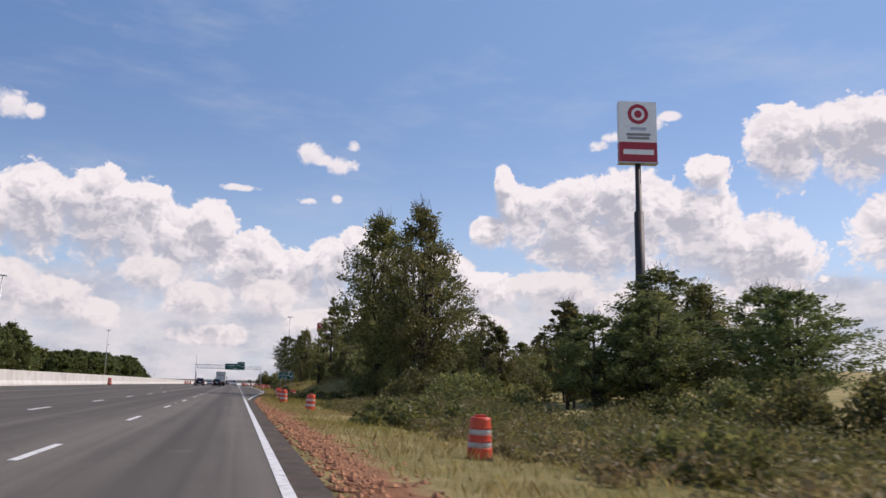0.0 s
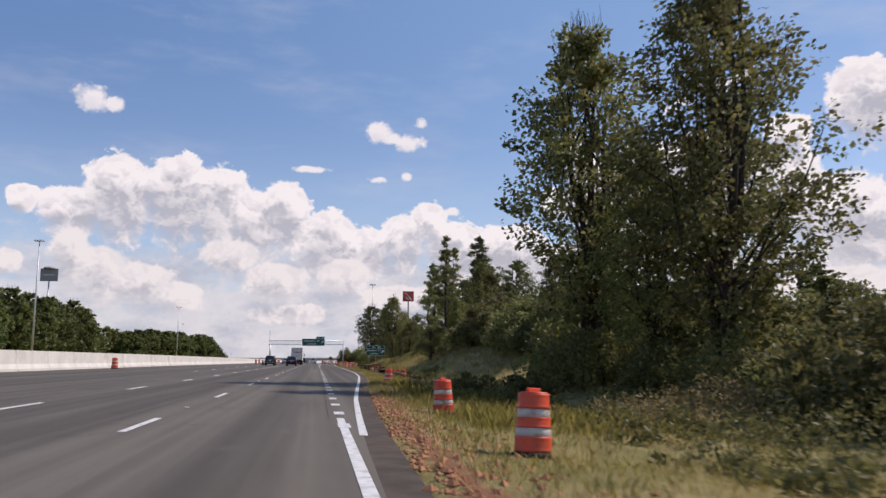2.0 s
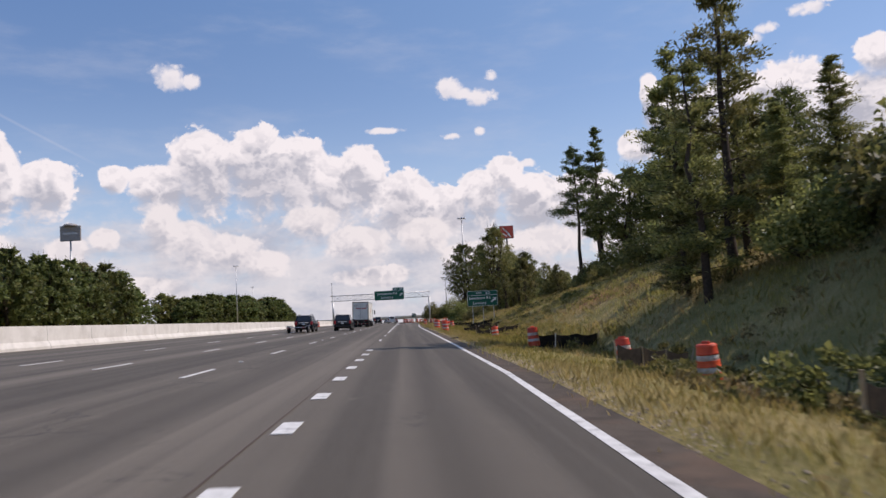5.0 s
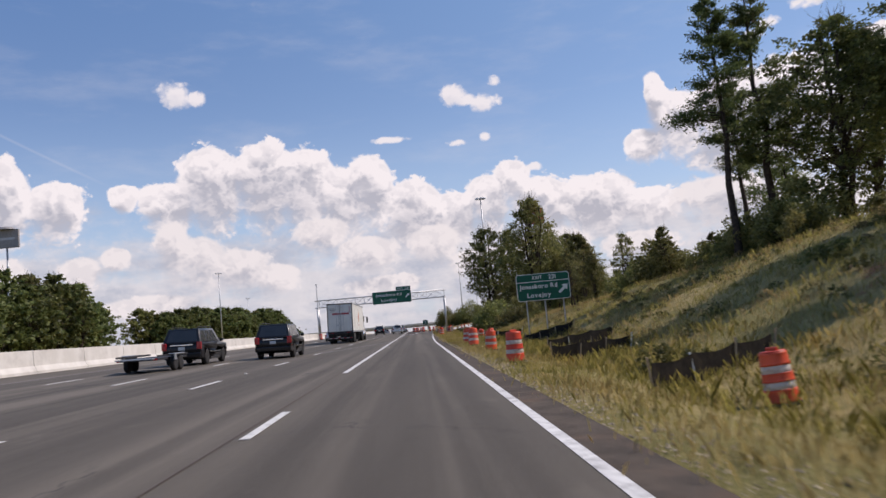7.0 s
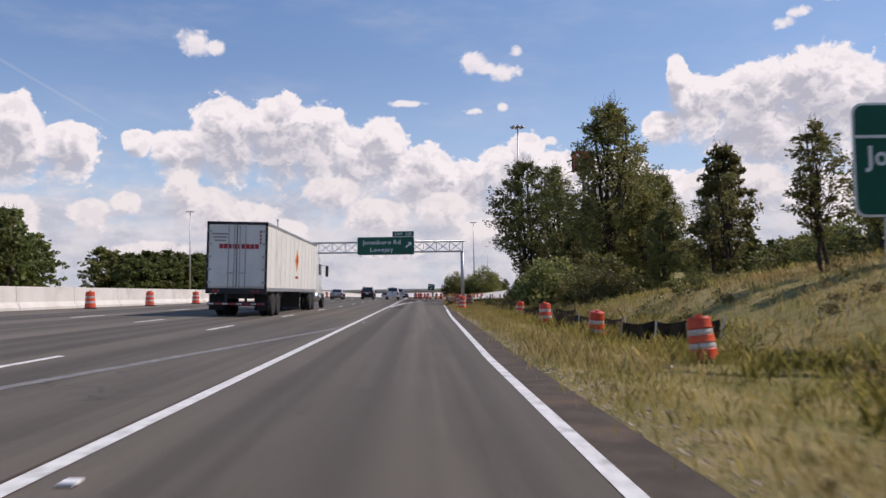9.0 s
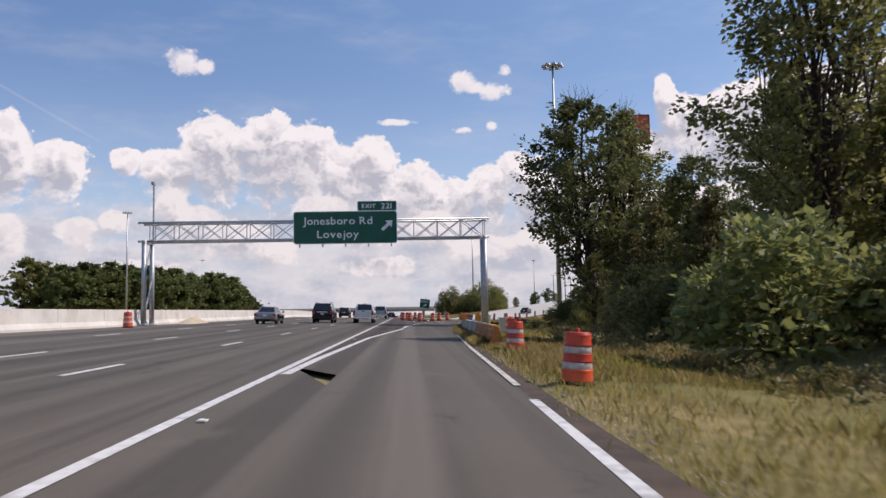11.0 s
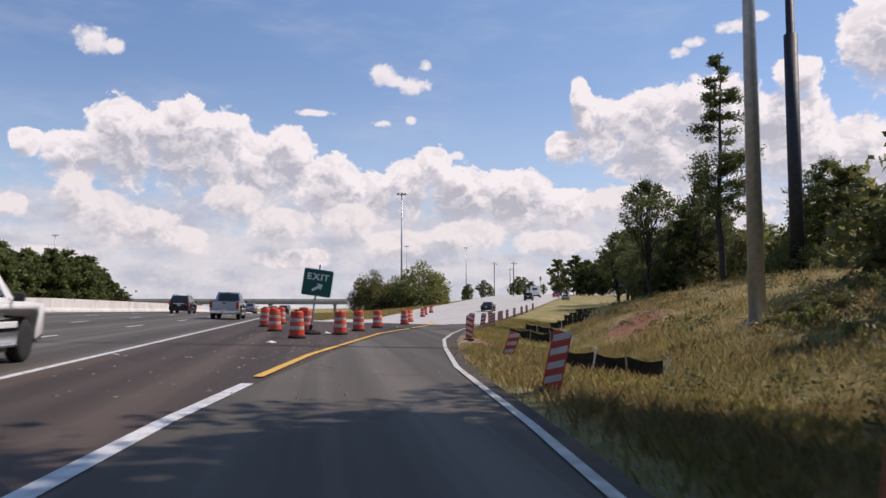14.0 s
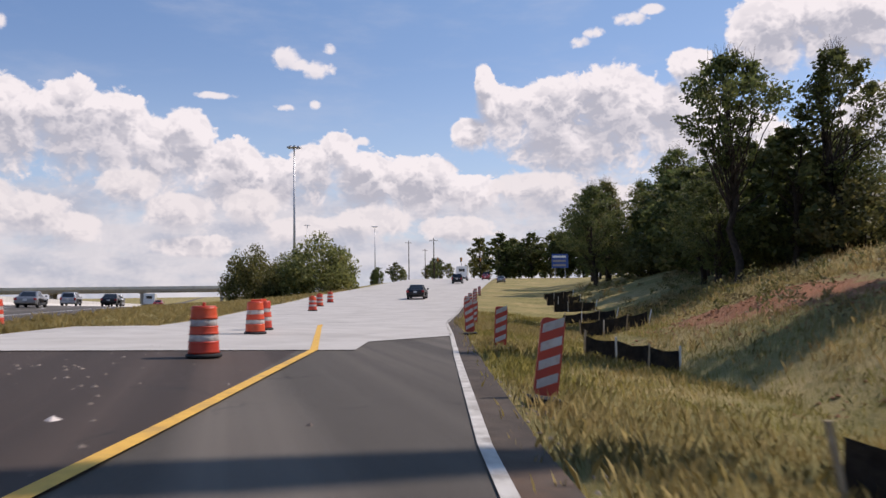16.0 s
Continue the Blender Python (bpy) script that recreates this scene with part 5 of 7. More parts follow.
def pane(c, u0, u1, v0, v1, off=0.006, th=0.01):
    """A plate on the four corners c (lower left, lower right, upper right, upper left as seen from outside)."""
    c = [Vector(p) for p in c]
    n = (c[1] - c[0]).cross(c[3] - c[0]).normalized()

    def at(u, v):
        return (c[0] * (1 - u) + c[1] * u) * (1 - v) + (c[3] * (1 - u) + c[2] * u) * v
    bm = bmesh.new()
    q = [at(u0, v0), at(u1, v0), at(u1, v1), at(u0, v1)]
    a = [bm.verts.new(p + n * off) for p in q]
    b = [bm.verts.new(p + n * (off - th)) for p in q]
    bm.faces.new(a)
    bm.faces.new(b[::-1])
    for i in range(4):
        j = (i + 1) % 4
        bm.faces.new((a[i], b[i], b[j], a[j]))
    return bm


def cabin(parent, yb0, yb1, yt0, yt1, zb, zt, wb, wt, mat_, splits):
    part("cabin", cabin_bm(yb0, yb1, yt0, yt1, zb, zt, wb, wt), mat_, parent, "", True)
    R = [(wb / 2, yb0, zb), (wb / 2, yb1, zb), (wt / 2, yt1, zt), (wt / 2, yt0, zt)]
    L = [(-wb / 2, yb1, zb), (-wb / 2, yb0, zb), (-wt / 2, yt0, zt), (-wt / 2, yt1, zt)]
    B = [(-wb / 2, yb0, zb), (wb / 2, yb0, zb), (wt / 2, yt0, zt), (-wt / 2, yt0, zt)]
    F = [(wb / 2, yb1, zb), (-wb / 2, yb1, zb), (-wt / 2, yt1, zt), (wt / 2, yt1, zt)]
    part("rear_window", pane(B, 0.09, 0.91, 0.14, 0.88), GLASS, parent, "dark rear window")
    part("windscreen", pane(F, 0.07, 0.93, 0.1, 0.9), GLASS, parent, "dark windscreen")
    for a, b in splits:
        part("side_window", pane(R, a, b, 0.1, 0.86), GLASS, parent, "dark side window")
        part("side_window", pane(L, 1 - b, 1 - a, 0.1, 0.86), GLASS, parent, "dark side window")


def add_trim(c, L, W, belt, mat_, mirror_y, plate_z, tail_z, tail_h, bumper_mat):
    hl = L / 2
    for s in (-1, 1):
        part("tail_lamp", box((s * (W / 2 - 0.14), -hl + 0.03, tail_z), (0.24, 0.12, tail_h), bevel=0.03), TAIL, c, "red tail lamp")
        part("head_lamp", box((s * (W / 2 - 0.22), hl - 0.06, 0.72), (0.34, 0.14, 0.18), bevel=0.04), CHROME, c, "clear head lamp")
        part("mirror", box((s * (W / 2 + 0.1), mirror_y, belt + 0.08), (0.2, 0.12, 0.16), bevel=0.04), mat_, c, "door mirror")
        for yy in (0.35, -0.65):
            part("door_handle", box((s * (W / 2 + 0.01), yy, belt - 0.12), (0.03, 0.2, 0.035), bevel=0.01), CHROME, c)
        part("sill", box((s * (W / 2 - 0.06), 0, 0.3), (0.1, L * 0.36, 0.12), bevel=0.02), PLASTIC, c)
    part("rear_bumper", box((0, -hl - 0.01, 0.52), (W * 0.95, 0.18, 0.24), bevel=0.05), bumper_mat, c, "rear bumper")
    part("front_bumper", box((0, hl - 0.02, 0.45), (W * 0.93, 0.2, 0.28), bevel=0.06), bumper_mat, c, "front bumper")
    part("licence_plate", box((0, -hl - 0.02, plate_z), (0.31, 0.05, 0.16)), PLATE, c, "blank plate")
    part("exhaust", tube([(W * 0.28, -hl + 0.3, 0.26), (W * 0.28, -hl - 0.04, 0.26)], 0.035, 8), CHROME, c)


def place(c, x, y, yaw=0.0):
    c.matrix_basis = pose(x, y, ground_z(x, y) + 0.012, 0, math.degrees(math.atan(0.03)) if yaw == 0 else 0, yaw)


def suv(x, y, mat_, label, yaw=0.0, L=5.1, W=2.0, H=1.86):
    c = thing("suv", Matrix.Identity(4), label, "car")
    hl, r, za = L / 2, 0.39, 0.38
    ya, yb = hl - 0.95, -hl + 1.05
    out = [(hl, 0.42), (hl + 0.02, 0.85), (hl - 0.12, 1.02), (hl - 1.45, 1.13), (-hl + 0.1, 1.13), (-hl, 0.95), (-hl, 0.42)] + [(yb - 0.47, 0.3)] + arc(yb, 0.46, za)[::-1] + [(yb + 0.48, 0.26), (ya - 0.48, 0.26)] + arc(ya, 0.46, za)[::-1] + [(ya + 0.47, 0.32)]
    part("body", shell(out, W, 0.8, 0.06, 0.35, L), mat_, c, "", True)
    part("belt_trim", box((0, 0, 0.62), (W + 0.02, L * 0.42, 0.05), bevel=0.01), CHROME if mat_ is BLACK_PAINT else PLASTIC, c, "door trim strip")
    cabin(c, -hl + 0.02, hl - 1.4, -hl + 0.42, hl - 2.15, 1.1, H - 0.03, W * 0.95, W * 0.75, mat_, ((0.05, 0.30), (0.34, 0.58), (0.62, 0.86)))
    for s in (-1, 1):
        part("roof_rail", tube([(s * 0.66, -hl + 0.6, H), (s * 0.66, -hl + 0.75, H + 0.06), (s * 0.66, hl - 2.3, H + 0.06), (s * 0.66, hl - 2.15, H)], 0.02, 6), PLASTIC, c)
    part("tailgate_strip", box((0, -hl - 0.012, 1.03), (W * 0.55, 0.03, 0.07), bevel=0.01), CHROME, c)
    add_trim(c, L, W, 1.12, mat_, hl - 1.75, 0.86, 0.98, 0.36, mat_)
    for yy in (ya, yb):
        for s in (-1, 1):
            wheel(c, s * (W / 2 - 0.13), yy, r, 0.25)
    place(c, x, y, yaw)
    return c


def sedan(x, y, mat_, label, yaw=0.0, L=4.85, W=1.8, H=1.44):
    c = thing("sedan", Matrix.Identity(4), label, "car")
    hl, r, za = L / 2, 0.33, 0.33
    ya, yb = hl - 0.93, -hl + 1.05
    out = [(hl, 0.38), (hl + 0.01, 0.62), (hl - 0.15, 0.74), (hl - 1.35, 0.93), (-hl + 0.9, 0.97), (-hl + 0.08, 0.94), (-hl, 0.8), (-hl, 0.38)] + [(yb - 0.41, 0.26)] + arc(yb, 0.4, za)[::-1] + [(yb + 0.42, 0.2), (ya - 0.42, 0.2)] + arc(ya, 0.4, za)[::-1] + [(ya + 0.41, 0.26)]
    part("body", shell(out, W, 0.6, 0.1, 0.4, L), mat_, c, "", True)
    cabin(c, -hl + 0.75, hl - 1.3, -hl + 1.45, hl - 2.05, 0.92, H, W * 0.9, W * 0.66, mat_, ((0.2, 0.47), (0.51, 0.8)))
    add_trim(c, L, W, 0.93, mat_, hl - 1.65, 0.72, 0.78, 0.18, mat_)
    for yy in (ya, yb):
        for s in (-1, 1):
            wheel(c, s * (W / 2 - 0.12), yy, r, 0.21)
    place(c, x, y, yaw)
    return c


def pickup(x, y, mat_, label, yaw=0.0, L=5.8, W=2.0, H=1.88):
    c = thing("pickup_truck", Matrix.Identity(4), label, "pickup truck")
    hl, r, za = L / 2, 0.4, 0.4
    ya, yb = hl - 0.98, -hl + 1.2
    low = [(yb - 0.48, 0.42)] + arc(yb, 0.47, za)[::-1] + [(yb + 0.49, 0.36), (ya - 0.49, 0.36)] + arc(ya, 0.47, za)[::-1] + [(ya + 0.48, 0.42)]
    out = [(hl, 0.5), (hl + 0.02, 0.98), (hl - 0.1, 1.1), (hl - 1.5, 1.16), (-hl + 2.15, 1.16), (-hl + 2.15, 1.14), (-hl + 0.03, 1.14), (-hl, 0.5)] + low
    body = part("body", shell(out, W, 0.95, 0.03, 0.25, L), mat_, c, "", True)
    part("bed_floor", box((0, -hl + 1.1, 1.146), (W * 0.8, 1.95, 0.012)), PLASTIC, c, "dark open load bed")
    for s in (-1, 1):
        part("bed_rail", box((s * (W / 2 - 0.11), -hl + 1.08, 1.2), (0.18, 2.12, 0.13), bevel=0.03), mat_, c)
    part("tailgate", box((0, -hl - 0.005, 0.94), (W * 0.78, 0.07, 0.58), bevel=0.02), mat_, c)
    part("tailgate_cap", box((0, -hl + 0.02, 1.245), (W * 0.8, 0.09, 0.05), bevel=0.015), PLASTIC, c, "black tailgate cap")
    part("tailgate_handle", box((0, -hl - 0.05, 1.12), (0.24, 0.03, 0.1), bevel=0.01), PLASTIC, c)
    cabin(c, -hl + 2.2, hl - 1.45, -hl + 2.42, hl - 2.25, 1.13, H, W * 0.95, W * 0.76, mat_, ((0.10, 0.33), (0.38, 0.8)))
    part("brake_lamp", box((0, -hl + 2.36, H - 0.03), (0.35, 0.06, 0.05), bevel=0.01), TAIL, c)
    add_trim(c, L, W, 1.14, PLASTIC, hl - 1.75, 0.62, 0.98, 0.46, CHROME)
    part("side_moulding", box((0, 0.35, 0.72), (W + 0.03, 2.1, 0.12), bevel=0.02), mat_, c)
    for s in (-1, 1):
        part("step_bar", tube([(s * (W / 2), -0.9, 0.36), (s * (W / 2), 1.3, 0.36)], 0.05, 8), CHROME, c)
    for yy in (ya, yb):
        for s in (-1, 1):
            wheel(c, s * (W / 2 - 0.14), yy, r, 0.27)
    place(c, x, y, yaw)
    return c


def utility_trailer(x, y):
    t = thing("utility_trailer", Matrix.Identity(4), "flat tandem-axle utility trailer behind an suv", "trailer")
    part("deck", box((0, 0, 0.55), (1.7, 4.2, 0.1), bevel=0.02), DARK_STEEL, t)
    for s in (-1, 1):
        part("side_rail", box((s * 0.85, 0, 0.68), (0.05, 4.2, 0.08)), DARK_STEEL, t)
        part("fender", box((s * 1.0, 0.05, 0.72), (0.3, 1.5, 0.05), bevel=0.02), GALV, t, "bare metal fender")
        part("fender_skirt", box((s * 1.13, -0.62, 0.6), (0.04, 0.3, 0.26)), GALV, t)
        part("tail_lamp", box((s * 0.75, -2.13, 0.55), (0.16, 0.04, 0.08)), TAIL, t)
        for yy in (-0.36, 0.42):
            wheel(t, s * 0.99, yy, 0.33, 0.2)
    part("drawbar", tube([(0, 2.1, 0.52), (0, 3.3, 0.48)], 0.05, 8), DARK_STEEL, t)
    part("ramp", box((0, -2.3, 0.58), (1.5, 0.5, 0.05), pose(0, 0, 0, 0, 0, 0)), GALV, t)
    place(t, x, y)


def semi_truck(x, y):
    """y is the trailer's rear."""
    t = thing("semi_truck", Matrix.Identity(4), "white box semi trailer truck with red lettering bars", "truck")
    W, L, z0, z1 = 2.58, 16.0, 1.12, 4.08
    box_ = part("trailer_body", box((0, L / 2, (z0 + z1) / 2), (W, L, z1 - z0), bevel=0.015), TRAILER_WHITE, t, "white trailer box")
    part("rear_frame", box((0, -0.02, z1 - 0.06), (W + 0.02, 0.09, 0.13)), DARK_STEEL, box_)
    part("rear_frame", box((0, -0.02, z0 - 0.02), (W + 0.02, 0.1, 0.24)), DARK_STEEL, box_)
    for s in (-1, 1):
        part("rear_frame", box((s * (W / 2 - 0.035), -0.02, (z0 + z1) / 2), (0.08, 0.09, z1 - z0)), DARK_STEEL, box_)
        d = part("rear_door", box((s * 0.605, -0.03, (z0 + z1) / 2 + 0.03), (1.19, 0.05, z1 - z0 - 0.28), bevel=0.01), TRAILER_WHITE, t, "white rear door")
        for k in (0.12, 0.36):
            part("lock_rod", tube([(s * k, -0.085, z0 + 0.1), (s * k, -0.085, z1 - 0.1)], 0.02, 6), GALV, d)
        for k in range(5):
            part("hinge", box((s * 1.16, -0.06, z0 + 0.35 + 0.55 * k), (0.16, 0.04, 0.09)), GALV, d)
        part("lock_handle", box((s * 0.26, -0.1, z0 + 0.75), (0.3, 0.03, 0.05)), GALV, d)
        part("mud_flap", box((s * 0.98, 0.55, 0.62), (0.62, 0.03, 0.7)), RUBBER, t, "black mud flap")
        part("bumper_strut", box((s * 0.42, 0.0, 0.8), (0.1, 0.1, 0.55)), DARK_STEEL, t)
        part("side_rail", box((s * (W / 2 + 0.006), L / 2, z0 + 0.06), (0.03, L, 0.16)), GALV, t)
        part("top_rail", box((s * (W / 2 + 0.004), L / 2, z1 - 0.06), (0.03, L, 0.12)), GALV, t)
        for k in range(5):
            part("tail_lamp", tube([(s * (0.75 + 0.2 * (k % 2)), -0.08, z0 - 0.02), (s * (0.75 + 0.2 * (k % 2)), -0.06, z0 - 0.02)], 0.055, 10), TAIL, t) if k < 2 else None
    part("door_seam", box((0, -0.057, (z0 + z1) / 2), (0.03, 0.02, z1 - z0 - 0.3)), DARK_STEEL, t)
    bar = part("under_ride_bar", box((0, -0.02, 0.55), (2.4, 0.1, 0.12), bevel=0.01), DARK_STEEL, t)
    for k in range(8):
        part("reflector_tape", box((-1.05 + 0.3 * k, -0.075, 0.55), (0.24, 0.01, 0.07)), LOGO_RED if k % 2 else BAND, bar)
    # the carrier's name and number become plain bars
    for k, w in enumerate((0.16, 0.18, 0.15, 0.16, 0.08, 0.17, 0.17, 0.16, 0.17)):
        part("lettering_bar", box((-0.68 + 0.19 * k, -0.062, 3.02), (w, 0.014, 0.2), pose(0, 0, 0, 0, 0, 0)), LOGO_RED, t)
    for k in range(3):
        part("lettering_bar", box((-0.72, -0.062, 3.55 - 0.14 * k), (0.72 - 0.12 * k, 0.012, 0.06)), SIGN_GREY, t)
    for k in range(4):
        part("lettering_bar", box((1.0, -0.062, 3.66 - 0.16 * k), (0.07, 0.012, 0.11)), LOGO_RED, t)
    em = part("emblem", box((0, 0, 0), (0.012, 0.85, 0.85), pose(W / 2 + 0.008, 8.2, 2.75, 45, 0, 0)), LOGO_GOLD, t, "gold and red emblem")
    part("emblem_bar", box((0, 0, 0), (0.014, 0.46, 0.46), pose(W / 2 + 0.012, 8.2, 2.75, 45, 0, 0)), LOGO_RED, em)
    part("emblem_bar", box((W / 2 + 0.012, 8.2, 1.85), (0.012, 0.9, 0.12)), LOGO_RED, em)
    for k in range(12):
        part("side_post", box((W / 2 + 0.004, 0.8 + 1.3 * k, (z0 + z1) / 2), (0.012, 0.06, z1 - z0 - 0.35)), TRAILER_WHITE, t)
    part("landing_gear", box((0, 11.0, 0.65), (2.1, 0.16, 0.9)), DARK_STEEL, t)
    part("chassis", box((0, 4.5, 0.92), (1.0, 8.0, 0.3)), DARK_STEEL, t)
    for yy in (1.9, 3.15):
        part("axle", tube([(-1.0, yy, 0.51), (1.0, yy, 0.51)], 0.09, 8), DARK_STEEL, t)
        for s in (-1, 1):
            wheel(t, s * 1.13, yy, 0.51, 0.27, CHROME)
            wheel(t, s * 0.82, yy, 0.51, 0.27, CHROME)
    # tractor
    part("frame_rail", box((0, 15.5, 0.85), (0.95, 7.0, 0.3)), DARK_STEEL, t)
    cab = part("cab", cabin_bm(16.5, 20.3, 16.5, 19.6, 0.95, 3.4, 2.4, 2.2), WHITE_CAR, t, "white tractor cab", True)
    part("hood", cabin_bm(19.8, 21.6, 19.8, 21.3, 0.7, 2.0, 2.25, 1.8), WHITE_CAR, t, "", True)
    part("roof_fairing", cabin_bm(16.5, 19.6, 16.5, 18.0, 3.35, 4.02, 2.2, 2.0), WHITE_CAR, t, "", True)
    part("windscreen", pane([(1.15, 20.1, 2.05), (-1.15, 20.1, 2.05), (-1.08, 19.72, 3.2), (1.08, 19.72, 3.2)], 0, 1, 0, 1, 0.03), GLASS, t)
    for s in (-1, 1):
        part("side_window", box((s * 1.16, 19.0, 2.6), (0.1, 0.9, 0.7), bevel=0.02), GLASS, t)
        part("mirror_arm", tube([(s * 1.15, 19.6, 2.9), (s * 1.55, 19.7, 2.85)], 0.02, 6), DARK_STEEL, t)
        part("mirror", box((s * 1.55, 19.68, 2.5), (0.2, 0.14, 0.75), bevel=0.04), PLASTIC, t, "tall black mirror")
        part("fuel_tank", tube([(s * 1.0, 16.9, 0.75), (s * 1.0, 18.6, 0.75)], 0.32, 14), CHROME, t, "", True)
        part("fender", box((s * 1.08, 20.75, 1.05), (0.3, 1.3, 0.12), bevel=0.05), WHITE_CAR, t)
        wheel(t, s * 1.08, 20.75, 0.5, 0.28, CHROME)
        for yy in (14.1, 15.4):
            wheel(t, s * 1.12, yy, 0.51, 0.27, CHROME)
            wheel(t, s * 0.82, yy, 0.51, 0.27, CHROME)
    place(t, x, y)


def box_truck(x, y, yaw, label):
    t = thing("box_truck", Matrix.Identity(4), label, "truck")
    part("cargo_box", box((0, -0.9, 1.95), (2.4, 5.4, 2.4), bevel=0.03), WHITE_CAR, t)
    part("cab", cabin_bm(1.8, 3.7, 1.8, 3.1, 0.5, 2.3, 2.05, 1.8), WHITE_CAR, t, "", True)
    part("rear_window", box((0, -3.61, 2.3), (1.3, 0.03, 0.6)), GLASS, t)
    part("bumper", box((0, -3.62, 0.55), (2.3, 0.12, 0.2)), DARK_STEEL, t)
    part("chassis", box((0, 0, 0.6), (1.0, 7.0, 0.25)), DARK_STEEL, t)
    for s in (-1, 1):
        part("tail_lamp", box((s * 1.05, -3.62, 0.95), (0.15, 0.05, 0.2)), TAIL, t)
        for yy in (-2.2, 2.7):
            wheel(t, s * 0.98, yy, 0.4, 0.24)
    place(t, x, y, yaw)


semi_truck(-5.5, 240.0)
suv(-9.45, 201.6, BLACK_PAINT, "glossy black full-size suv towing a trailer", L=5.3)
utility_trailer(-9.45, 194.8)
suv(-5.5, 204.5, BLACK_PAINT, "black suv with chrome door strip and alloy wheels")
sedan(-9.2, 318.0, GREY_CAR, "grey metallic four-door sedan in the far lane")
suv(-5.4, 326.0, BLACK_PAINT, "dark suv with red tail lamps beside a pickup", L=4.9, W=1.92)
pickup(-1.75, 328.5, WHITE_CAR, "white extended-cab pickup truck with chrome bumper")
pickup(-1.8, 372.0, SILVER, "silver pickup truck ahead in light traffic", L=5.4)
sedan(-9.2, 268.0, SILVER, "silver sedan beside the semi truck")
suv(-9.3, 398.0, BLACK_PAINT, "dark suv far ahead in traffic")
sedan(-5.5, 430.0, GREY_CAR, "grey sedan far ahead in traffic")
sedan(-1.8, 452.0, BLACK_PAINT, "black sedan far ahead in traffic")
suv(-9.2, 470.0, SILVER, "silver suv far ahead in traffic")
pickup(-5.5, 486.0, WHITE_CAR, "white pickup far ahead in traffic")
sedan(-1.8, 520.0, RED_CAR, "dark red sedan far ahead in traffic")
box_truck(-5.5, 545.0, 0, "white box truck far ahead under the overpass")
sedan(29.5, 430.0, BLACK_PAINT, "black sedan driving up the concrete ramp", yaw=-19)
suv(53.5, 496.0, BLACK_PAINT, "dark suv waiting near the ramp's end", yaw=-20)
box_truck(62.5, 522.0, -20, "white delivery truck waiting on the ramp")
sedan(70.0, 528.0, RED_CAR, "red sedan waiting at the ramp's end", yaw=-20)
sedan(65.5, 505.0, GREY_CAR, "grey sedan waiting on the ramp", yaw=-20)
suv(76.0, 545.0, BLACK_PAINT, "black suv waiting at the ramp's end", yaw=-20)


# ---- trees, shrubs and grass ----
def cards(name, pos, out, length, width, mat_, rng, droop=0.25):
    """One mesh of small folded leaves: pos (n, 3), preferred direction out (n, 3), sizes (n)."""
    n = len(pos)
    d = out + rng.normal(0, 0.75, (n, 3))
    d[:, 2] -= droop
    d /= np.linalg.norm(d, axis=1)[:, None] + 1e-9
    r = rng.normal(0, 1, (n, 3))
    s = np.cross(d, r)
    s /= np.linalg.norm(s, axis=1)[:, None] + 1e-9
    up = np.cross(s, d)
    L, Wd = length[:, None], width[:, None]
    v = np.empty((n, 4, 3))
    v[:, 0] = pos - d * L * 0.5
    v[:, 1] = pos + s * Wd * 0.5 + up * Wd * 0.18
    v[:, 2] = pos + d * L * 0.5
    v[:, 3] = pos - s * Wd * 0.5 + up * Wd * 0.18
    me = bpy.data.meshes.new(name)
    me.vertices.add(n * 4)
    me.vertices.foreach_set("co", v.reshape(-1).astype(np.float32))
    me.loops.add(n * 4)
    me.loops.foreach_set("vertex_index", np.arange(n * 4, dtype=np.int32))
    me.polygons.add(n)
    me.polygons.foreach_set("loop_start", np.arange(0, n * 4, 4, dtype=np.int32))
    me.polygons.foreach_set("loop_total", np.full(n, 4, dtype=np.int32))
    me.update(calc_edges=True)
    me.validate()
    me.materials.append(mat_)
    return me


def limb(bm, a, b, r0, r1, rng, bend=0.08, seg=6, steps=4):
    a, b = np.array(a, float), np.array(b, float)
    L = np.linalg.norm(b - a)
    pts = [tuple(a + (b - a) * k / steps + (rng.normal(0, bend, 3) * L * math.sin(math.pi * k / steps) if 0 < k < steps else 0)) for k in range(steps + 1)]
    add_tube(bm, pts, [r0 + (r1 - r0) * k / steps for k in range(steps + 1)], seg, False)


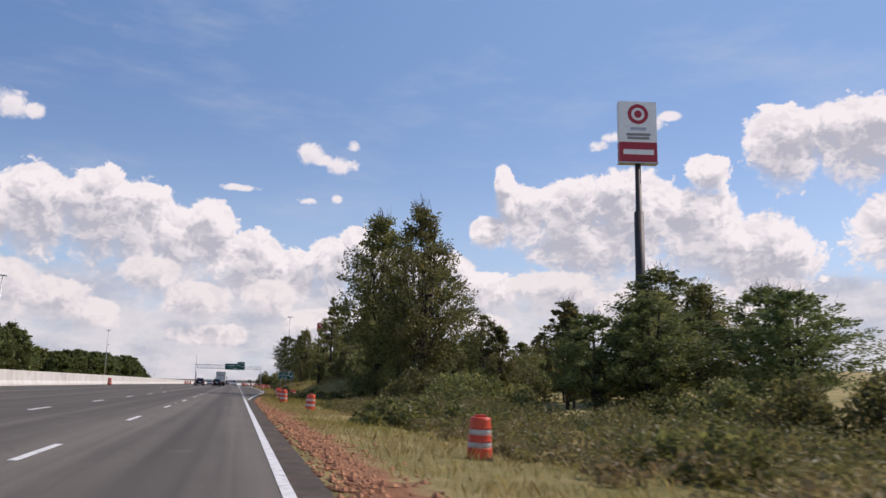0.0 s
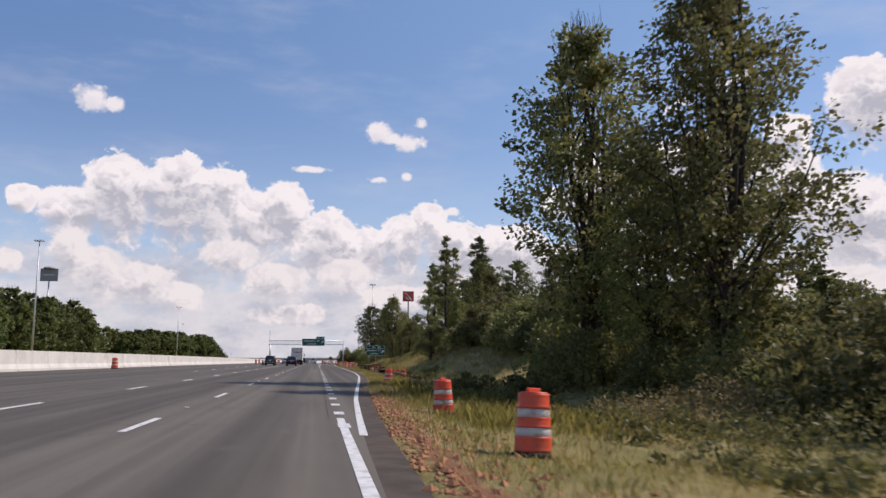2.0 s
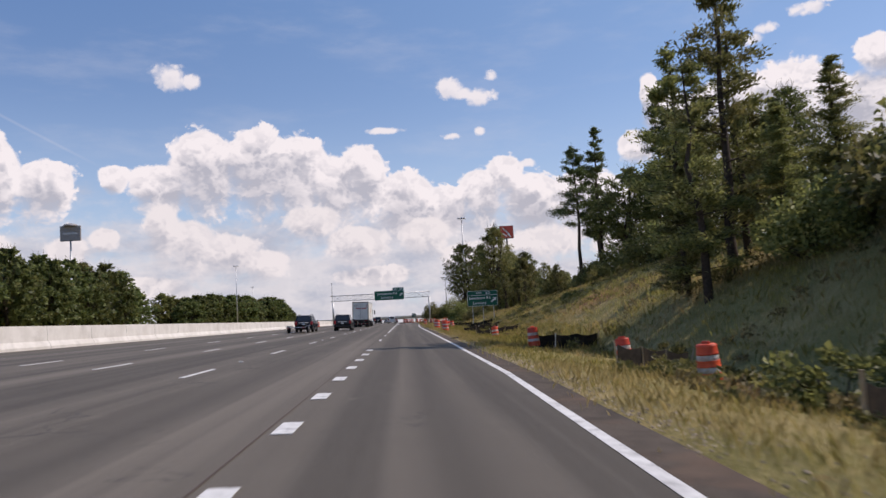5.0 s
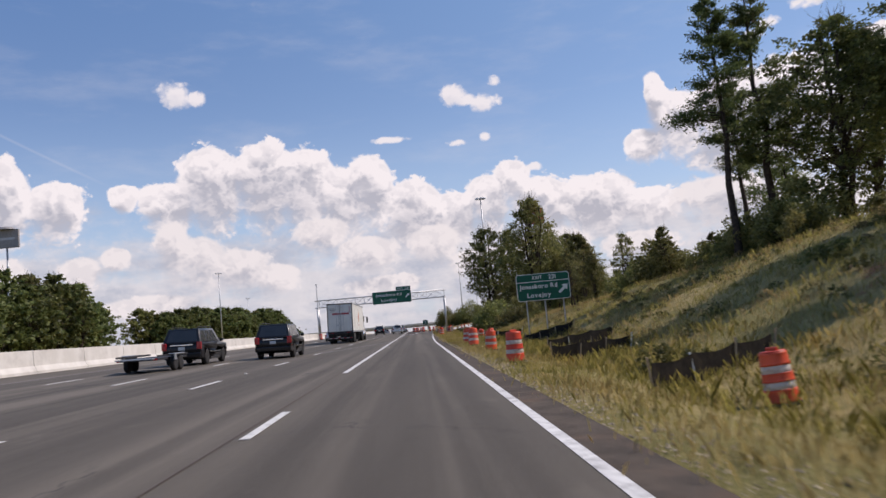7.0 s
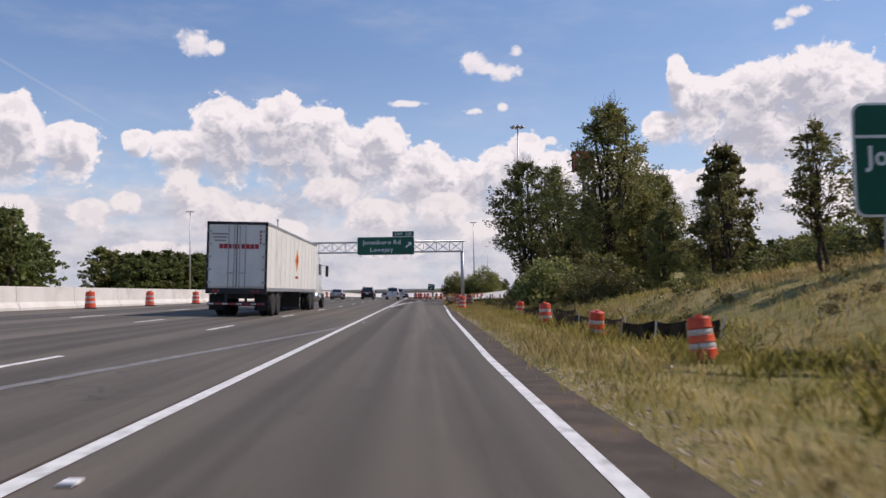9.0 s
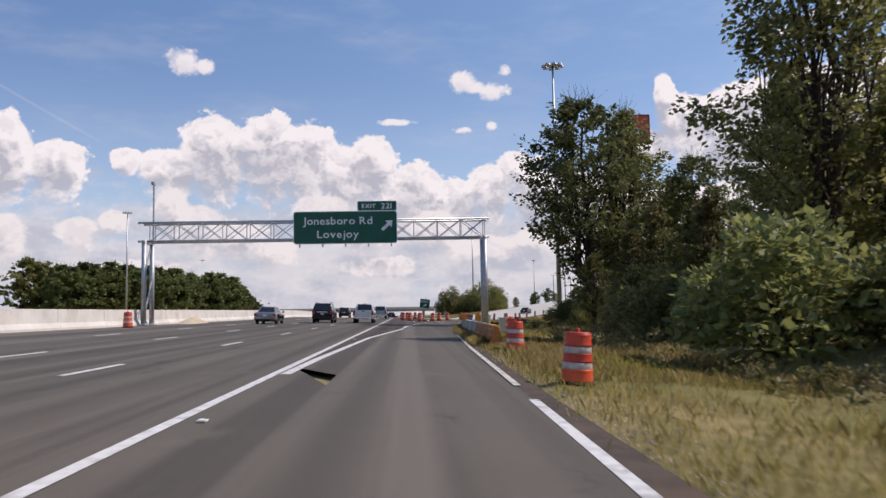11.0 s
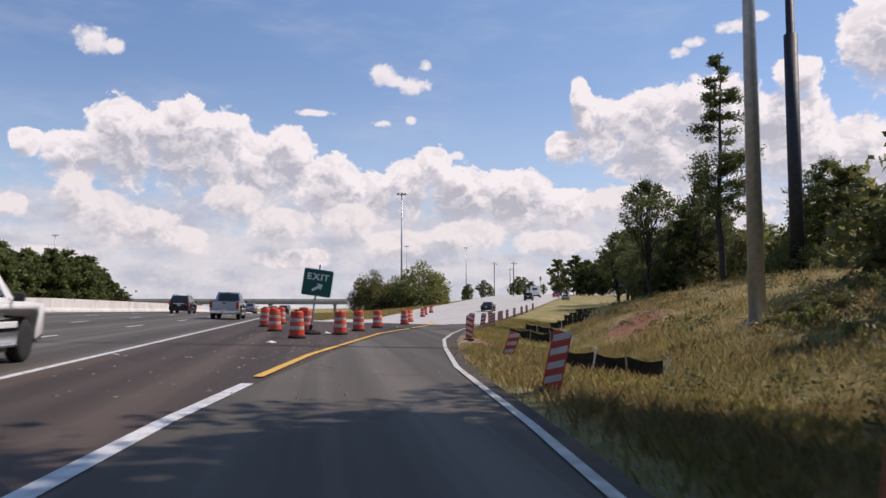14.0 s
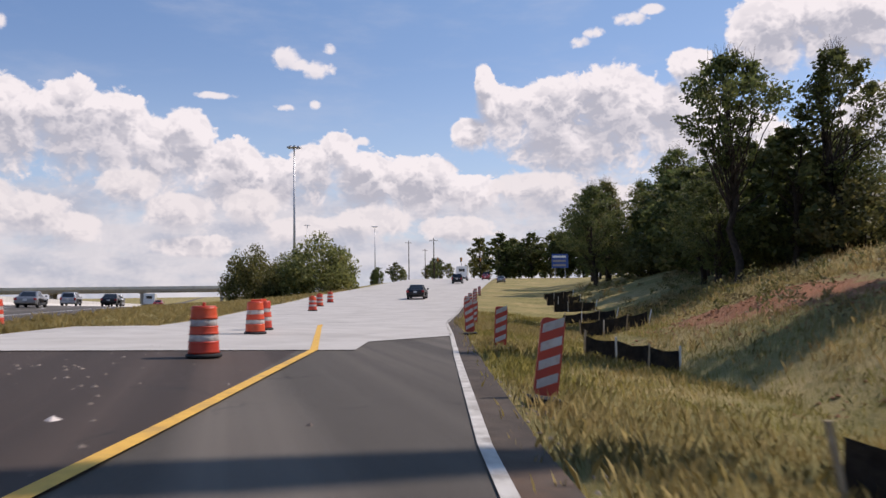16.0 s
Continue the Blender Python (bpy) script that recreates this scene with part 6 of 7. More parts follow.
def broad_tree(seed, h, radius, base, n_clump, n_leaf, leaf, mat_, lobes=5, stems=1):
    """A leafy tree: a trunk that forks, limbs to clumps, each clump a cloud of leaves; gaps between the clumps."""
    n_clump, n_leaf = int(n_clump * 1.8), int(n_leaf * 0.55)
    rng = np.random.default_rng(seed)
    bm = bmesh.new()
    lob = [(rng.uniform(0, 2 * math.pi), rng.uniform(0.25, 0.6), rng.uniform(0.35, 0.95), rng.uniform(0.35, 0.6)) for _ in range(lobes)]
    tops = []
    for s in range(stems):
        lean = rng.normal(0, 0.06, 2) * h
        top = (lean[0], lean[1], h * rng.uniform(0.8, 0.92))
        limb(bm, (rng.normal(0, 0.3) * (stems > 1), rng.normal(0, 0.3) * (stems > 1), -0.4), top, 0.02 * h / stems ** 0.4, 0.004 * h, rng, 0.02, 8, 6)
        tops.append(top)
    pos, out, centres = [], [], []
    k = 0
    while k < n_clump:
        z = base + (h - base) * rng.beta(1.5, 1.2)
        f = (z - base) / (h - base)
        prof = (math.sin(math.pi * min(max(f, 0.03), 0.97)) ** 0.55) * (1.06 - 0.42 * f)
        a = rng.uniform(0, 2 * math.pi)
        bump = 0.72
        for la, lw, lz, ls in lob:
            da = (a - la + math.pi) % (2 * math.pi) - math.pi
            bump += ls * math.exp(-(da / lw) ** 2 - ((f - lz) / 0.22) ** 2)
        rr = radius * prof * bump * rng.uniform(0.2, 1.12) ** 0.65
        c = np.array((rr * math.cos(a), rr * math.sin(a), z))
        centres.append(c)
        cr = rng.uniform(0.022, 0.052) * h * (0.8 if f > 0.8 else 1.0)
        m = int(n_leaf * rng.uniform(0.6, 1.3))
        way = np.array((math.cos(a), math.sin(a), rng.uniform(0.0, 1.3)))
        way /= np.linalg.norm(way)
        q = rng.normal(0, 1, (m, 3))
        q /= np.linalg.norm(q, axis=1)[:, None]
        p = q * (rng.uniform(0.2, 1.0, m) ** 0.5)[:, None] * np.array((cr, cr, cr * 0.75))
        p += (p @ way)[:, None] * way * rng.uniform(0.3, 1.3)
        pos.append(p + c)
        out.append(q + np.array((math.cos(a), math.sin(a), 0.15)) * 0.5)
        k += 1
    for c in centres[:: max(1, n_clump // 36)]:
        t = tops[rng.integers(len(tops))]
        f = max(rng.uniform(0.3, 0.75), 0.8 * base / h) * min(1, c[2] / h + 0.15)
        start = np.array(t) * f
        limb(bm, start, c, 0.0042 * h, 0.0012 * h, rng, 0.06, 5, 3)
    high = sorted(centres, key=lambda q: -q[2])[:14]
    for c in high:
        for _ in range(2):
            limb(bm, c, c + np.array((rng.normal(0, 0.022), rng.normal(0, 0.022), rng.uniform(0.05, 0.1))) * h, 0.022, 0.006, rng, 0.1, 4, 2)
    for _ in range(9):
        c = centres[rng.integers(len(centres))]
        limb(bm, c, c * 1.08 + np.array((rng.normal(0, 0.4), rng.normal(0, 0.4), rng.uniform(0.2, 0.9))), 0.02, 0.006, rng, 0.1, 4, 2)
    pos, out = np.concatenate(pos), np.concatenate(out)
    n = len(pos)
    ln = rng.uniform(0.7, 1.35, n) * leaf
    return mesh_of("trunk", bm, BARK, True), cards("crown", pos, out, ln, ln * 0.62, mat_, rng)


def pine_tree(seed, h, radius, clear, n_branch, mat_, leaf=0.3, narrow=False):
    """A pine or cedar: a straight stem, whorled branches, needle tufts towards their ends."""
    rng = np.random.default_rng(seed)
    bm = bmesh.new()
    limb(bm, (0, 0, -0.4), (rng.normal(0, 0.02) * h, rng.normal(0, 0.02) * h, h), 0.014 * h + 0.04, 0.02, rng, 0.008, 8, 7)
    pos, out = [], []
    for i in range(n_branch):
        f = rng.uniform(0, 1) if not narrow else (i + rng.uniform(0, 1)) / n_branch
        z = h * (clear + (1 - clear) * f)
        prof = (1 - f) ** (0.75 if narrow else 0.5) * (1 if narrow else 0.55 + 0.45 * math.sin(math.pi * min(f + 0.12, 1))) + 0.06
        L = radius * prof * rng.uniform(0.45, 1.15)
        a = rng.uniform(0, 2 * math.pi)
        tip = np.array((L * math.cos(a), L * math.sin(a), z + L * rng.uniform(-0.15, 0.3)))
        limb(bm, (0, 0, z - 0.15 * L), tip, 0.012 + 0.012 * L, 0.008, rng, 0.04, 4, 2)
        m = int(75 + 60 * L)
        t = rng.uniform(0.25 if narrow else 0.45, 1.05, m)
        p = np.array((0, 0, z - 0.15 * L)) + (tip - np.array((0, 0, z - 0.15 * L))) * t[:, None] + rng.normal(0, 0.10 * L + 0.12, (m, 3)) * np.array((1, 1, 0.6))
        pos.append(p)
        out.append(np.tile(np.array((math.cos(a), math.sin(a), 0.5)), (m, 1)))
    pos, out = np.concatenate(pos), np.concatenate(out)
    ln = rng.uniform(0.7, 1.4, len(pos)) * leaf
    return mesh_of("trunk", bm, BARK, True), cards("crown", pos, out, ln, ln * 0.32, mat_, rng, 0.0)


def shrub(seed, h, radius, n_clump, n_leaf, leaf, mat_):
    rng = np.random.default_rng(seed)
    bm = bmesh.new()
    pos, out = [], []
    for i in range(n_clump):
        a = rng.uniform(0, 2 * math.pi)
        rr = radius * math.sqrt(rng.uniform(0, 1))
        z = h * rng.uniform(0.08, 1.0) * (1 - 0.55 * (rr / radius) ** 2)
        c = np.array((rr * math.cos(a), rr * math.sin(a), z))
        if i % 3 == 0:
            limb(bm, (c[0] * 0.25, c[1] * 0.25, -0.2), c, 0.03, 0.01, rng, 0.06, 4, 2)
        q = rng.normal(0, 1, (n_leaf, 3))
        q /= np.linalg.norm(q, axis=1)[:, None]
        cr = rng.uniform(0.14, 0.26) * max(h, radius * 0.7)
        pos.append(q * (rng.uniform(0.2, 1, n_leaf) ** 0.5)[:, None] * cr + c)
        out.append(q + np.array((0, 0, 0.4)))
    pos, out = np.concatenate(pos), np.concatenate(out)
    pos[:, 2] = np.maximum(pos[:, 2], -0.1)
    ln = rng.uniform(0.7, 1.4, len(pos)) * leaf
    return mesh_of("stems", bm, BARK, True), cards("foliage", pos, out, ln, ln * 0.6, mat_, rng, 0.0)


def plant(kind, meshes, names, label, category, group):
    t = thing(kind, Matrix.Identity(4), label, category, group)
    for nm, me in zip(names, meshes):
        part(nm, me, None, t)
    return t


TC = ("trunk", "crown")
TALL = [plant("broadleaf_tree", broad_tree(11, 20, 4.9, 1.5, 190, 105, 0.27, LEAF_A, 9, 3), TC, "tall dense broadleaf tree with dark green crown", "tree", "roadside trees"),
        plant("broadleaf_tree", broad_tree(12, 19, 4.5, 2.0, 165, 105, 0.27, LEAF_A, 9, 4), TC, "tall uneven broadleaf tree with bare twigs on top", "tree", "roadside trees"),
        plant("broadleaf_tree", broad_tree(13, 18, 6.0, 3.0, 155, 98, 0.30, LEAF_B, 9, 2), TC, "spreading dark oak with open crown", "tree", "roadside trees")]
OPEN = [plant("open_tree", broad_tree(21, 14, 3.6, 3.0, 55, 80, 0.3, LEAF_C, 6, 2), TC, "thin open tree with yellowing leaves", "tree", "roadside trees"),
        plant("open_tree", broad_tree(22, 11, 3.2, 1.2, 80, 90, 0.3, LEAF_C, 5, 3), TC, "small bright green tree with several stems", "tree", "roadside trees")]
PINES = [plant("pine_tree", pine_tree(31, 22, 3.6, 0.42, 70, NEEDLES), TC, "tall pine with bare lower trunk", "tree", "pines on the bank"),
         plant("pine_tree", pine_tree(32, 20, 3.0, 0.3, 75, NEEDLES), TC, "slender pine with uneven open branches", "tree", "pines on the bank")]
HIGH_CROWN = [plant("open_tree", broad_tree(24, 14, 4.2, 7.4, 74, 90, 0.27, LEAF_B, 9, 1), TC, "tall open-crowned tree with forked bare trunk", "tree", "roadside trees"),
              plant("open_tree", broad_tree(25, 14, 3.8, 4.2, 90, 90, 0.27, LEAF_B, 9, 2), TC, "tall ragged dark tree above the wood", "tree", "roadside trees")]
GUM = [plant("slender_tree", pine_tree(34, 15, 2.7, 0.16, 58, LEAF_A, 0.27), TC, "slender tall tree with sparse yellow-green branches", "tree", "slender trees on the bank"),
       plant("slender_tree", pine_tree(35, 15, 2.4, 0.1, 52, LEAF_A, 0.27), TC, "slender leaning tree with thin foliage", "tree", "slender trees on the bank")]
CEDAR = plant("cedar_tree", pine_tree(33, 15, 2.6, 0.08, 84, LEAF_A, 0.24, True), TC, "narrow pointed cedar on the grassy bank", "tree", "cedars on the bank")
FAR = [plant("wood_tree", broad_tree(41, 16, 6.0, 1.0, 85, 42, 0.75, LEAF_B, 6, 1), TC, "rounded dark green tree in the far wood", "tree", "far wood"),
       plant("wood_tree", broad_tree(42, 15, 5.0, 1.0, 75, 42, 0.75, LEAF_A, 6, 1), TC, "round green tree in the far wood", "tree", "far wood")]
BUSHES = [plant("shrub", shrub(51, 2.6, 2.3, 46, 90, 0.2, LEAF_C), ("stem", "foliage"), "leafy green shrub at the edge of the trees", "shrub", "roadside brush"),
          plant("shrub", shrub(52, 3.4, 2.2, 46, 90, 0.22, LEAF_A), ("stem", "foliage"), "dark overgrown shrub below the trees", "shrub", "roadside brush"),
          plant("shrub", shrub(53, 1.3, 1.3, 24, 70, 0.15, LEAF_C), ("stem", "foliage"), "low weedy bush in the grass", "shrub", "roadside brush")]
GORE_BUSH = plant("shrub", shrub(54, 8.6, 5.6, 120, 90, 0.42, LEAF_A), ("stem", "foliage"), "large rounded green bush in the gore", "shrub", "gore bushes")

used = set()


def grow(proto, x, y, h_want, h_proto, squash=1.0, sink=0.15, label=""):
    rnd = random.Random(int(x * 31 + y * 57))
    s = h_want / h_proto
    m = Matrix.Translation((x, y, ground_z(x, y) - sink)) @ Matrix.Rotation(rnd.uniform(0, 6.28), 4, "Z") @ Matrix.Diagonal((s * squash, s * squash, s, 1))
    if proto.name in used:
        ob = copy_thing(proto, m)
    else:
        used.add(proto.name)
        ob = proto
    ob.matrix_basis = m
    if label:
        tagged(ob, label)
    return ob


# by the start: brush, then the tall pair
for x, y, h, p in ((15.1, 88, 21.2, 1), (17.7, 77.5, 20.6, 0), (16.8, 83, 13.0, 0), (18.6, 95, 11.5, 1), (21.6, 84, 14.5, 2), (18.2, 104.5, 7.6, 1)):
    grow(TALL[p], x, y, h, (20, 19, 18)[p])
for x, y, h, p in ((21, 65, 8.0, 0), (19.5, 57, 6.6, 1), (23.5, 52, 8.2, 1), (27, 60, 8, 1), (18, 120, 4.6, 1), (20.5, 127, 5.0, 1), (17.5, 112, 4.2, 1), (22, 116, 4.6, 1), (16.5, 131, 4.4, 1), (22.5, 137, 5.8, 1), (19.5, 134, 5.2, 1), (26, 125, 4.6, 1),
                   (24, 225.5, 4.8, 1), (24.5, 262, 10.5, 1), (26, 245, 7.2, 0), (20, 262, 6, 1), (17.6, 302.5, 6.5, 1), (20.5, 306, 8.5, 1), (19.8, 294, 7.5, 1), (16.5, 309, 5.5, 1), (21, 299, 8, 1), (24, 158, 7.5, 1), (27, 168, 9.5, 1), (30, 230, 3.8, 1), (33, 240, 4.2, 1), (19.3, 232.6, 4.5, 1)):
    grow(OPEN[p], x, y, h, (14, 11)[p])
for x, y, h, p in ((20, 40, 6.6, 2), (22.5, 38, 7.4, 2), (25, 42, 8.0, 0), (29, 36, 8, 2), (26, 30, 7, 2), (31, 46, 9, 0), (33, 55, 11, 2)):
    grow(TALL[p], x, y, h, (20, 19, 18)[p], 1.6)
grow(GUM[0], 16.2, 147, 15.4, 15)
grow(GUM[1], 13.9, 144.5, 10.2, 15, 1.2)
grow(GUM[1], 18.0, 149.5, 13.6, 15, 0.9)
grow(GUM[0], 15.2, 151, 12.2, 15, 1.1)
grow(OPEN[0], 17.6, 235.2, 5.8, 14, 1.1)
grow(CEDAR, 17.2, 144, 6.5, 15, 1.7)
grow(CEDAR, 14.6, 148.5, 6.0, 15, 1.8)
grow(CEDAR, 20.5, 145.5, 7.5, 15, 1.6)
for x, y, h, p in ((24.2, 211, 19.0, 0), (27.4, 211.5, 20.5, 1), (30.3, 193, 20.5, 0), (36, 372, 18.6, 1), (33, 204, 20, 1), (29, 220, 15, 0)):
    grow(PINES[p], x, y, h, (22, 20)[p])
for x, y, h, p in ((29.5, 206, 13, 2), (31, 190, 14, 2), (28.5, 182, 13, 0), (33, 174, 12, 2), (35, 212, 14, 2), (34, 224, 9, 2),
                   (18.4, 320, 19.8, 2), (23.0, 323, 18.5, 0), (22.6, 287, 20.2, 1), (28.0, 301, 15.5, 1), (26.5, 288, 11, 1), (29.5, 292, 13, 0), (32, 306, 15, 2), (28, 318, 13, 2), (31, 332, 12, 0), (27, 334, 9, 2), (28, 272, 10, 1),
                   (42, 400, 7.2, 2), (45.5, 404, 7.8, 2), (50, 397, 8.0, 0), (39, 394, 6.4, 2), (46, 391, 7.0, 2), (44, 380, 6.0, 0), (53, 412, 9.5, 2), (56, 424, 10.5, 0), (53, 438, 12.0, 2), (59, 446, 13.0, 0), (66, 440, 15, 2), (64, 460, 14, 2), (72, 452, 15, 0), (70, 470, 13, 2), (78, 470, 15, 0)):
    grow(TALL[p], x, y, h, (20, 19, 18)[p], 1.15)
grow(HIGH_CROWN[0], 38.2, 391, 12.8, 14, label="tall open-crowned tree leaning out of the wood")
grow(HIGH_CROWN[1], 42.9, 388.5, 11.2, 14)
# understorey
rnd = random.Random(5)
for k in range(96):
    y = 12 + k * 3.4
    o = (18.5 if y < 42 else 14.5 if y < 70 else 13.0 if y < 95 else 12.0) + rnd.uniform(-1.5, 3.5)
    if 95 < y <= 138:
        o = 15.5 + rnd.uniform(0, 4)
    if 138 < y < 262:
        o = 20.5 + rnd.uniform(-1.5, 5)
    if 262 < y < 328:
        o = 10.5 + rnd.uniform(-1.0, 3.5)
    if 311 < y <= 328:
        o = 13.5 + rnd.uniform(0, 4)
    if 328 < y:
        o = 17 + rnd.uniform(0, 9)
    p = rnd.choice((0, 0, 1, 1, 2))
    x = verge_x(y) + o
    grow(BUSHES[p], x, y, (2.6, 3.4, 1.3)[p] * rnd.uniform(0.7, 1.25), (2.6, 3.4, 1.3)[p], rnd.uniform(0.9, 1.3), 0.1)
for k in range(24):
    y = rnd.uniform(8, 128)
    x = verge_x(y) + rnd.uniform(5.0, 10.5)
    grow(BUSHES[2], x, y, rnd.uniform(0.6, 1.5), 1.3, rnd.uniform(0.9, 1.5), 0.1)
for k in range(26):
    y = rnd.uniform(140, 330)
    x = verge_x(y) + rnd.uniform(4.5, 17)
    grow(BUSHES[2], x, y, rnd.uniform(0.4, 1.0), 1.3, rnd.uniform(0.9, 1.4), 0.1)
for k in range(30):
    y = rnd.uniform(338, 440)
    x = verge_x(y) + rnd.uniform(21, 36)
    grow((BUSHES[0], BUSHES[1], OPEN[1])[k % 3], x, y, rnd.uniform(3, 6), (2.6, 3.4, 11)[k % 3], 1.2)
for k in range(26):
    y = rnd.uniform(340, 398)
    x = verge_x(y) + rnd.uniform(19, 27)
    p = (0, 1, 2, 0)[k % 4]
    grow(BUSHES[p], x, y, (2.6, 3.4, 1.3)[p] * rnd.uniform(0.4, 0.8), (2.6, 3.4, 1.3)[p], rnd.uniform(0.9, 1.4), 0.1)
for x, y, h, p in ((41, 366, 8, 2),):
    grow(TALL[p], x, y, h, (20, 19, 18)[p], 1.4)
for k in range(14):
    x, y = rnd.uniform(18, 28), rnd.uniform(266, 304)
    grow(BUSHES[k % 2], x, y, rnd.uniform(1.8, 3.0), (2.6, 3.4)[k % 2], 1.3, 0.1)
for k in range(24):
    y = rnd.uniform(312, 344)
    x = verge_x(y) + rnd.uniform(10, 20)
    p = (0, 2, 1, 2)[k % 4]
    grow(BUSHES[p], x, y, (2.6, 3.4, 1.3)[p] * rnd.uniform(0.4, 0.85), (2.6, 3.4, 1.3)[p], rnd.uniform(0.9, 1.5), 0.1)
for k in range(16):
    x, y = rnd.uniform(26, 44), rnd.uniform(62, 100)
    grow(BUSHES[k % 2], x, y, rnd.uniform(2.0, 3.6), (2.6, 3.4)[k % 2], 1.4, 0.1)
grow(GORE_BUSH, 15.2, 480, 7.9, 8.6, 0.85)
grow(GORE_BUSH, 25.2, 477, 8.6, 8.6)
grow(GORE_BUSH, 20.5, 484, 6.5, 8.6)
for k in range(30):
    y = 106 + 1.3 * k
    grow(BUSHES[k % 2], 16.5 + rnd.uniform(-0.5, 7), y, rnd.uniform(2.6, 4.4), (2.6, 3.4)[k % 2], 1.2, 0.1)
# far woods: beyond the median, then at the ramp's end
for k in range(52):
    row = k % 4
    x, y = -101 - row * 9 + rnd.uniform(-3, 3), 300 + 124 * (k // 4) / 12 + rnd.uniform(-4, 4)
    grow(FAR[k % 2], x, y, rnd.uniform(20, 26.5) - (4 if y > 412 and row == 0 else 0), 16 - k % 2, 1.1)
grow(FAR[0], -99, 345, 23.0, 16)
for k in range(60):
    t = (k // 2) / 29
    x, y = -101 + 36 * t + rnd.uniform(-2, 2) - (k % 2) * 12, 492 + 108 * t + rnd.uniform(-4, 4)
    grow(FAR[k % 2], x, y, rnd.uniform(17, 20.5) * (1 - 0.45 * max(0, t - 0.85) / 0.15), 16 - k % 2, 1.2)
for k in range(34):
    x = 40 + k * 4.2 + rnd.uniform(-3, 3)
    y = 655 + rnd.uniform(-25, 35)
    grow(FAR[k % 2], x, y, rnd.uniform(5, 9), 16 - k % 2, 1.3)
for k in range(40):
    x, y = 100 + k * 1.5 + rnd.uniform(-3, 3), 612 - k * 3 + rnd.uniform(-10, 10)
    grow(FAR[k % 2], x, y, rnd.uniform(11, 17), 16 - k % 2, 1.2)
for k in range(26):
    x, y = 42 + (k % 13) * 2.3 + rnd.uniform(-1, 1), 396 + (k % 13) * 4.2 + rnd.uniform(-3, 3) - (k // 13) * 6
    grow(FAR[0], x, y, (7.5 + 0.42 * (k % 13)) * rnd.uniform(0.8, 1.05), 16, 1.25)
for k in range(16):
    x, y = 26 + rnd.uniform(0, 26), 258 + k * 7
    grow(FAR[k % 2], x + 14, y, rnd.uniform(5, 8), 16 - k % 2, 1.3)
for k in range(22):
    y = 58 + k * 2.6
    grow((BUSHES[1], OPEN[1])[k % 2], verge_x(y) + rnd.uniform(15, 24), y, (2.8, 3.8)[k % 2] * rnd.uniform(0.8, 1.2), (3.4, 11)[k % 2], 1.3)
for k in range(22):
    y = 92 + k * 2.4
    grow(BUSHES[k % 2], verge_x(y) + rnd.uniform(21, 32), y, rnd.uniform(2.0, 3.4), (2.6, 3.4)[k % 2], 1.4)
for k in range(10):
    x, y = 34 + rnd.uniform(0, 14), 60 + k * 12
    grow(FAR[k % 2], x, y, rnd.uniform(3.4, 5.0), 16 - k % 2, 1.6)


def grass_field(name, spots, lo, hi, mat_, label, seed, blades=11, spread=0.26, broad=1.0):
    """Tufts of bent blades at the spots (x, y)."""
    rng = np.random.default_rng(seed)
    base = np.array([(x, y, ground_z(x, y)) for x, y in spots])
    n = len(base)
    base = np.repeat(base, blades, 0)
    N = n * blades
    base[:, :2] += rng.normal(0, spread, (N, 2))
    a = rng.uniform(0, 2 * math.pi, N)
    h = np.repeat(rng.uniform(lo, hi, n), blades) * rng.uniform(0.6, 1.25, N)
    lean = rng.uniform(0.1, 0.65, N) * h
    w = rng.uniform(0.0016, 0.0036, N) * (0.8 + h) * broad
    dx, dy = np.cos(a), np.sin(a)
    v = np.empty((N, 5, 3))
    v[:, 0] = base + np.stack((-dy * w, dx * w, np.full(N, -0.03)), 1)
    v[:, 1] = base + np.stack((dy * w, -dx * w, np.full(N, -0.03)), 1)
    mid = base + np.stack((dx * lean * 0.35, dy * lean * 0.35, h * 0.6), 1)
    v[:, 2] = mid + np.stack((dy * w * 0.7, -dx * w * 0.7, np.zeros(N)), 1)
    v[:, 3] = base + np.stack((dx * lean, dy * lean, h), 1)
    v[:, 4] = mid + np.stack((-dy * w * 0.7, dx * w * 0.7, np.zeros(N)), 1)
    me = bpy.data.meshes.new(name)
    me.vertices.add(N * 5)
    me.vertices.foreach_set("co", v.reshape(-1).astype(np.float32))
    me.loops.add(N * 5)
    me.loops.foreach_set("vertex_index", np.arange(N * 5, dtype=np.int32))
    me.polygons.add(N)
    me.polygons.foreach_set("loop_start", np.arange(0, N * 5, 5, dtype=np.int32))
    me.polygons.foreach_set("loop_total", np.full(N, 5, dtype=np.int32))
    me.update(calc_edges=True)
    me.materials.append(mat_)
    return tagged(new(name, me), label, "grass", kind="stuff")


rnd = random.Random(9)
green, dry = [], []
for k in range(42000):
    y = rnd.uniform(2, 400) if k % 3 else rnd.uniform(300, 400)
    o = 0.35 + rnd.uniform(0.0, 1.0) ** 1.6 * 14
    x = verge_x(y) + o
    if bare(x, y, 0) + noise.noise((x * 0.7, y * 0.7, 1)) * 0.5 > 0.5:
        continue
    if 284 < y < 328 and abs(x - barrier_x(y)) < 0.32:
        continue
    (green if noise.noise((x * 0.16, y * 0.16, 8)) + rnd.uniform(-0.35, 0.35) > -0.06 else dry).append((x, y))
grass_field("roadside_grass", green, 0.05, 0.17, TURF_BLADES, "green roadside grass with weeds", 61)
grass_field("dry_grass", dry, 0.06, 0.22, STRAW_BLADES, "tall dry straw-coloured roadside grass", 62)
tall, low_weeds = [], []
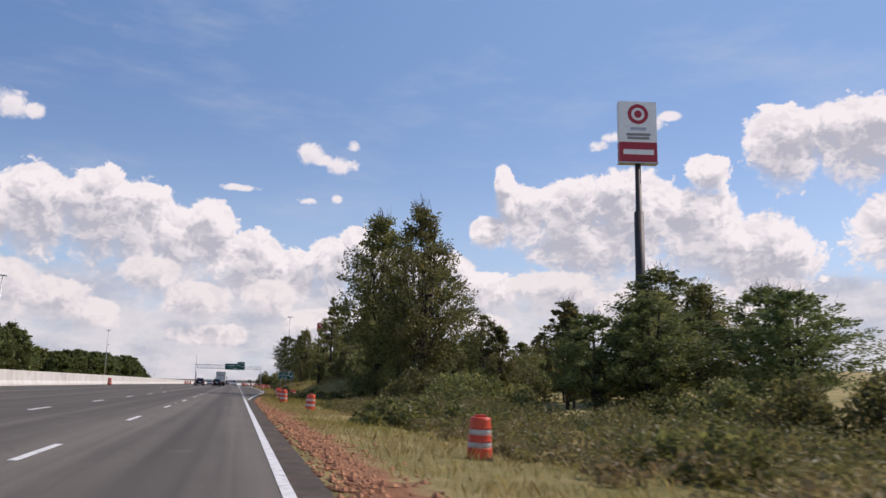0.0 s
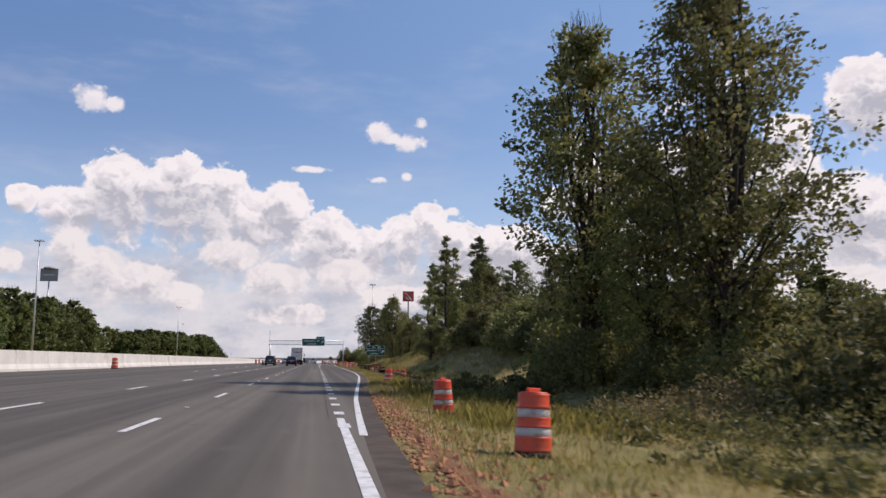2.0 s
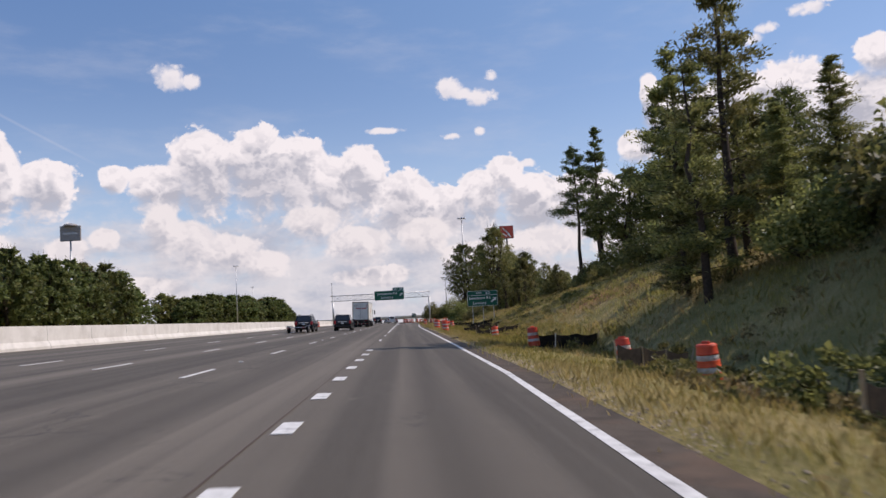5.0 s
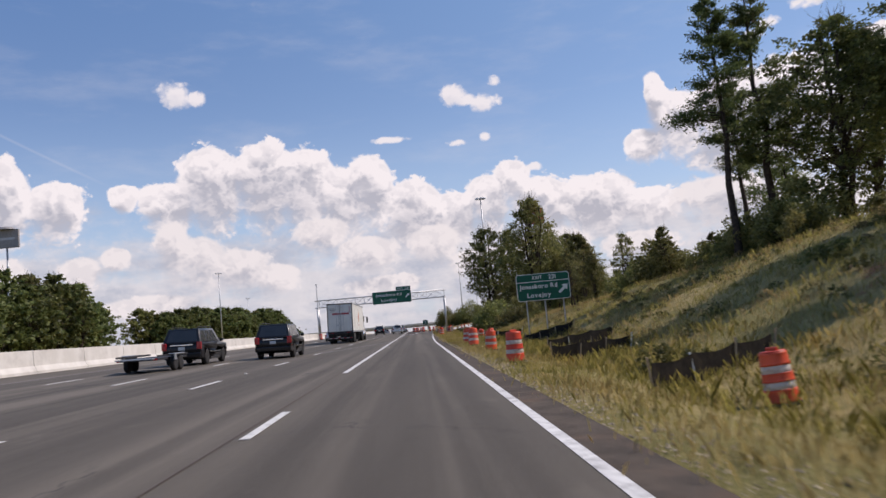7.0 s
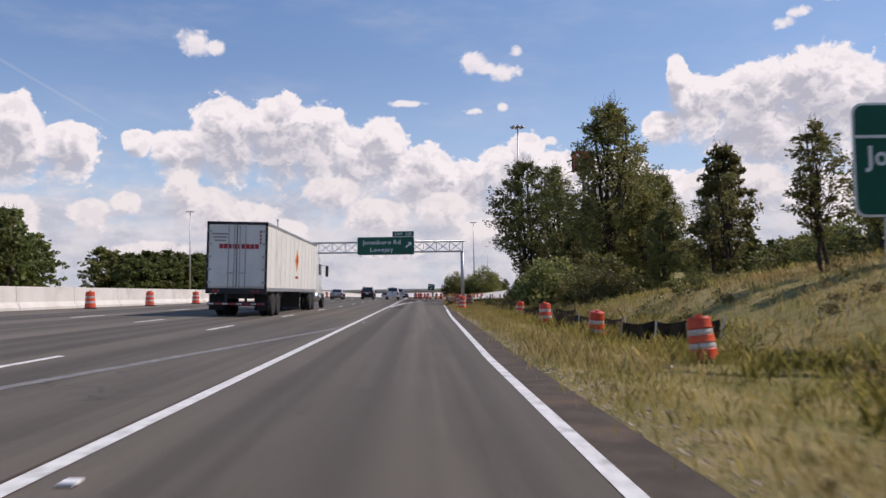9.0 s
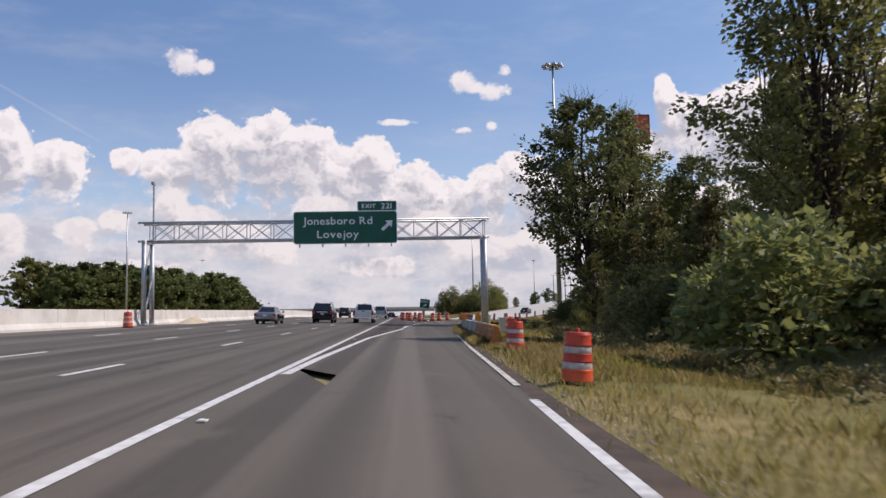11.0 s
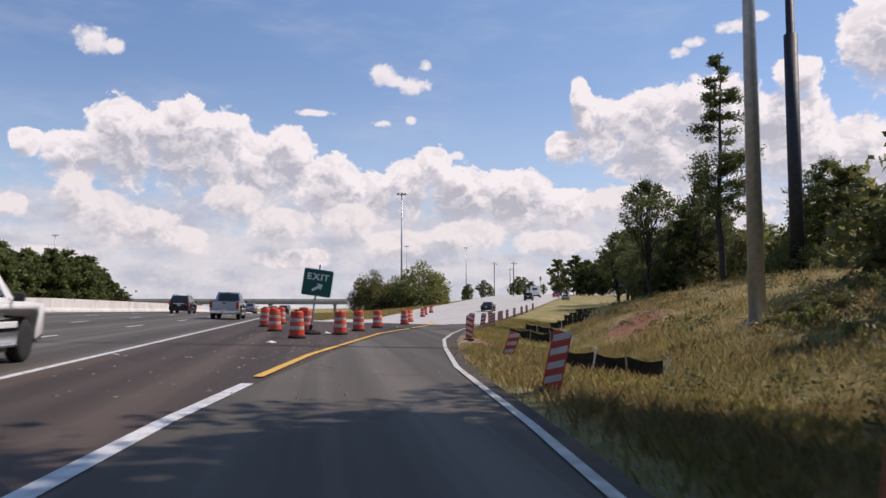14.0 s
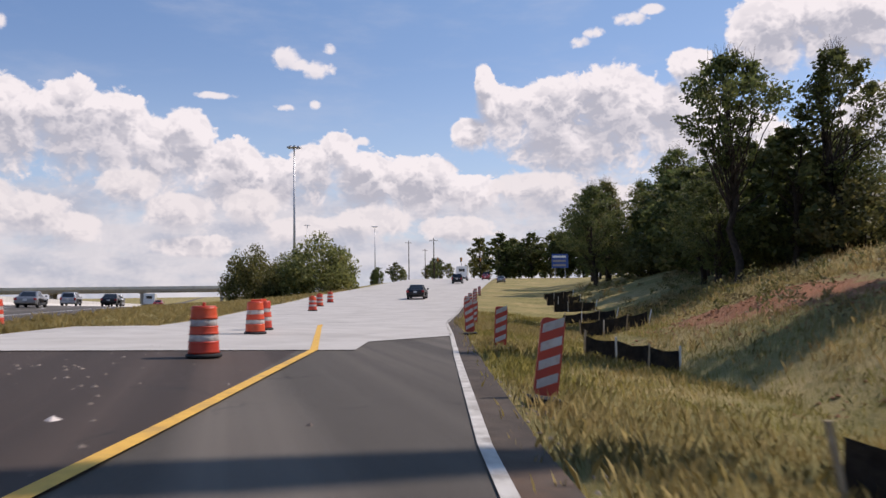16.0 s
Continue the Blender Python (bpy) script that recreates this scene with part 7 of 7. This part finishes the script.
for k in range(2600):
    y = rnd.uniform(279, 317)
    if y < 302 or k % 3 == 0:
        (tall if y < 302 and k % 2 else low_weeds).append((rnd.uniform(verge_x(y) - 0.12, barrier_x(y) - 0.27), y))
for k in range(3500):
    y = rnd.uniform(374, 470)
    lx = float(np.interp(y, LEFTY, LEFTX))
    tall.append((rnd.uniform(2.7, max(lx - 0.3, 2.9)), y))
grass_field("tall_weeds", tall, 0.12, 0.34, STRAW_BLADES, "tall seeding weeds along the barrier and gore", 63, 12, 0.09)
mix_green, mix_dry, brush = [], [], []
for k in range(11500):
    y = rnd.uniform(266, 285) if k % 4 == 0 else rnd.uniform(318, 352)
    o = 0.35 + rnd.uniform(0.05, 1) ** 1.3 * (7 if k % 4 == 0 else 9)
    x = verge_x(y) + o
    if bare(x, y, 0) + noise.noise((x * 0.7, y * 0.7, 1)) * 0.4 > 0.22:
        continue
    (mix_green if noise.noise((x * 0.3, y * 0.3, 4)) + rnd.uniform(-0.3, 0.3) > 0.12 else mix_dry).append((x, y))
for k in range(5200):
    y = rnd.uniform(326, 400)
    x = verge_x(y) + rnd.uniform(7, 24)
    if bare(x, y, 0) + rnd.uniform(-0.2, 0.2) < 0.4:
        brush.append((x, y))
bank_green = []
for k in range(13000):
    y = rnd.uniform(92, 262)
    x = verge_x(y) + rnd.uniform(4.5 if y > 135 else 6.5, 22)
    v = noise.noise((x * 0.14, y * 0.14, 6)) + rnd.uniform(-0.3, 0.3)
    (brush if v > 0.08 else bank_green).append((x, y))
grass_field("bank_grass", bank_green, 0.10, 0.34, TURF_BLADES, "rough yellow-green grass on the bank", 69, 7, 0.3, 3.0)
grass_field("verge_grass", mix_green, 0.06, 0.19, TURF_BLADES, "green grass on the ramp verge", 65, 9, 0.28)
grass_field("seeding_grass", mix_dry, 0.08, 0.27, STRAW_BLADES, "tawny seeding grass on the ramp verge", 66, 9, 0.28)
grass_field("bank_brush", brush, 0.08, 0.32, BRUSH_BLADES, "dry brown brush on the clay bank", 67, 7, 0.4, 3.0)
grass_field("low_weeds", low_weeds, 0.08, 0.26, TURF_BLADES, "low green weeds at the foot of the barrier", 68, 8, 0.1)
weeds = [(verge_x(y) + rnd.uniform(2.5, 8), y) for y in [rnd.uniform(150, 260) for _ in range(2400)]] + [(verge_x(y) + rnd.uniform(1.5, 7), y) for y in [rnd.uniform(60, 110) for _ in range(1500)]]
grass_field("green_weeds", weeds, 0.18, 0.45, TURF_BLADES, "knee-high green weeds in the ditch", 64, 9, 0.2)


def tangle(name, spots, mat_, label, seed, per=46, leaf=0.15):
    """A low tangle of leafy weeds: spots (x, y, height), each a tuft of small leaves on the ground."""
    rng = np.random.default_rng(seed)
    base = np.array([(x, y, ground_z(x, y)) for x, y, h in spots])
    hs = np.array([h for _, _, h in spots])
    n = len(spots)
    base, hs = np.repeat(base, per, 0), np.repeat(hs, per)
    N = n * per
    f = rng.uniform(0, 1, N) ** 0.7
    a, r = rng.uniform(0, 2 * math.pi, N), np.sqrt(rng.uniform(0, 1, N)) * (0.28 + 0.42 * hs) * (1.1 - 0.7 * f)
    pos = base + np.stack((np.cos(a) * r, np.sin(a) * r, f * hs * rng.uniform(0.75, 1.1, N)), 1)
    out = np.stack((np.cos(a) * 0.6, np.sin(a) * 0.6, np.full(N, 0.7)), 1)
    ln = rng.uniform(0.6, 1.5, N) * leaf
    return tagged(new(name, cards(name, pos, out, ln, ln * 0.42, mat_, rng, 0.0)), label, "brush", kind="stuff")


rnd = random.Random(21)
leafy, browned = [], []
for k in range(5200):
    y = rnd.uniform(-2, 135) if k < 3000 else rnd.uniform(135, 440)
    if y < 75:
        o = rnd.uniform(4.6, 17)
        h = min(0.25 + (o - 4.6) * 0.16, 1.25)
    elif y < 135:
        o = rnd.uniform(2.6, 8.5 if y < 95 else 6.0)
        h = 0.15 + (0.45 if y < 95 else 0.25) * rnd.random()
        if y > 95 and k % 2:
            continue
    elif y < 262:
        o = rnd.uniform(4.5, 22)
        h = 0.2 + 0.5 * rnd.random() ** 2
    elif y < 335:
        o = rnd.uniform(4.0, 14)
        h = 0.25 + 0.7 * rnd.random()
    else:
        o = rnd.uniform(9, 26)
        h = 0.2 + 0.6 * rnd.random()
    x = verge_x(y) + o
    if 280 < y < 330 and x < barrier_x(y) + 1.2:
        continue
    v = noise.noise((x * 0.2, y * 0.2, 11))
    if v + rnd.uniform(-0.25, 0.25) < (-0.25 if y < 135 else 0.0):
        continue
    (browned if noise.noise((x * 0.11, y * 0.11, 17)) + rnd.uniform(-0.3, 0.3) > (0.2 if y < 135 else 0.05) else leafy).append((x, y, h * (0.7 + 0.9 * max(v, 0) + 0.3 * rnd.random())))
tangle("leafy_brush", leafy, LEAF_C, "tangled green brush and weeds beside the road", 71)
tangle("browned_brush", browned, DRY_LEAF, "browned dry brush and seed heads on the verge", 72)


def scatter(name, spots, size, mat_, label, category, seed):
    """Small uneven stones or scraps, joined."""
    rng = random.Random(seed)
    vs, fs = [], []
    for x, y in spots:
        s = rng.uniform(*size)
        z = ground_z(x, y)
        b = len(vs)
        pts = [(1, 0, 0), (0, 1, 0), (-1, 0, 0), (0, -1, 0), (0, 0, 0.8), (0, 0, -0.5)]
        vs += [(x + p[0] * s * rng.uniform(0.6, 1.3), y + p[1] * s * rng.uniform(0.6, 1.3), z + p[2] * s * rng.uniform(0.5, 1)) for p in pts]
        for i in range(4):
            j = (i + 1) % 4
            fs += [(b + i, b + j, b + 4), (b + j, b + i, b + 5)]
    me = bpy.data.meshes.new(name)
    me.from_pydata(vs, [], fs)
    me.materials.append(mat_)
    return tagged(new(name, me), label, category, kind="stuff")


scatter("gravel", [(verge_x(y) + abs(rnd.gauss(0.1, 0.7)), y) for y in [rnd.uniform(100, 365) for _ in range(5200)]] + [(verge_x(y) + rnd.uniform(0.2, 3.0), y) for y in [rnd.uniform(338, 356) for _ in range(1600)]], (0.01, 0.034), STONE, "loose gravel along the shoulder", "gravel", 1)
scatter("pale_gravel", [(verge_x(y) + abs(rnd.gauss(0.0, 0.45)), y) for y in [rnd.uniform(120, 262) for _ in range(5200)]] + [(verge_x(y) + abs(rnd.gauss(0.5, 0.8)), y) for y in [rnd.uniform(338, 358) for _ in range(3600)]], (0.008, 0.026), PALE_STONE, "pale crushed stone at the shoulder edge", "gravel", 5)
scatter("clay_clods", [(verge_x(y) + abs(rnd.gauss(0.5, 0.7)), y) for y in [rnd.uniform(3, 75) for _ in range(2600)]] + [(rnd.uniform(19, 30), rnd.uniform(342, 366)) for _ in range(1200)] + [(rnd.gauss(28.4, 1.8), rnd.gauss(376, 4.5)) for _ in range(900)], (0.02, 0.09), CLOD, "red clay clods beside the road", "soil", 2)
scatter("road_debris", [(float(np.interp(y, (300, 345, 372), (2.0, 4.5, 9.0))) + rnd.gauss(0, 1.6), y) for y in [rnd.uniform(325, 374) for _ in range(520)]], (0.012, 0.05), STONE, "small debris on the gore asphalt", "debris", 3)
scatter("litter", [(6.9, 220.2), (7.1, 220.6), (5.0, 349.2), (8.9, 226), (3.2, 340), (6.2, 356), (9.3, 362)], (0.08, 0.16), TRASH, "scraps of litter on the verge", "litter", 4)
